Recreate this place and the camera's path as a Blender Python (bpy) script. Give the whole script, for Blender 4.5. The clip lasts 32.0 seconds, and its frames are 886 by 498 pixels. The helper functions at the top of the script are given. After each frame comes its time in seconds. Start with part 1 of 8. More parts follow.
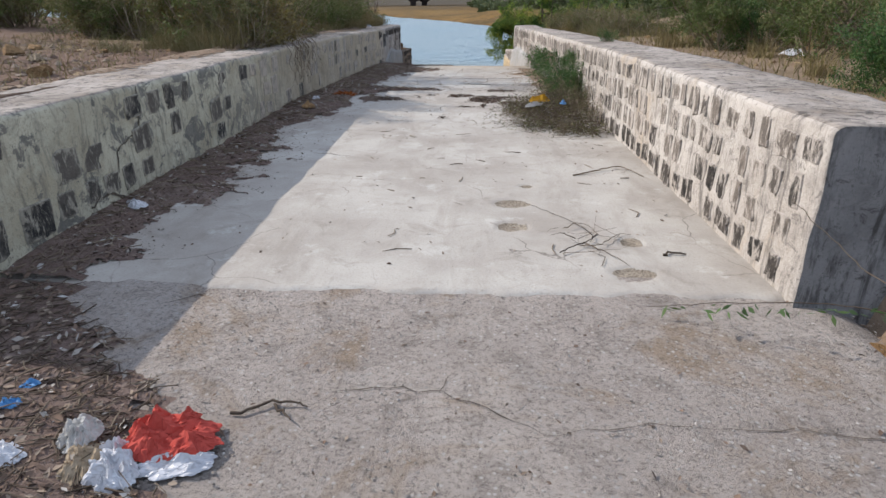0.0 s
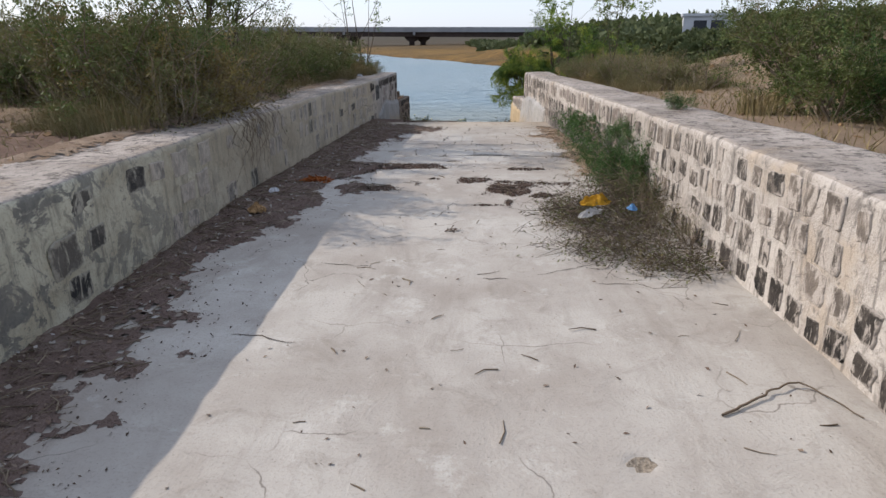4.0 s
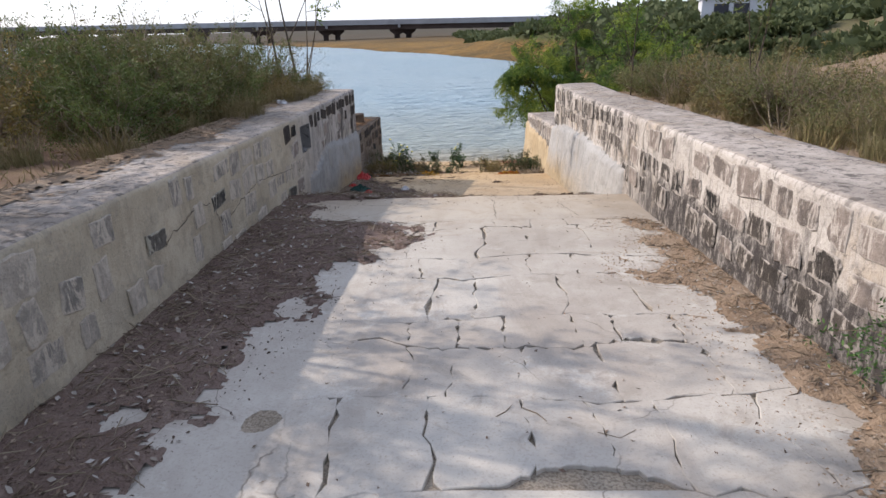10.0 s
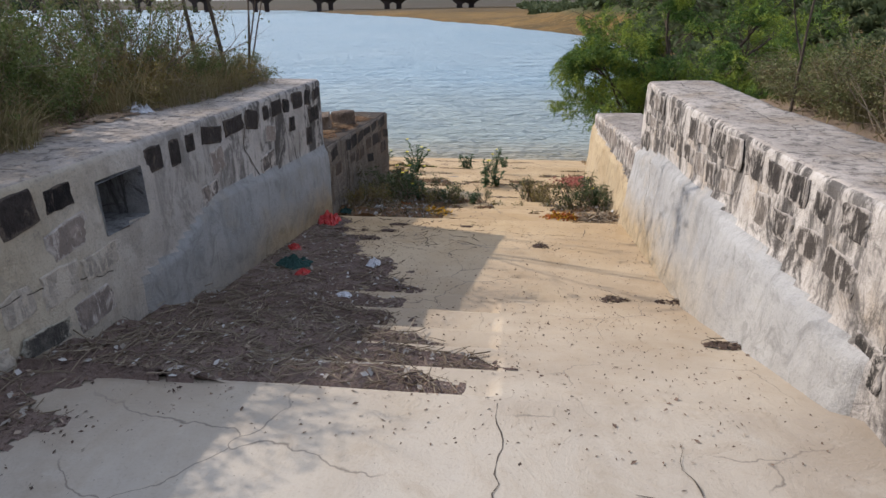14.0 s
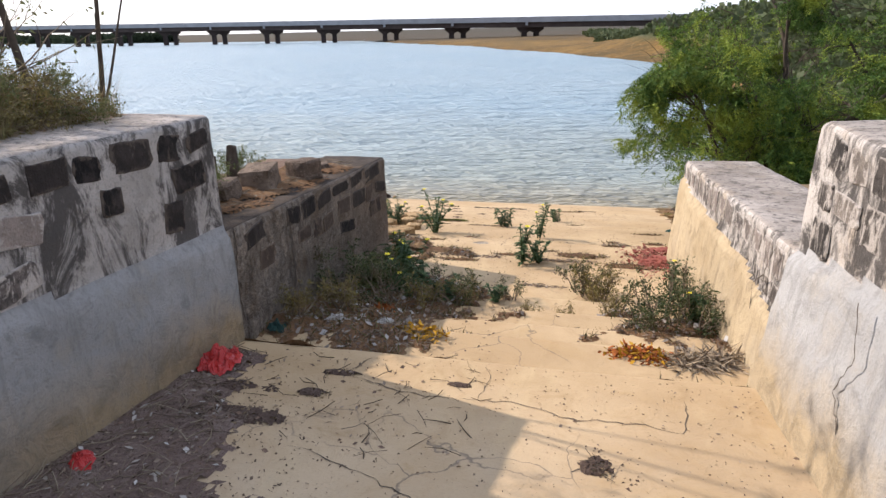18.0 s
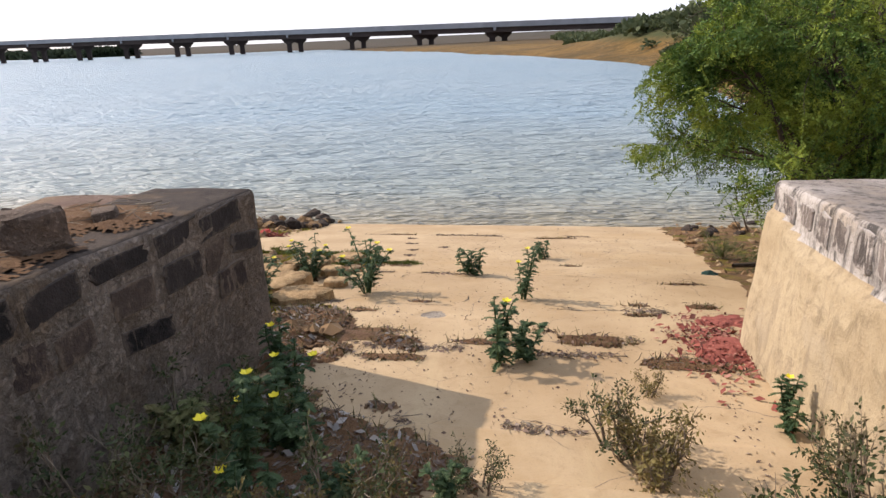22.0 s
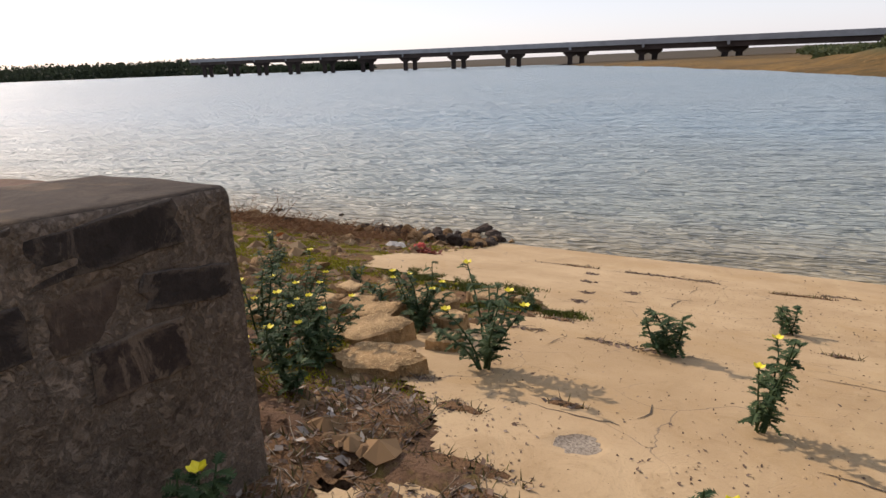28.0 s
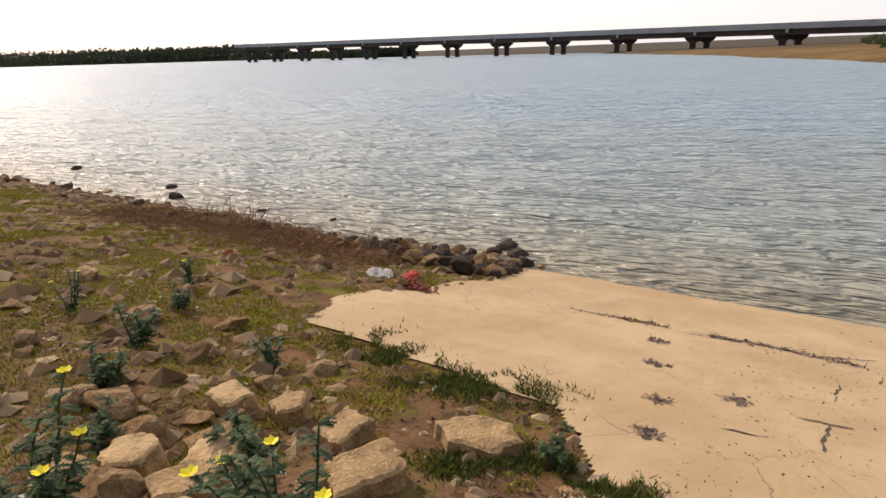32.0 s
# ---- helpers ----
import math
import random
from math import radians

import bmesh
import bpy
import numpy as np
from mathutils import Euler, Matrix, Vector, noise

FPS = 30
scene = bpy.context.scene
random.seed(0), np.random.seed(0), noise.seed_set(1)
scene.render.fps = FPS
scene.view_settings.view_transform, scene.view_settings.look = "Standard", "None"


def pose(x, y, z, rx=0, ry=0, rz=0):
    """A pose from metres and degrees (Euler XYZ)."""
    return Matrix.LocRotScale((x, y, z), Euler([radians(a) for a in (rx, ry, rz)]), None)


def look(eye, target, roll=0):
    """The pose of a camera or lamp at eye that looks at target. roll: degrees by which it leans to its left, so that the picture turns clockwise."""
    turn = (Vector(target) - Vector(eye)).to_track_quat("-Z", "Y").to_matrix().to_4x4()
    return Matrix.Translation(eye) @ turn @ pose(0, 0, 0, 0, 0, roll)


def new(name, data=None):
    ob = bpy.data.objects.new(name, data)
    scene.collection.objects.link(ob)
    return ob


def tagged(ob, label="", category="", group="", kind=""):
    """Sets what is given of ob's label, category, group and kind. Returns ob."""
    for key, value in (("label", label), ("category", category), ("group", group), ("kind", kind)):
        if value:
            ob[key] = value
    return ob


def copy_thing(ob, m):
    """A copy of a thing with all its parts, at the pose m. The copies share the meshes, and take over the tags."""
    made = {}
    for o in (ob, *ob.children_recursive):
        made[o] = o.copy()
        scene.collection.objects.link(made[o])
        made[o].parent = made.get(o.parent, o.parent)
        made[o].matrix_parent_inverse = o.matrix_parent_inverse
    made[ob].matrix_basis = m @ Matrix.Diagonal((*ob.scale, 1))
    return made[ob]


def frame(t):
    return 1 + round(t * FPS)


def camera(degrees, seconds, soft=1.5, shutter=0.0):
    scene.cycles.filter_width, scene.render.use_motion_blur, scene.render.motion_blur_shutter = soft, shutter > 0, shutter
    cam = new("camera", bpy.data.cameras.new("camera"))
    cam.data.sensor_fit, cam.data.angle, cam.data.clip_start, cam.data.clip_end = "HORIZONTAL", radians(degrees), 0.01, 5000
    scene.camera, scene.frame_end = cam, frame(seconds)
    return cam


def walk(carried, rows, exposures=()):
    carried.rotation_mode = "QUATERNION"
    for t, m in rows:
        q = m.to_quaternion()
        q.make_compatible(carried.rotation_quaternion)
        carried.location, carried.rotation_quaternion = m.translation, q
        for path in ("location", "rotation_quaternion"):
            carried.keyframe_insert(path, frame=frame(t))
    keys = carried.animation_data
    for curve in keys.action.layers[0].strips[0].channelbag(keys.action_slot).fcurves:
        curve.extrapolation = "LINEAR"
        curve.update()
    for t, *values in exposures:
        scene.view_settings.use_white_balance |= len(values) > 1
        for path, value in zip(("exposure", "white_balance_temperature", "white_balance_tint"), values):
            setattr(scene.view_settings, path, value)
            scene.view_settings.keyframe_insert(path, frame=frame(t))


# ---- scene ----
cam = camera(70.7, 32.0)
METRES, EYE, TILT, LEAN, TURN = 28.0, 1.45, -22.1, 0.0, 3.0
ROWS = [
    (0.0, 0.0, 0.0, 0.0, 0.0, 0.0, -0.0),
    (0.5, -0.0007, 0.0006, 0.0001, 0.38, 0.87, -0.02),
    (1.0, -0.0022, 0.0034, 0.0008, -1.1, 0.79, 0.44),
    (1.5, -0.0021, 0.0118, 0.003, -1.38, -1.05, 0.83),
    (2.0, -0.0011, 0.0268, 0.0106, 1.88, -0.1, 0.69),
    (2.5, -0.004, 0.0449, 0.0181, 2.48, 0.59, -0.06),
    (3.0, -0.0046, 0.0602, 0.026, 1.09, 2.06, 2.27),
    (3.5, -0.0033, 0.0771, 0.0349, 0.98, 2.94, 0.3),
    (5.5, -0.0053, 0.1463, 0.0694, -2.61, 3.3, 3.05),
    (6.0, -0.004, 0.1655, 0.078, -2.46, 2.63, 0.53),
    (6.5, -0.0044, 0.1858, 0.086, -4.23, 4.29, 1.94),
    (7.0, -0.005, 0.2058, 0.0934, -3.08, 4.48, 2.02),
    (7.5, -0.005, 0.2262, 0.1012, -0.18, 3.64, 1.36),
    (8.0, -0.0048, 0.2483, 0.1101, -2.94, 3.71, 1.58),
    (8.5, -0.0047, 0.2695, 0.1173, -0.23, 2.88, 0.21),
    (9.0, -0.0038, 0.29, 0.1262, -3.41, 2.17, 2.66),
    (9.5, -0.0014, 0.311, 0.1342, -1.21, 1.98, 0.56),
    (10.0, 0.0002, 0.3322, 0.1413, -0.64, 2.45, 2.02),
    (10.5, 0.0028, 0.3551, 0.15, -1.52, 1.6, 0.51),
    (11.0, 0.0039, 0.3759, 0.1574, -0.08, 1.6, 2.16),
    (11.5, 0.0053, 0.3962, 0.1658, -0.84, -0.34, 3.53),
    (12.0, 0.0075, 0.4168, 0.1733, 1.42, -0.44, 0.87),
    (12.5, 0.0114, 0.436, 0.1804, 0.78, 0.2, 4.11),
    (13.0, 0.0157, 0.4543, 0.187, 3.22, 2.09, -0.48),
    (13.5, 0.0199, 0.4709, 0.1921, 1.91, 3.78, -0.42),
    (14.0, 0.0221, 0.489, 0.1978, 4.14, 0.09, -1.02),
    (14.5, 0.0212, 0.5069, 0.205, 4.62, 0.4, -1.48),
    (16.5, 0.0283, 0.571, 0.2293, 6.17, -0.57, -0.09),
    (17.0, 0.0303, 0.585, 0.2326, 7.85, -0.05, -3.1),
    (17.5, 0.0298, 0.5993, 0.2324, 7.54, 2.1, -2.23),
    (18.0, 0.0323, 0.6118, 0.2334, 9.67, 2.35, -2.51),
    (18.5, 0.0327, 0.6253, 0.2355, 10.63, 0.44, -4.2),
    (19.0, 0.0318, 0.6395, 0.2372, 10.16, 1.56, -0.93),
    (19.5, 0.0306, 0.653, 0.2383, 11.3, 0.56, -2.62),
    (20.0, 0.0298, 0.6689, 0.242, 10.59, -0.59, -4.25),
    (20.5, 0.0279, 0.6873, 0.2469, 10.01, 0.79, -1.64),
    (21.0, 0.0274, 0.7033, 0.2519, 13.02, 3.43, -5.42),
    (21.5, 0.0266, 0.7197, 0.2572, 11.91, 3.26, -4.85),
    (22.0, 0.0267, 0.7333, 0.262, 7.58, 3.05, -0.45),
    (22.5, 0.0284, 0.7447, 0.2659, 6.21, 2.95, -3.88),
    (23.0, 0.0283, 0.7546, 0.2686, 6.46, 2.02, -3.05),
    (23.5, 0.0287, 0.7646, 0.2707, 7.63, 1.85, -1.73),
    (24.0, 0.0296, 0.7759, 0.2707, 9.58, 3.39, -5.74),
    (24.5, 0.0284, 0.7857, 0.2715, 11.55, 7.55, -4.86),
    (25.0, 0.0284, 0.7911, 0.2736, 15.29, 7.42, -4.9),
    (25.5, 0.0299, 0.7936, 0.2741, 17.6, 5.58, -7.56),
    (27.5, 0.0249, 0.8119, 0.2749, 22.8, 5.12, -8.17),
    (28.0, 0.0199, 0.8253, 0.2767, 25.34, 3.19, -7.32),
    (28.5, 0.0162, 0.8397, 0.2794, 18.48, 3.16, -7.3),
    (29.0, 0.011, 0.8545, 0.2808, 18.25, 5.56, -6.71),
    (29.5, 0.0076, 0.8687, 0.2837, 22.32, 5.31, -8.67),
    (30.0, 0.0032, 0.8831, 0.2876, 24.35, 1.52, -9.28),
    (30.5, -0.0028, 0.8959, 0.2923, 25.44, 1.22, -7.46),
    (31.0, -0.0067, 0.9086, 0.2971, 27.67, 1.58, -11.86),
    (31.5, -0.0101, 0.9213, 0.3021, 24.85, 1.73, -10.27),
    (32.0, -0.015, 0.9299, 0.3049, 28.79, 1.66, -9.06),
]
walk(cam, [(t, pose(0, 0, EYE, TILT, LEAN, TURN) @ pose(METRES * x, METRES * y, METRES * z, 90 + pitch, roll, yaw)) for t, x, y, z, yaw, pitch, roll in ROWS],
     exposures=[(0.0, 0.60, 6200, 11), (1.5, 0.58, 6200, 11), (3.0, 0.38, 6300, 12), (6.0, 0.65, 6350, 14), (10.0, 0.74, 6350, 15), (14.5, 0.60, 6150, 13), (16.5, 0.98, 6400, 14), (20.0, 1.00, 6400, 16), (21.0, 0.95, 6400, 16), (22.2, 0.77, 6600, 17), (24.0, 0.76, 6700, 17), (25.0, 0.34, 6950, 18), (28.0, 0.34, 7050, 19), (30.0, 0.48, 7250, 19), (32.0, 0.47, 7400, 19)])

# ---- the place: a walled concrete boat ramp that runs down to a reservoir ----
SUN_DIR = Vector((-1.42, 0.46, 1.0)).normalized()
world = bpy.data.worlds.new("World")
scene.world = world
world.use_nodes = True
wn = world.node_tree
wn.nodes.clear()
sky = wn.nodes.new("ShaderNodeTexSky")
sky.sky_type = "NISHITA"
sky.sun_disc = False
sky.sun_elevation = math.asin(SUN_DIR.z)
sky.sun_rotation = math.atan2(SUN_DIR.x, SUN_DIR.y)
sky.air_density = 1.0
sky.dust_density = 0.7
sky.ozone_density = 1.0
back = wn.nodes.new("ShaderNodeBackground")
back.inputs["Strength"].default_value = 0.105
wout = wn.nodes.new("ShaderNodeOutputWorld")
haze = wn.nodes.new("ShaderNodeMix")
haze.data_type = "RGBA"
haze.inputs[0].default_value = 0.6
haze.inputs[7].default_value = (6.5, 7.3, 8.8, 1)
wn.links.new(sky.outputs[0], haze.inputs[6])
wn.links.new(haze.outputs[2], back.inputs["Color"])
wn.links.new(back.outputs[0], wout.inputs["Surface"])
sun_data = bpy.data.lights.new("sun", "SUN")
sun_data.energy = 3.2
sun_data.angle = radians(0.6)
sun_data.color = (1.0, 0.91, 0.79)
sun = new("sun", sun_data)
sun.matrix_world = look(SUN_DIR * 60, (0, 0, 0))

# ---- numbers of the plan ----
WATER = -3.65
LX = -2.6                                    # inner face of the left wall
PROFILE_Y = (-20, 9, 17.2, 19.4, 21.5, 22.2, 25, 26.9, 28.8, 30.2, 33.3, 35.5, 45, 60)
PROFILE_Z = (0, 0, -.28, -.87, -1.1, -1.17, -1.75, -1.92, -2.25, -2.58, -3.22, -3.65, -5.6, -6.5)


def rx(y):
    """Inner face of the right wall."""
    return 1.62 - 0.02 * (y - 3)


def slope_z(y):
    return np.interp(y, PROFILE_Y, PROFILE_Z)


def left_top(y):
    return np.interp(y, (2, 9, 13, 16, 22.3), (.85, .79, .73, .64, .54))


def right_top(y):
    return np.interp(y, (2, 6.5, 10, 16, 20, 22.5), (.90, .89, .81, .67, .54, .52))


def left_ledge_top(y):
    return np.interp(y, (22, 26.1), (-.29, -.49))


def right_ledge_top(y):
    return np.interp(y, (22, 26.6), (-.26, -.56))


# ---- numpy noise ----
def lattice(ix, iy, seed):
    h = (ix.astype(np.int64) * 374761393 + iy.astype(np.int64) * 668265263 + seed * 974711) & 0x7FFFFFFF
    h = ((h ^ (h >> 13)) * 1274126177) & 0x7FFFFFFF
    return ((h ^ (h >> 16)) & 0xFFFF) / 65535.0


def vnoise(x, y, size, seed=0):
    """Smooth noise in 0..1 with features of that size."""
    x, y = np.asarray(x, float) / size, np.asarray(y, float) / size
    ix, iy = np.floor(x), np.floor(y)
    fx, fy = x - ix, y - iy
    fx, fy = fx * fx * (3 - 2 * fx), fy * fy * (3 - 2 * fy)
    a, b = lattice(ix, iy, seed), lattice(ix + 1, iy, seed)
    c, d = lattice(ix, iy + 1, seed), lattice(ix + 1, iy + 1, seed)
    return (a * (1 - fx) + b * fx) * (1 - fy) + (c * (1 - fx) + d * fx) * fy


def fnoise(x, y, size, seed=0, octaves=3):
    total, weight, k = 0, 0, 1.0
    for i in range(octaves):
        total = total + k * vnoise(x, y, size / 2 ** i, seed + 17 * i)
        weight += k
        k *= 0.5
    return total / weight


def smooth(a, b, v):
    t = np.clip((v - a) / (b - a), 0, 1)
    return t * t * (3 - 2 * t)


# ---- materials ----
def node_mat(name):
    m = bpy.data.materials.new(name)
    m.use_nodes = True
    nt = m.node_tree
    return m, nt, nt.nodes["Principled BSDF"]


TONE = 0.72                                  # all paints are keyed to this


class Shade:
    """Short hand for building node materials."""

    def __init__(self, name, rough=0.85, metal=0.0):
        self.m, self.nt, self.bsdf = node_mat(name)
        self.bsdf.inputs["Roughness"].default_value = rough
        self.bsdf.inputs["Metallic"].default_value = metal
        self.bsdf.inputs["Specular IOR Level"].default_value = 0.5 if rough < 0.6 else 0.12
        self.coord = self.nt.nodes.new("ShaderNodeTexCoord").outputs["Object"]

    def link(self, a, b):
        self.nt.links.new(a, b)

    def stretch(self, sx, sy, sz):
        n = self.nt.nodes.new("ShaderNodeMapping")
        n.inputs["Scale"].default_value = (sx, sy, sz)
        self.link(self.coord, n.inputs["Vector"])
        return n.outputs[0]

    def noise(self, scale, detail=4, rough=0.6, at=None, distort=0.0):
        n = self.nt.nodes.new("ShaderNodeTexNoise")
        n.inputs["Scale"].default_value = scale
        n.inputs["Detail"].default_value = detail
        n.inputs["Roughness"].default_value = rough
        n.inputs["Distortion"].default_value = distort
        self.link(at or self.coord, n.inputs["Vector"])
        return n.outputs["Fac"]

    def cells(self, scale, feature="F1", out="Distance", at=None):
        n = self.nt.nodes.new("ShaderNodeTexVoronoi")
        n.feature = feature
        n.inputs["Scale"].default_value = scale
        self.link(at or self.coord, n.inputs["Vector"])
        return n.outputs[out]

    def warped(self, amount, scale):
        """The coordinate shaken by noise, so that cell edges run crooked."""
        n = self.nt.nodes.new("ShaderNodeTexNoise")
        n.inputs["Scale"].default_value = scale
        n.inputs["Detail"].default_value = 5
        self.link(self.coord, n.inputs["Vector"])
        m = self.nt.nodes.new("ShaderNodeVectorMath")
        m.operation = "MULTIPLY_ADD"
        m.inputs[1].default_value = (amount, amount, amount)
        self.link(n.outputs["Color"], m.inputs[0])
        self.link(self.coord, m.inputs[2])
        return m.outputs[0]

    def ramp(self, fac, a, b, lo=0.0, hi=1.0):
        n = self.nt.nodes.new("ShaderNodeMapRange")
        n.inputs["From Min"].default_value, n.inputs["From Max"].default_value = a, b
        n.inputs["To Min"].default_value, n.inputs["To Max"].default_value = lo, hi
        self.link(fac, n.inputs["Value"])
        return n.outputs[0]

    def axis(self, which):
        n = self.nt.nodes.new("ShaderNodeSeparateXYZ")
        self.link(self.coord, n.inputs[0])
        return n.outputs[which]

    def math(self, op, a, b):
        n = self.nt.nodes.new("ShaderNodeMath")
        n.operation = op
        for i, v in enumerate((a, b)):
            if isinstance(v, (int, float)):
                n.inputs[i].default_value = v
            else:
                self.link(v, n.inputs[i])
        return n.outputs[0]

    def random(self):
        return self.nt.nodes.new("ShaderNodeObjectInfo").outputs["Random"]

    def island(self):
        return self.nt.nodes.new("ShaderNodeNewGeometry").outputs["Random Per Island"]

    def mix(self, fac, a, b):
        n = self.nt.nodes.new("ShaderNodeMix")
        n.data_type = "RGBA"
        if isinstance(fac, (int, float)):
            n.inputs["Factor"].default_value = fac
        else:
            self.link(fac, n.inputs["Factor"])
        ins = [s for s in n.inputs if s.type == "RGBA"]
        for sock, v in zip(ins, (a, b)):
            if isinstance(v, tuple):
                sock.default_value = (*(TONE * k for k in v), 1)
            else:
                self.link(v, sock)
        return [s for s in n.outputs if s.type == "RGBA"][0]

    def color(self, c):
        if isinstance(c, tuple):
            self.bsdf.inputs["Base Color"].default_value = (*(TONE * k for k in c), 1)
        else:
            self.link(c, self.bsdf.inputs["Base Color"])
        return self

    def roughness(self, v):
        self.link(v, self.bsdf.inputs["Roughness"])

    def bump(self, height, strength=0.4, distance=0.01):
        n = self.nt.nodes.new("ShaderNodeBump")
        n.inputs["Strength"].default_value = strength
        n.inputs["Distance"].default_value = distance
        self.link(height, n.inputs["Height"])
        self.link(n.outputs[0], self.bsdf.inputs["Normal"])
        return self


def mat_cement_floor():
    s = Shade("cement_floor", 0.88)
    broad, mid, grain = s.noise(0.7, 6, 0.65), s.noise(3.4, 8, 0.72, distort=0.8), s.noise(70, 3, 0.6)
    flow = s.noise(1.6, 6, 0.7, at=s.stretch(1.3, 0.3, 1), distort=0.5)
    c = s.mix(s.ramp(broad, 0.40, 0.60), (0.60, 0.555, 0.49), (0.45, 0.40, 0.345))
    c = s.mix(s.ramp(flow, 0.52, 0.66, 0, 0.55), c, (0.37, 0.32, 0.27))
    c = s.mix(s.ramp(mid, 0.54, 0.66, 0, 0.5), c, (0.33, 0.285, 0.235))
    c = s.mix(s.ramp(s.noise(1.9, 6, 0.75), 0.57, 0.66, 0, 0.6), c, (0.70, 0.665, 0.60))
    c = s.mix(s.ramp(grain, 0.52, 0.72, 0, 0.4), c, (0.30, 0.265, 0.225))
    warm = s.ramp(s.math("ADD", s.axis(1), s.math("MULTIPLY", mid, 2.0)), 16.5, 23.0, 0, 1)
    sand = s.mix(s.ramp(broad, 0.38, 0.62), (0.64, 0.455, 0.25), (0.52, 0.355, 0.185))
    sand = s.mix(s.ramp(mid, 0.53, 0.68, 0, 0.55), sand, (0.42, 0.275, 0.13))
    sand = s.mix(s.ramp(flow, 0.54, 0.66, 0, 0.4), sand, (0.70, 0.525, 0.29))
    sand = s.mix(s.ramp(s.noise(0.45, 6, 0.7, distort=0.8), 0.52, 0.64, 0, 0.6), sand, (0.53, 0.345, 0.155))
    sand = s.mix(s.ramp(grain, 0.55, 0.75, 0, 0.3), sand, (0.30, 0.22, 0.14))
    c = s.mix(s.ramp(s.math("ADD", s.axis(1), s.math("MULTIPLY", mid, 2.0)), 15.0, 18.0, 0, 0.6), c, s.mix(s.ramp(broad, 0.40, 0.60), (0.47, 0.42, 0.345), (0.37, 0.325, 0.265)))
    c = s.mix(s.math("MULTIPLY", warm, 0.9), c, sand)
    c = s.mix(s.ramp(s.cells(21), 0.0, 0.10, 0.7, 0), c, (0.11, 0.09, 0.075))
    crz = s.cells(1.1, "DISTANCE_TO_EDGE", "Distance", at=s.warped(0.5, 1.5))
    c = s.mix(s.math("MULTIPLY", s.ramp(crz, 0.0, 0.006, 0.8, 0), s.ramp(s.noise(0.8, 3), 0.5, 0.58)), c, (0.17, 0.14, 0.115))
    worn = s.nt.nodes.new("ShaderNodeAttribute")
    worn.attribute_name = "worn"
    gone = s.ramp(s.math("ADD", worn.outputs["Fac"], s.math("MULTIPLY", s.noise(16, 5, 0.7), 0.5)), 0.66, 0.74)
    bed = s.mix(s.ramp(mid, 0.38, 0.62), (0.47, 0.40, 0.31), (0.33, 0.27, 0.205))
    bed = s.mix(s.ramp(grain, 0.45, 0.62, 0, 0.7), bed, (0.14, 0.115, 0.09))
    bed = s.mix(s.ramp(s.cells(30), 0.25, 0.05, 0, 0.5), bed, (0.52, 0.46, 0.38))
    c = s.mix(gone, c, bed)
    s.color(c)
    return s.bump(s.math("ADD", s.math("MULTIPLY", mid, 1.0), s.math("MULTIPLY", grain, s.math("ADD", 0.25, s.math("MULTIPLY", gone, 0.7)))), 0.7, 0.014).m


def mat_asphalt():
    s = Shade("old_asphalt", 0.93)
    broad, mid = s.noise(0.9, 5, 0.6), s.noise(5.0, 8, 0.75, distort=0.6)
    grit = s.noise(52, 9, 0.9)
    cell = s.cells(46, "F1", "Color")
    pick = s.nt.nodes.new("ShaderNodeSeparateXYZ")
    s.link(cell, pick.inputs[0])
    c = s.mix(s.ramp(broad, 0.38, 0.64), (0.43, 0.37, 0.325), (0.55, 0.48, 0.42))
    c = s.mix(s.ramp(mid, 0.50, 0.66, 0, 0.7), c, (0.215, 0.18, 0.155))
    c = s.mix(s.ramp(s.noise(1.3, 7, 0.72, distort=0.8), 0.53, 0.64, 0, 0.75), c, (0.335, 0.245, 0.165))
    c = s.mix(s.ramp(s.noise(2.6, 7, 0.75), 0.56, 0.66, 0, 0.6), c, (0.50, 0.455, 0.41))
    c = s.mix(s.ramp(grit, 0.51, 0.58, 0, 0.75), c, (0.13, 0.11, 0.095))
    c = s.mix(s.ramp(grit, 0.46, 0.36, 0, 0.5), c, (0.56, 0.52, 0.47))
    chip = s.math("MULTIPLY", s.ramp(pick.outputs[0], 0.78, 0.8), s.ramp(s.cells(46), 0.42, 0.3))
    c = s.mix(s.math("MULTIPLY", chip, 0.8), c, s.mix(pick.outputs[1], (0.62, 0.58, 0.53), (0.36, 0.33, 0.30)))
    s.color(c)
    return s.bump(s.math("ADD", grit, s.math("MULTIPLY", mid, 1.5)), 0.9, 0.012).m


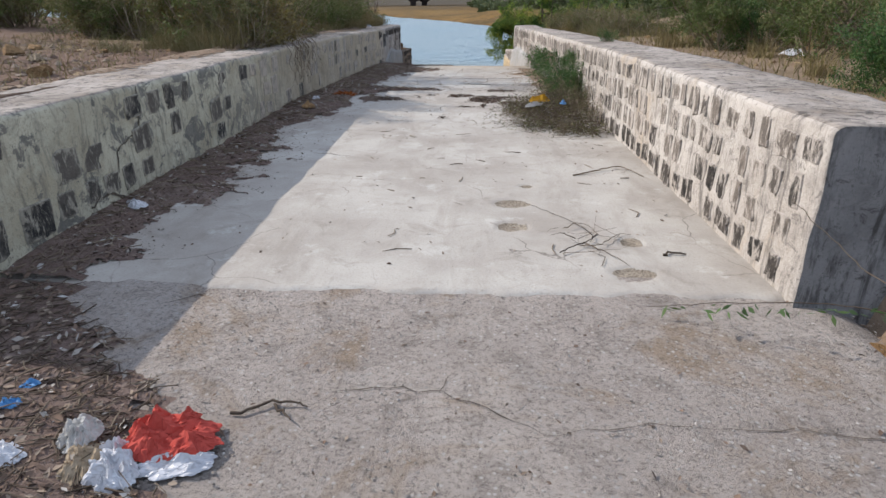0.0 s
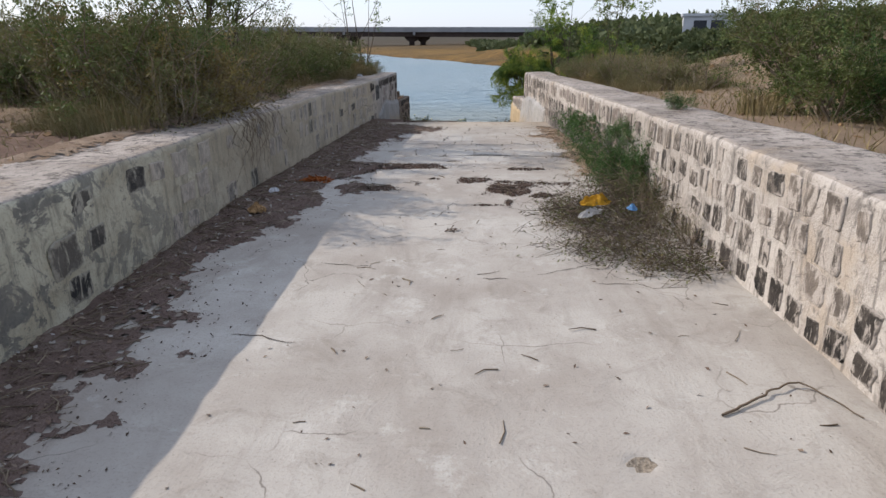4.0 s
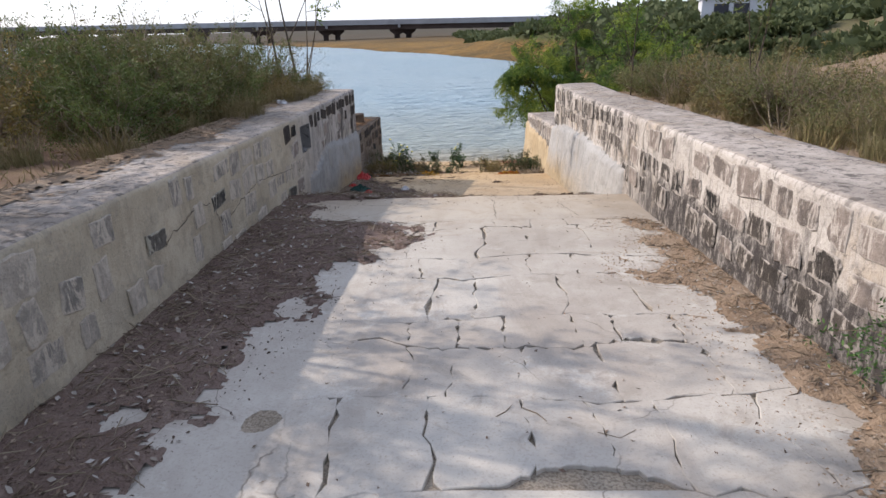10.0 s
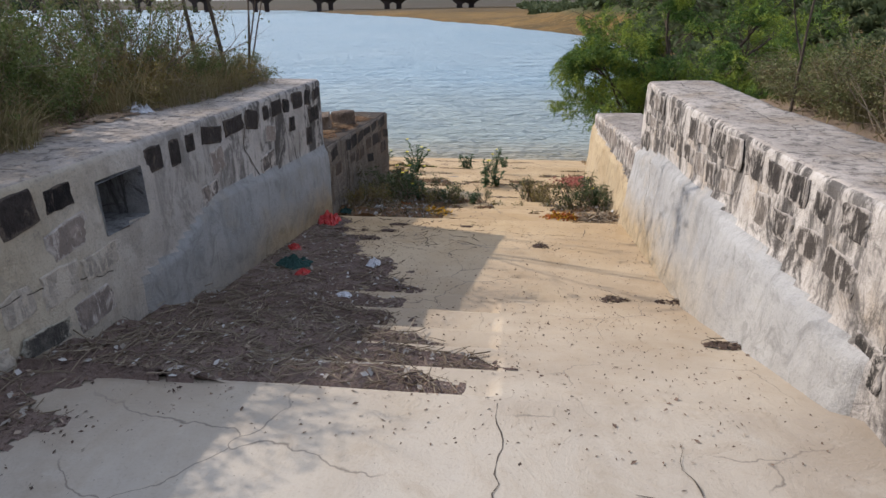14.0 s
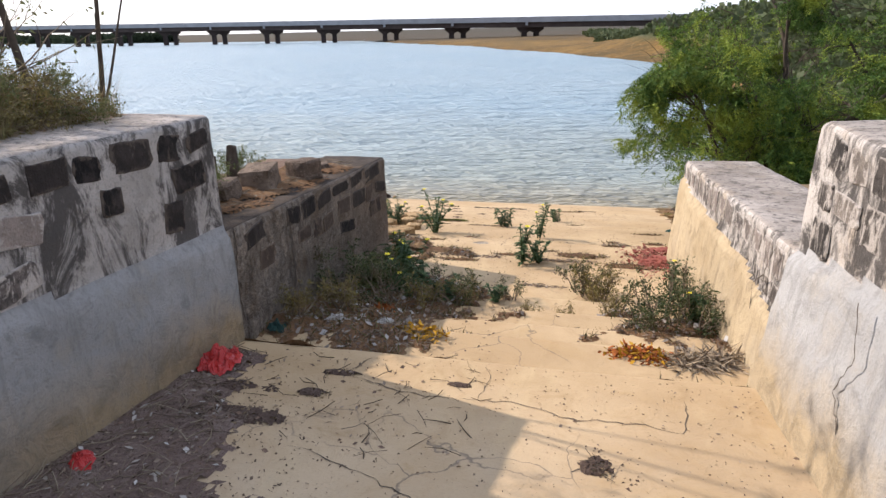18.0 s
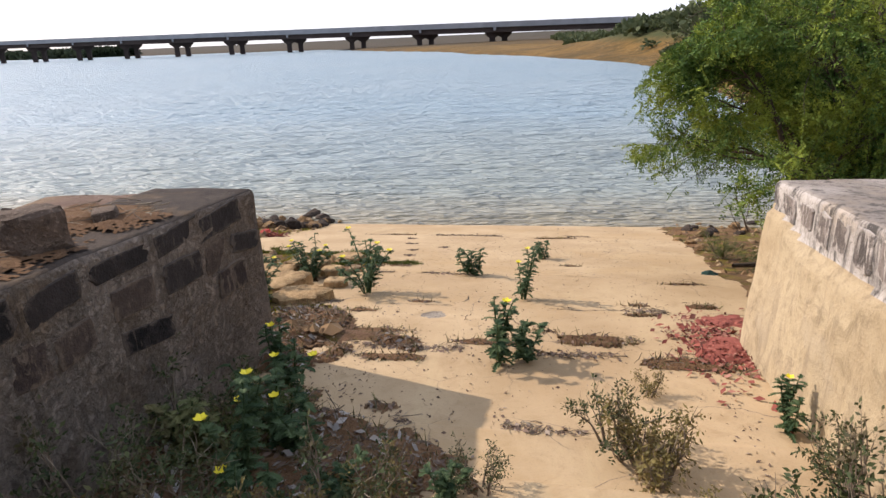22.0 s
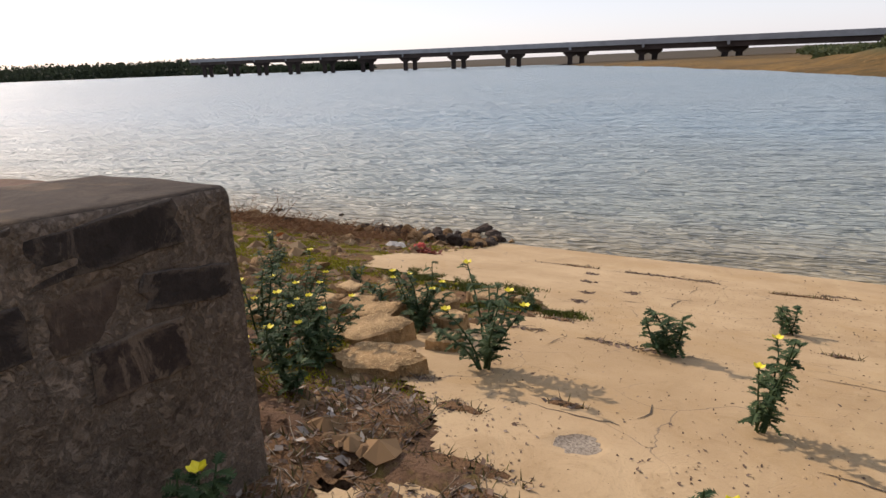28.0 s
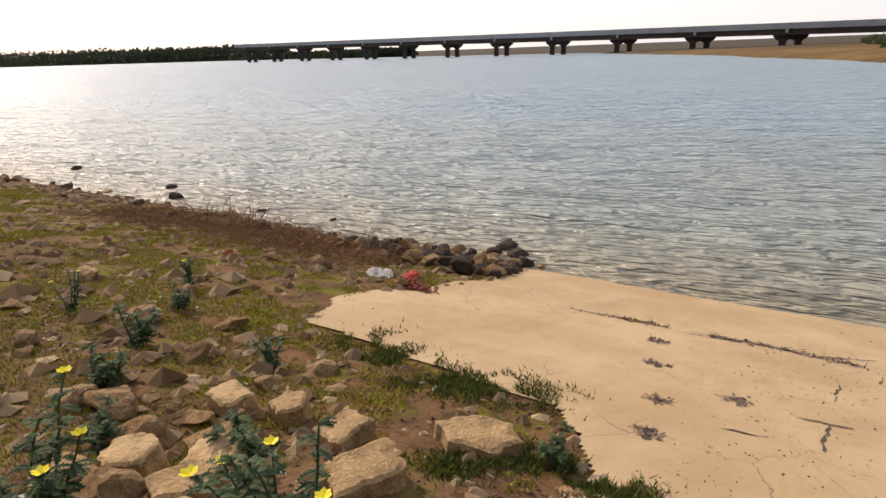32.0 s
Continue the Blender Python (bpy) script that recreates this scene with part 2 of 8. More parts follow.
def mat_plaster(name, pale, dull, mould, warm_foot, mould_amount=0.5, black_from=None, sand=None, peel=False, band=False, mould_band=False):
    s = Shade(name, 0.9)
    broad, mid, grain = s.noise(1.1, 6, 0.68), s.noise(5.0, 8, 0.74, distort=0.9), s.noise(60, 3, 0.6)
    runs = s.noise(4.5, 7, 0.7, at=s.stretch(2.4, 2.4, 0.4), distort=0.5)
    c = s.mix(s.ramp(broad, 0.40, 0.60), pale, dull)
    c = s.mix(s.ramp(mid, 0.52, 0.64, 0, 0.6), c, tuple(0.62 * v for v in dull))
    c = s.mix(s.ramp(s.noise(2.2, 5, 0.65), 0.54, 0.66, 0, 0.6), c, warm_foot)
    c = s.mix(s.ramp(runs, 0.52, 0.62, 0, mould_amount), c, mould)
    c = s.mix(s.ramp(s.noise(9, 8, 0.8, distort=1.2), 0.55, 0.62, 0, mould_amount), c, tuple(1.2 * v for v in mould))
    if band:
        brown = s.mix(s.ramp(broad, 0.40, 0.60), (0.42, 0.325, 0.245), (0.27, 0.206, 0.153))
        c = s.mix(s.ramp(s.math("ADD", s.axis(1), s.math("MULTIPLY", mid, 1.5)), 24.2, 26.2, 0, 0.75), c, brown)
        c = s.mix(s.ramp(s.noise(13, 8, 0.8, distort=1.0), 0.52, 0.6, 0, 0.45), c, (0.075, 0.058, 0.046))
    if peel:
        c = s.mix(s.ramp(s.axis(1), 6.0, 9.5, 0, 0.7), c, s.mix(s.ramp(broad, 0.40, 0.60), (0.54, 0.445, 0.33), (0.40, 0.325, 0.235)))
        c = s.mix(s.ramp(s.axis(1), 17.2, 18.6, 0, 0.75), c, s.mix(s.ramp(broad, 0.40, 0.60), (0.52, 0.49, 0.475), (0.40, 0.375, 0.355)))
        off = s.math("MULTIPLY", s.ramp(s.noise(2.9, 9, 0.72, at=s.stretch(1, 1, 1.25), distort=0.5), 0.535, 0.56, 0, 0.85), s.ramp(s.axis(1), 6.0, 8.5, 1, 0.25))
        c = s.mix(off, c, s.mix(s.ramp(mid, 0.4, 0.62), (0.13, 0.128, 0.122), (0.25, 0.235, 0.205)))
    if black_from:
        patch = s.ramp(s.noise(2.6, 8, 0.78, at=s.stretch(1.6, 1.6, 0.75), distort=0.6), 0.47, 0.56, 0, 0.9)
        c = s.mix(s.math("MULTIPLY", patch, s.ramp(s.axis(1), black_from, black_from + 3)), c, (0.06, 0.053, 0.049))
    if mould_band:
        level = s.math("ADD", s.math("ADD", s.axis(2), s.math("MULTIPLY", s.axis(1), 0.035)), s.math("MULTIPLY", s.math("SUBTRACT", s.noise(2.3, 8, 0.75, distort=0.8), 0.5), 0.9))
        stain = s.math("MULTIPLY", s.ramp(level, 0.80, 0.70), s.math("MULTIPLY", s.ramp(s.axis(1), 9.0, 10.5), s.ramp(s.axis(1), 17.5, 16.0)))
        c = s.mix(s.math("MULTIPLY", stain, s.ramp(s.noise(11, 7, 0.8, at=s.stretch(1.4, 1.4, 0.6)), 0.38, 0.52, 0.35, 0.95)), c, (0.055, 0.047, 0.045))
    if sand:
        rise = s.nt.nodes.new("ShaderNodeAttribute")
        rise.attribute_name = "rise"
        low = s.math("MULTIPLY", s.ramp(s.math("ADD", rise.outputs["Fac"], s.math("MULTIPLY", s.math("SUBTRACT", broad, 0.5), 1.1)), 0.50, 0.12, 0, 0.95), s.ramp(s.axis(1), 18.6, 20.6, 0.12, 1))
        c = s.mix(low, c, s.mix(s.ramp(mid, 0.42, 0.6), sand, tuple(0.68 * v for v in sand)))
    c = s.mix(s.ramp(grain, 0.54, 0.74, 0, 0.4), c, mould)
    s.color(c)
    if band:
        pits = s.ramp(s.noise(24, 5, 0.75, distort=0.6), 0.40, 0.54)
        return s.bump(s.math("ADD", s.math("MULTIPLY", mid, 1.6), s.math("MULTIPLY", pits, 0.8)), 0.9, 0.03).m
    return s.bump(s.math("ADD", mid, s.math("MULTIPLY", grain, 0.3)), 0.8, 0.022).m


def mat_wall_stone(name, dark, brown, wash, least=0.485):
    s = Shade(name, 0.9)
    r = s.random()
    gpos = s.nt.nodes.new("ShaderNodeNewGeometry").outputs["Position"]
    mid, grain = s.noise(9, 6, 0.7, at=gpos), s.noise(70, 3, 0.6, at=gpos)
    c = s.mix(r, dark, brown)
    c = s.mix(s.ramp(mid, 0.45, 0.7, 0, 0.8), c, tuple(1.6 * v for v in brown))
    world_runs = s.nt.nodes.new("ShaderNodeNewGeometry").outputs["Position"]
    wn_ = s.nt.nodes.new("ShaderNodeMapping")
    wn_.inputs["Scale"].default_value = (2.2, 2.2, 0.8)
    s.link(world_runs, wn_.inputs["Vector"])
    wash_n = s.noise(5.5, 7, 0.75, at=wn_.outputs[0], distort=0.7)
    c = s.mix(s.ramp(wash_n, least, least + 0.075, 0, 0.95), c, wash)
    rim = s.math("MAXIMUM", s.math("ABSOLUTE", s.axis(1), 0), s.math("ABSOLUTE", s.axis(2), 0))
    lap = s.math("ADD", rim, s.math("MULTIPLY", s.math("SUBTRACT", s.noise(7, 7, 0.75, at=gpos, distort=0.8), 0.5), 0.85))
    c = s.mix(s.ramp(lap, 0.42, 0.50, 0, 0.95), c, s.mix(s.ramp(mid, 0.40, 0.62), wash, tuple(0.7 * v for v in wash)))
    c = s.mix(s.ramp(grain, 0.6, 0.78, 0, 0.5), c, (0.03, 0.03, 0.028))
    s.color(c)
    return s.bump(s.math("ADD", mid, s.math("MULTIPLY", grain, 0.4)), 0.8, 0.02).m


def mat_soil(name, a, b, c3, scale=1.0):
    s = Shade(name, 0.97)
    broad, mid, grit = s.noise(0.35 * scale, 5, 0.6), s.noise(3.2 * scale, 6, 0.7), s.noise(42, 4, 0.75)
    c = s.mix(s.ramp(broad, 0.35, 0.65), a, b)
    c = s.mix(s.ramp(mid, 0.5, 0.75, 0, 0.8), c, c3)
    c = s.mix(s.ramp(grit, 0.5, 0.8, 0, 0.55), c, tuple(0.45 * v for v in b))
    c = s.mix(s.ramp(s.cells(26), 0.16, 0.04, 0, 0.35), c, tuple(min(1, 1.7 * v) for v in a))
    s.color(c)
    return s.bump(s.math("ADD", mid, s.math("MULTIPLY", grit, 0.6)), 1.0, 0.05).m


def mat_terrain():
    s = Shade("bank_ground", 0.97)
    broad, mid, grit = s.noise(0.22, 5, 0.65), s.noise(2.4, 6, 0.7), s.noise(36, 4, 0.75)
    far = s.noise(0.03, 5, 0.65)
    soil = s.mix(s.ramp(mid, 0.35, 0.7), (0.25, 0.165, 0.12), (0.165, 0.105, 0.075))
    tan = s.mix(s.ramp(mid, 0.35, 0.7), (0.36, 0.262, 0.18), (0.265, 0.19, 0.128))
    soil = s.mix(s.ramp(s.axis(0), 1.0, 2.2), soil, tan)
    soil = s.mix(s.ramp(grit, 0.52, 0.8, 0, 0.55), soil, (0.10, 0.075, 0.055))
    soil = s.mix(s.ramp(s.cells(15), 0.14, 0.05, 0, 0.45), soil, (0.43, 0.37, 0.29))
    dry = s.mix(s.ramp(mid, 0.4, 0.7), (0.29, 0.215, 0.12), (0.20, 0.15, 0.08))
    green = s.mix(s.ramp(mid, 0.4, 0.7), (0.20, 0.185, 0.012), (0.115, 0.095, 0.014))
    c = s.mix(s.ramp(broad, 0.5, 0.62, 0, 0.6), soil, dry)
    low = s.ramp(s.axis(2), -2.6, -1.0, 1, 0)
    c = s.mix(s.math("MULTIPLY", low, 0.9), c, s.mix(s.ramp(mid, 0.4, 0.7), (0.24, 0.125, 0.052), (0.09, 0.046, 0.02)))
    c = s.mix(s.math("MULTIPLY", low, s.ramp(s.noise(1.9, 7, 0.75), 0.50, 0.58, 0, 0.8)), c, green)
    c = s.mix(s.math("MULTIPLY", low, s.ramp(s.noise(7, 5, 0.7), 0.52, 0.62, 0, 0.75)), c, (0.06, 0.034, 0.017))
    away = s.ramp(s.axis(1), 38, 54, 0, 1)
    shore = s.mix(s.ramp(far, 0.4, 0.6), (0.27, 0.155, 0.045), (0.15, 0.09, 0.03))
    shore = s.mix(s.ramp(s.noise(0.35, 7, 0.75, at=s.stretch(0.5, 1.6, 3)), 0.46, 0.58, 0, 0.75), shore, (0.085, 0.062, 0.024))
    shore = s.mix(s.ramp(s.noise(1.3, 6, 0.75), 0.56, 0.64, 0, 0.6), shore, (0.36, 0.25, 0.12))
    c = s.mix(away, c, s.mix(s.ramp(s.axis(2), -1.8, -0.7, 0, 0.9), shore, (0.07, 0.085, 0.035)))
    c = s.mix(s.ramp(s.axis(1), 210, 300, 0, 0.9), c, (0.085, 0.07, 0.05))
    s.color(c)
    return s.bump(s.math("ADD", mid, s.math("MULTIPLY", grit, 0.5)), 0.9, 0.04).m


def mat_rock(name, a, b):
    s = Shade(name, 0.92)
    mid, grit, r = s.noise(6, 6, 0.7), s.noise(48, 4, 0.7), s.random()
    c = s.mix(r, a, b)
    c = s.mix(s.ramp(mid, 0.42, 0.62, 0, 0.8), c, tuple(0.45 * v for v in b))
    c = s.mix(s.ramp(grit, 0.50, 0.68, 0, 0.6), c, tuple(min(1, 1.4 * v) for v in a))
    c = s.mix(s.ramp(s.noise(15, 6, 0.75), 0.58, 0.66, 0, 0.7), c, tuple(0.3 * v for v in b))
    s.color(c)
    return s.bump(s.math("ADD", mid, s.math("MULTIPLY", grit, 0.4)), 0.9, 0.03).m


def mat_leaf(name, a, b, dry=None, amount=0.2, sunlit=None):
    s = Shade(name, 0.72)
    s.bsdf.inputs["Specular IOR Level"].default_value = 0.25
    r = s.island()
    c = s.mix(r, a, b)
    if dry:
        c = s.mix(s.ramp(s.noise(3.5, 3), 0.62 - amount, 0.66, 0, 0.8), c, dry)
    # bright clumps by noise: sunlit parts of the crown put into the leaf colour
    if sunlit:
        c = s.mix(s.ramp(s.noise(1.7, 4, 0.6), 0.46, 0.60, 0, 0.9), c, s.mix(r, tuple(0.55 * v for v in sunlit), sunlit))
    s.color(c)
    t = s.nt.nodes.new("ShaderNodeBsdfTranslucent")
    s.link(c, t.inputs["Color"])
    m = s.nt.nodes.new("ShaderNodeMixShader")
    m.inputs[0].default_value = 0.22
    s.link(s.bsdf.outputs[0], m.inputs[1])
    s.link(t.outputs[0], m.inputs[2])
    s.link(m.outputs[0], s.nt.nodes["Material Output"].inputs["Surface"])
    return s.m


def mat_plain(name, a, b, scale=8, rough=0.8, bump=0.3, spread=0.5):
    s = Shade(name, rough)
    n = s.noise(scale, 5, 0.65)
    c = s.mix(s.ramp(n, 0.5 - spread / 2, 0.5 + spread / 2), a, b)
    s.color(c)
    return s.bump(n, bump, 0.01).m


def mat_litter(name, a, b, c3):
    s = Shade(name, 0.9)
    r = s.island()
    s.color(s.mix(s.ramp(r, 0.0, 0.6), a, s.mix(s.ramp(r, 0.6, 1.0), b, c3)))
    return s.m


def mat_water():
    s = Shade("reservoir_water", 0.40)
    geo = s.coord
    wind = s.nt.nodes.new("ShaderNodeMapping")
    wind.inputs["Rotation"].default_value = (0, 0, radians(-14))
    wind.inputs["Scale"].default_value = (0.8, 2.6, 1)
    s.link(geo, wind.inputs["Vector"])
    a = s.noise(2.0, 2.2, 0.5, at=wind.outputs[0], distort=0.6)
    b = s.noise(0.36, 1.0, 0.4, at=wind.outputs[0], distort=0.4)
    near = s.ramp(s.axis(1), 35.5, 39.0, 0, 1)
    shoal = s.ramp(s.math("ADD", s.axis(1), s.math("MULTIPLY", s.noise(0.12, 4, 0.6), 16)), 45, 66, 0, 1)
    c = s.mix(s.ramp(s.noise(0.05, 3), 0.4, 0.6), (0.355, 0.475, 0.525), (0.39, 0.50, 0.54))
    c = s.mix(shoal, (0.36, 0.40, 0.35), c)
    c = s.mix(near, (0.36, 0.31, 0.20), c)
    s.color(c)
    s.bsdf.inputs["IOR"].default_value = 1.33
    s.bsdf.inputs["Specular IOR Level"].default_value = 0.5
    return s.bump(s.math("ADD", a, s.math("MULTIPLY", b, 1.6)), 1.0, 0.6).m


M_FLOOR, M_ASPHALT = mat_cement_floor(), mat_asphalt()
M_LEFT = mat_plaster("left_wall_plaster", (0.68, 0.64, 0.49), (0.53, 0.49, 0.365), (0.12, 0.115, 0.10), (0.50, 0.44, 0.31), 0.5, 17.5, None, True)
M_RIGHT = mat_plaster("right_wall_plaster", (0.68, 0.62, 0.555), (0.54, 0.48, 0.42), (0.10, 0.09, 0.082), (0.60, 0.49, 0.37), 0.6, 15.0, mould_band=True)
M_FACING = mat_plaster("cement_facing", (0.50, 0.49, 0.47), (0.40, 0.39, 0.375), (0.22, 0.21, 0.2), (0.54, 0.49, 0.42), 0.3, None, (0.50, 0.385, 0.235))
# left wall's facing: the right one's colours, about a fifth darker
M_FACING_L = mat_plaster("darker_cement_facing", (0.40, 0.40, 0.395), (0.31, 0.31, 0.305), (0.17, 0.165, 0.16), (0.40, 0.37, 0.32), 0.3, None, (0.40, 0.305, 0.185))
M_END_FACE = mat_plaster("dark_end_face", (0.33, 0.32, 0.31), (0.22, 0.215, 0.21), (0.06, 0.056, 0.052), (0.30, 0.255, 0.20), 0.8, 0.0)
M_FOOT = mat_plaster("sandy_facing", (0.60, 0.475, 0.30), (0.49, 0.37, 0.22), (0.25, 0.19, 0.13), (0.55, 0.45, 0.31), 0.4)
M_FACING_SAND = mat_plaster("sandy_cement_facing", (0.47, 0.40, 0.31), (0.38, 0.315, 0.235), (0.2, 0.17, 0.14), (0.46, 0.39, 0.29), 0.4)
M_COPING = mat_plaster("weathered_coping", (0.56, 0.49, 0.425), (0.35, 0.30, 0.255), (0.11, 0.096, 0.085), (0.44, 0.35, 0.26), 0.85)
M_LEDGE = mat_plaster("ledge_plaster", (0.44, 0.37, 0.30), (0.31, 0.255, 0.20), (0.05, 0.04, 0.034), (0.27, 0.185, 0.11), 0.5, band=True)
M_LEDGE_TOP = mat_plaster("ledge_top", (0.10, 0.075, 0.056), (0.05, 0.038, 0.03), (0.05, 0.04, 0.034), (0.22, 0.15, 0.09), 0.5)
M_STONE_L = mat_wall_stone("dark_wall_stone", (0.04, 0.039, 0.038), (0.14, 0.125, 0.105), (0.45, 0.415, 0.335), 0.53)
M_STONE_R = mat_wall_stone("mouldy_wall_stone", (0.05, 0.046, 0.042), (0.22, 0.185, 0.155), (0.55, 0.49, 0.43))
M_SOIL = mat_soil("drifted_soil", (0.29, 0.21, 0.175), (0.175, 0.12, 0.098), (0.40, 0.315, 0.265))
M_ROT = mat_soil("rotted_leaf_soil", (0.17, 0.115, 0.09), (0.10, 0.068, 0.052), (0.23, 0.165, 0.125))
M_SOIL_RED = mat_soil("reddish_soil", (0.47, 0.345, 0.24), (0.35, 0.245, 0.165), (0.56, 0.45, 0.34))
M_RED_CRUMB = mat_litter("red_soil_crumbs", (0.42, 0.29, 0.19), (0.33, 0.22, 0.14), (0.50, 0.39, 0.28))
M_DUSTY_RED = mat_plain("dusty_red_cloth", (0.45, 0.15, 0.11), (0.30, 0.09, 0.07), 16, 0.9, 0.6)
M_SOIL_FOOT = mat_soil("brown_shore_soil", (0.29, 0.165, 0.085), (0.155, 0.085, 0.045), (0.37, 0.235, 0.13))
M_TERRAIN = mat_terrain()
M_ROCK = mat_rock("shore_rock", (0.66, 0.43, 0.22), (0.27, 0.155, 0.07))
M_SLAB = mat_rock("broken_concrete", (0.76, 0.52, 0.275), (0.52, 0.335, 0.165))
M_ROCK_DARK = mat_rock("wet_dark_rock", (0.13, 0.095, 0.07), (0.07, 0.055, 0.045))
M_WATER = mat_water()
M_CRACK = mat_plain("crack_dirt", (0.075, 0.06, 0.05), (0.14, 0.115, 0.09), 20, 0.97)
M_CONCRETE_FAR = mat_plain("bridge_concrete", (0.42, 0.42, 0.43), (0.28, 0.28, 0.29), 0.25, 0.9)
M_CONCRETE_DARK = mat_plain("pier_concrete", (0.10, 0.075, 0.066), (0.055, 0.042, 0.038), 0.3, 0.9)
M_WHITE_FAR = mat_plain("whitewash", (0.74, 0.74, 0.76), (0.62, 0.63, 0.66), 0.5, 0.8)
M_DARK_FAR = mat_plain("dark_opening", (0.05, 0.05, 0.06), (0.08, 0.08, 0.09), 1, 0.6)
M_BARK = mat_plain("thorn_bark", (0.13, 0.10, 0.075), (0.065, 0.05, 0.038), 14, 0.95, 0.8)
M_TWIG = mat_litter("dry_twig", (0.30, 0.235, 0.17), (0.18, 0.135, 0.095), (0.42, 0.35, 0.25))
# the acacia's last colour paints its sunlit clumps
M_LEAF = mat_leaf("acacia_leaf", (0.04, 0.095, 0.02), (0.15, 0.25, 0.045), sunlit=(0.42, 0.50, 0.06))
M_LEAF_BANK = mat_leaf("bank_leaf", (0.075, 0.115, 0.03), (0.16, 0.195, 0.055), (0.20, 0.16, 0.07), 0.12)
M_LEAF_SPRAWL = mat_leaf("sprawling_leaf", (0.035, 0.085, 0.026), (0.105, 0.19, 0.045))
M_LEAF_WEED = mat_leaf("weed_leaf", (0.04, 0.065, 0.025), (0.12, 0.14, 0.05), (0.15, 0.10, 0.055), 0.12)
M_LEAF_STRAW = mat_leaf("withered_leaf", (0.30, 0.235, 0.07), (0.19, 0.155, 0.06), (0.22, 0.13, 0.07), 0.14)
M_LEAF_FRESH = mat_leaf("fresh_leaf", (0.16, 0.26, 0.035), (0.24, 0.33, 0.05))
M_LEAF_DULL = mat_leaf("dusty_leaf", (0.115, 0.135, 0.045), (0.20, 0.20, 0.075), (0.25, 0.175, 0.085), 0.13)
M_LEAF_FAR = mat_leaf("far_leaf", (0.085, 0.11, 0.045), (0.14, 0.16, 0.07))
M_LEAF_LINE = mat_leaf("distant_trees", (0.035, 0.05, 0.028), (0.055, 0.07, 0.036))
M_GRASS = mat_litter("dry_grass", (0.38, 0.295, 0.155), (0.27, 0.21, 0.10), (0.17, 0.165, 0.055))
M_OLIVE = mat_litter("olive_grass", (0.30, 0.25, 0.13), (0.18, 0.17, 0.07), (0.42, 0.33, 0.19))
M_GREEN_GRASS = mat_litter("short_green_grass", (0.20, 0.25, 0.008), (0.40, 0.39, 0.012), (0.30, 0.17, 0.045))
M_TWIG_RED = mat_litter("brown_brush", (0.32, 0.155, 0.065), (0.15, 0.075, 0.038), (0.40, 0.24, 0.12))
M_POPPY = mat_leaf("poppy_leaf", (0.032, 0.07, 0.026), (0.11, 0.165, 0.065))
M_PETAL = mat_plain("yellow_petal", (1.1, 0.95, 0.03), (1.0, 0.80, 0.02), 30, 0.55)
M_LITTER = mat_litter("leaf_litter", (0.27, 0.185, 0.135), (0.14, 0.096, 0.073), (0.42, 0.33, 0.25))
M_ROT_LITTER = mat_litter("rotted_leaves", (0.13, 0.088, 0.068), (0.07, 0.048, 0.038), (0.22, 0.155, 0.11))
M_PALE_LITTER = mat_litter("pale_litter", (0.45, 0.41, 0.36), (0.32, 0.27, 0.22), (0.58, 0.55, 0.51))
M_RED = mat_plain("red_plastic", (0.62, 0.035, 0.03), (0.42, 0.02, 0.02), 12, 0.4, 0.5)
M_FADED_RED = mat_plain("faded_red_cloth", (0.66, 0.115, 0.085), (0.46, 0.07, 0.055), 16, 0.85, 0.6)
M_WHITE = mat_plain("white_plastic", (0.75, 0.75, 0.77), (0.55, 0.55, 0.58), 14, 0.45, 0.5)
M_BLUE = mat_plain("blue_plastic", (0.08, 0.28, 0.60), (0.12, 0.36, 0.66), 14, 0.45, 0.5)
M_GREEN_CLOTH = mat_plain("green_cloth", (0.05, 0.11, 0.095), (0.03, 0.06, 0.055), 14, 0.85, 0.5)
M_GOLD = mat_plain("marigold_petals", (0.62, 0.36, 0.03), (0.42, 0.20, 0.02), 40, 0.8, 0.7)
M_ORANGE = mat_plain("orange_petals", (0.52, 0.17, 0.04), (0.28, 0.08, 0.03), 40, 0.85, 0.7)
M_PALE_STRAW = mat_plain("pale_straw", (0.50, 0.40, 0.28), (0.34, 0.26, 0.17), 20, 0.9, 0.5)
M_PAPER = mat_plain("soiled_paper", (0.62, 0.60, 0.56), (0.44, 0.41, 0.37), 10, 0.85, 0.4)
M_TWIG_DARK = mat_litter("dead_branch", (0.17, 0.13, 0.095), (0.075, 0.056, 0.043), (0.30, 0.24, 0.175))
M_RED_LITTER = mat_litter("red_shreds", (0.42, 0.13, 0.095), (0.28, 0.085, 0.065), (0.50, 0.25, 0.18))
M_LEAF_BLUE = mat_leaf("blue_green_leaf", (0.075, 0.135, 0.05), (0.145, 0.215, 0.075), (0.20, 0.16, 0.075), 0.1)


# ---- mesh helpers ----
def mesh_ob(name, verts, faces, mats, parent=None, slots=None, flat=False, label=""):
    """One mesh object from arrays; slots: the material index of each face."""
    me = bpy.data.meshes.new(name)
    me.from_pydata(np.asarray(verts, float).tolist(), [], np.asarray(faces).tolist() if not isinstance(faces, list) else faces)
    for m in (mats if isinstance(mats, (list, tuple)) else (mats,)):
        me.materials.append(m)
    if slots is not None:
        me.polygons.foreach_set("material_index", np.asarray(slots, dtype=np.int32))
    if not flat:
        me.polygons.foreach_set("use_smooth", np.ones(len(me.polygons), dtype=bool))
    me.update()
    ob = new(name, me)
    ob.parent = parent
    if label:
        tagged(ob, label)
    return ob


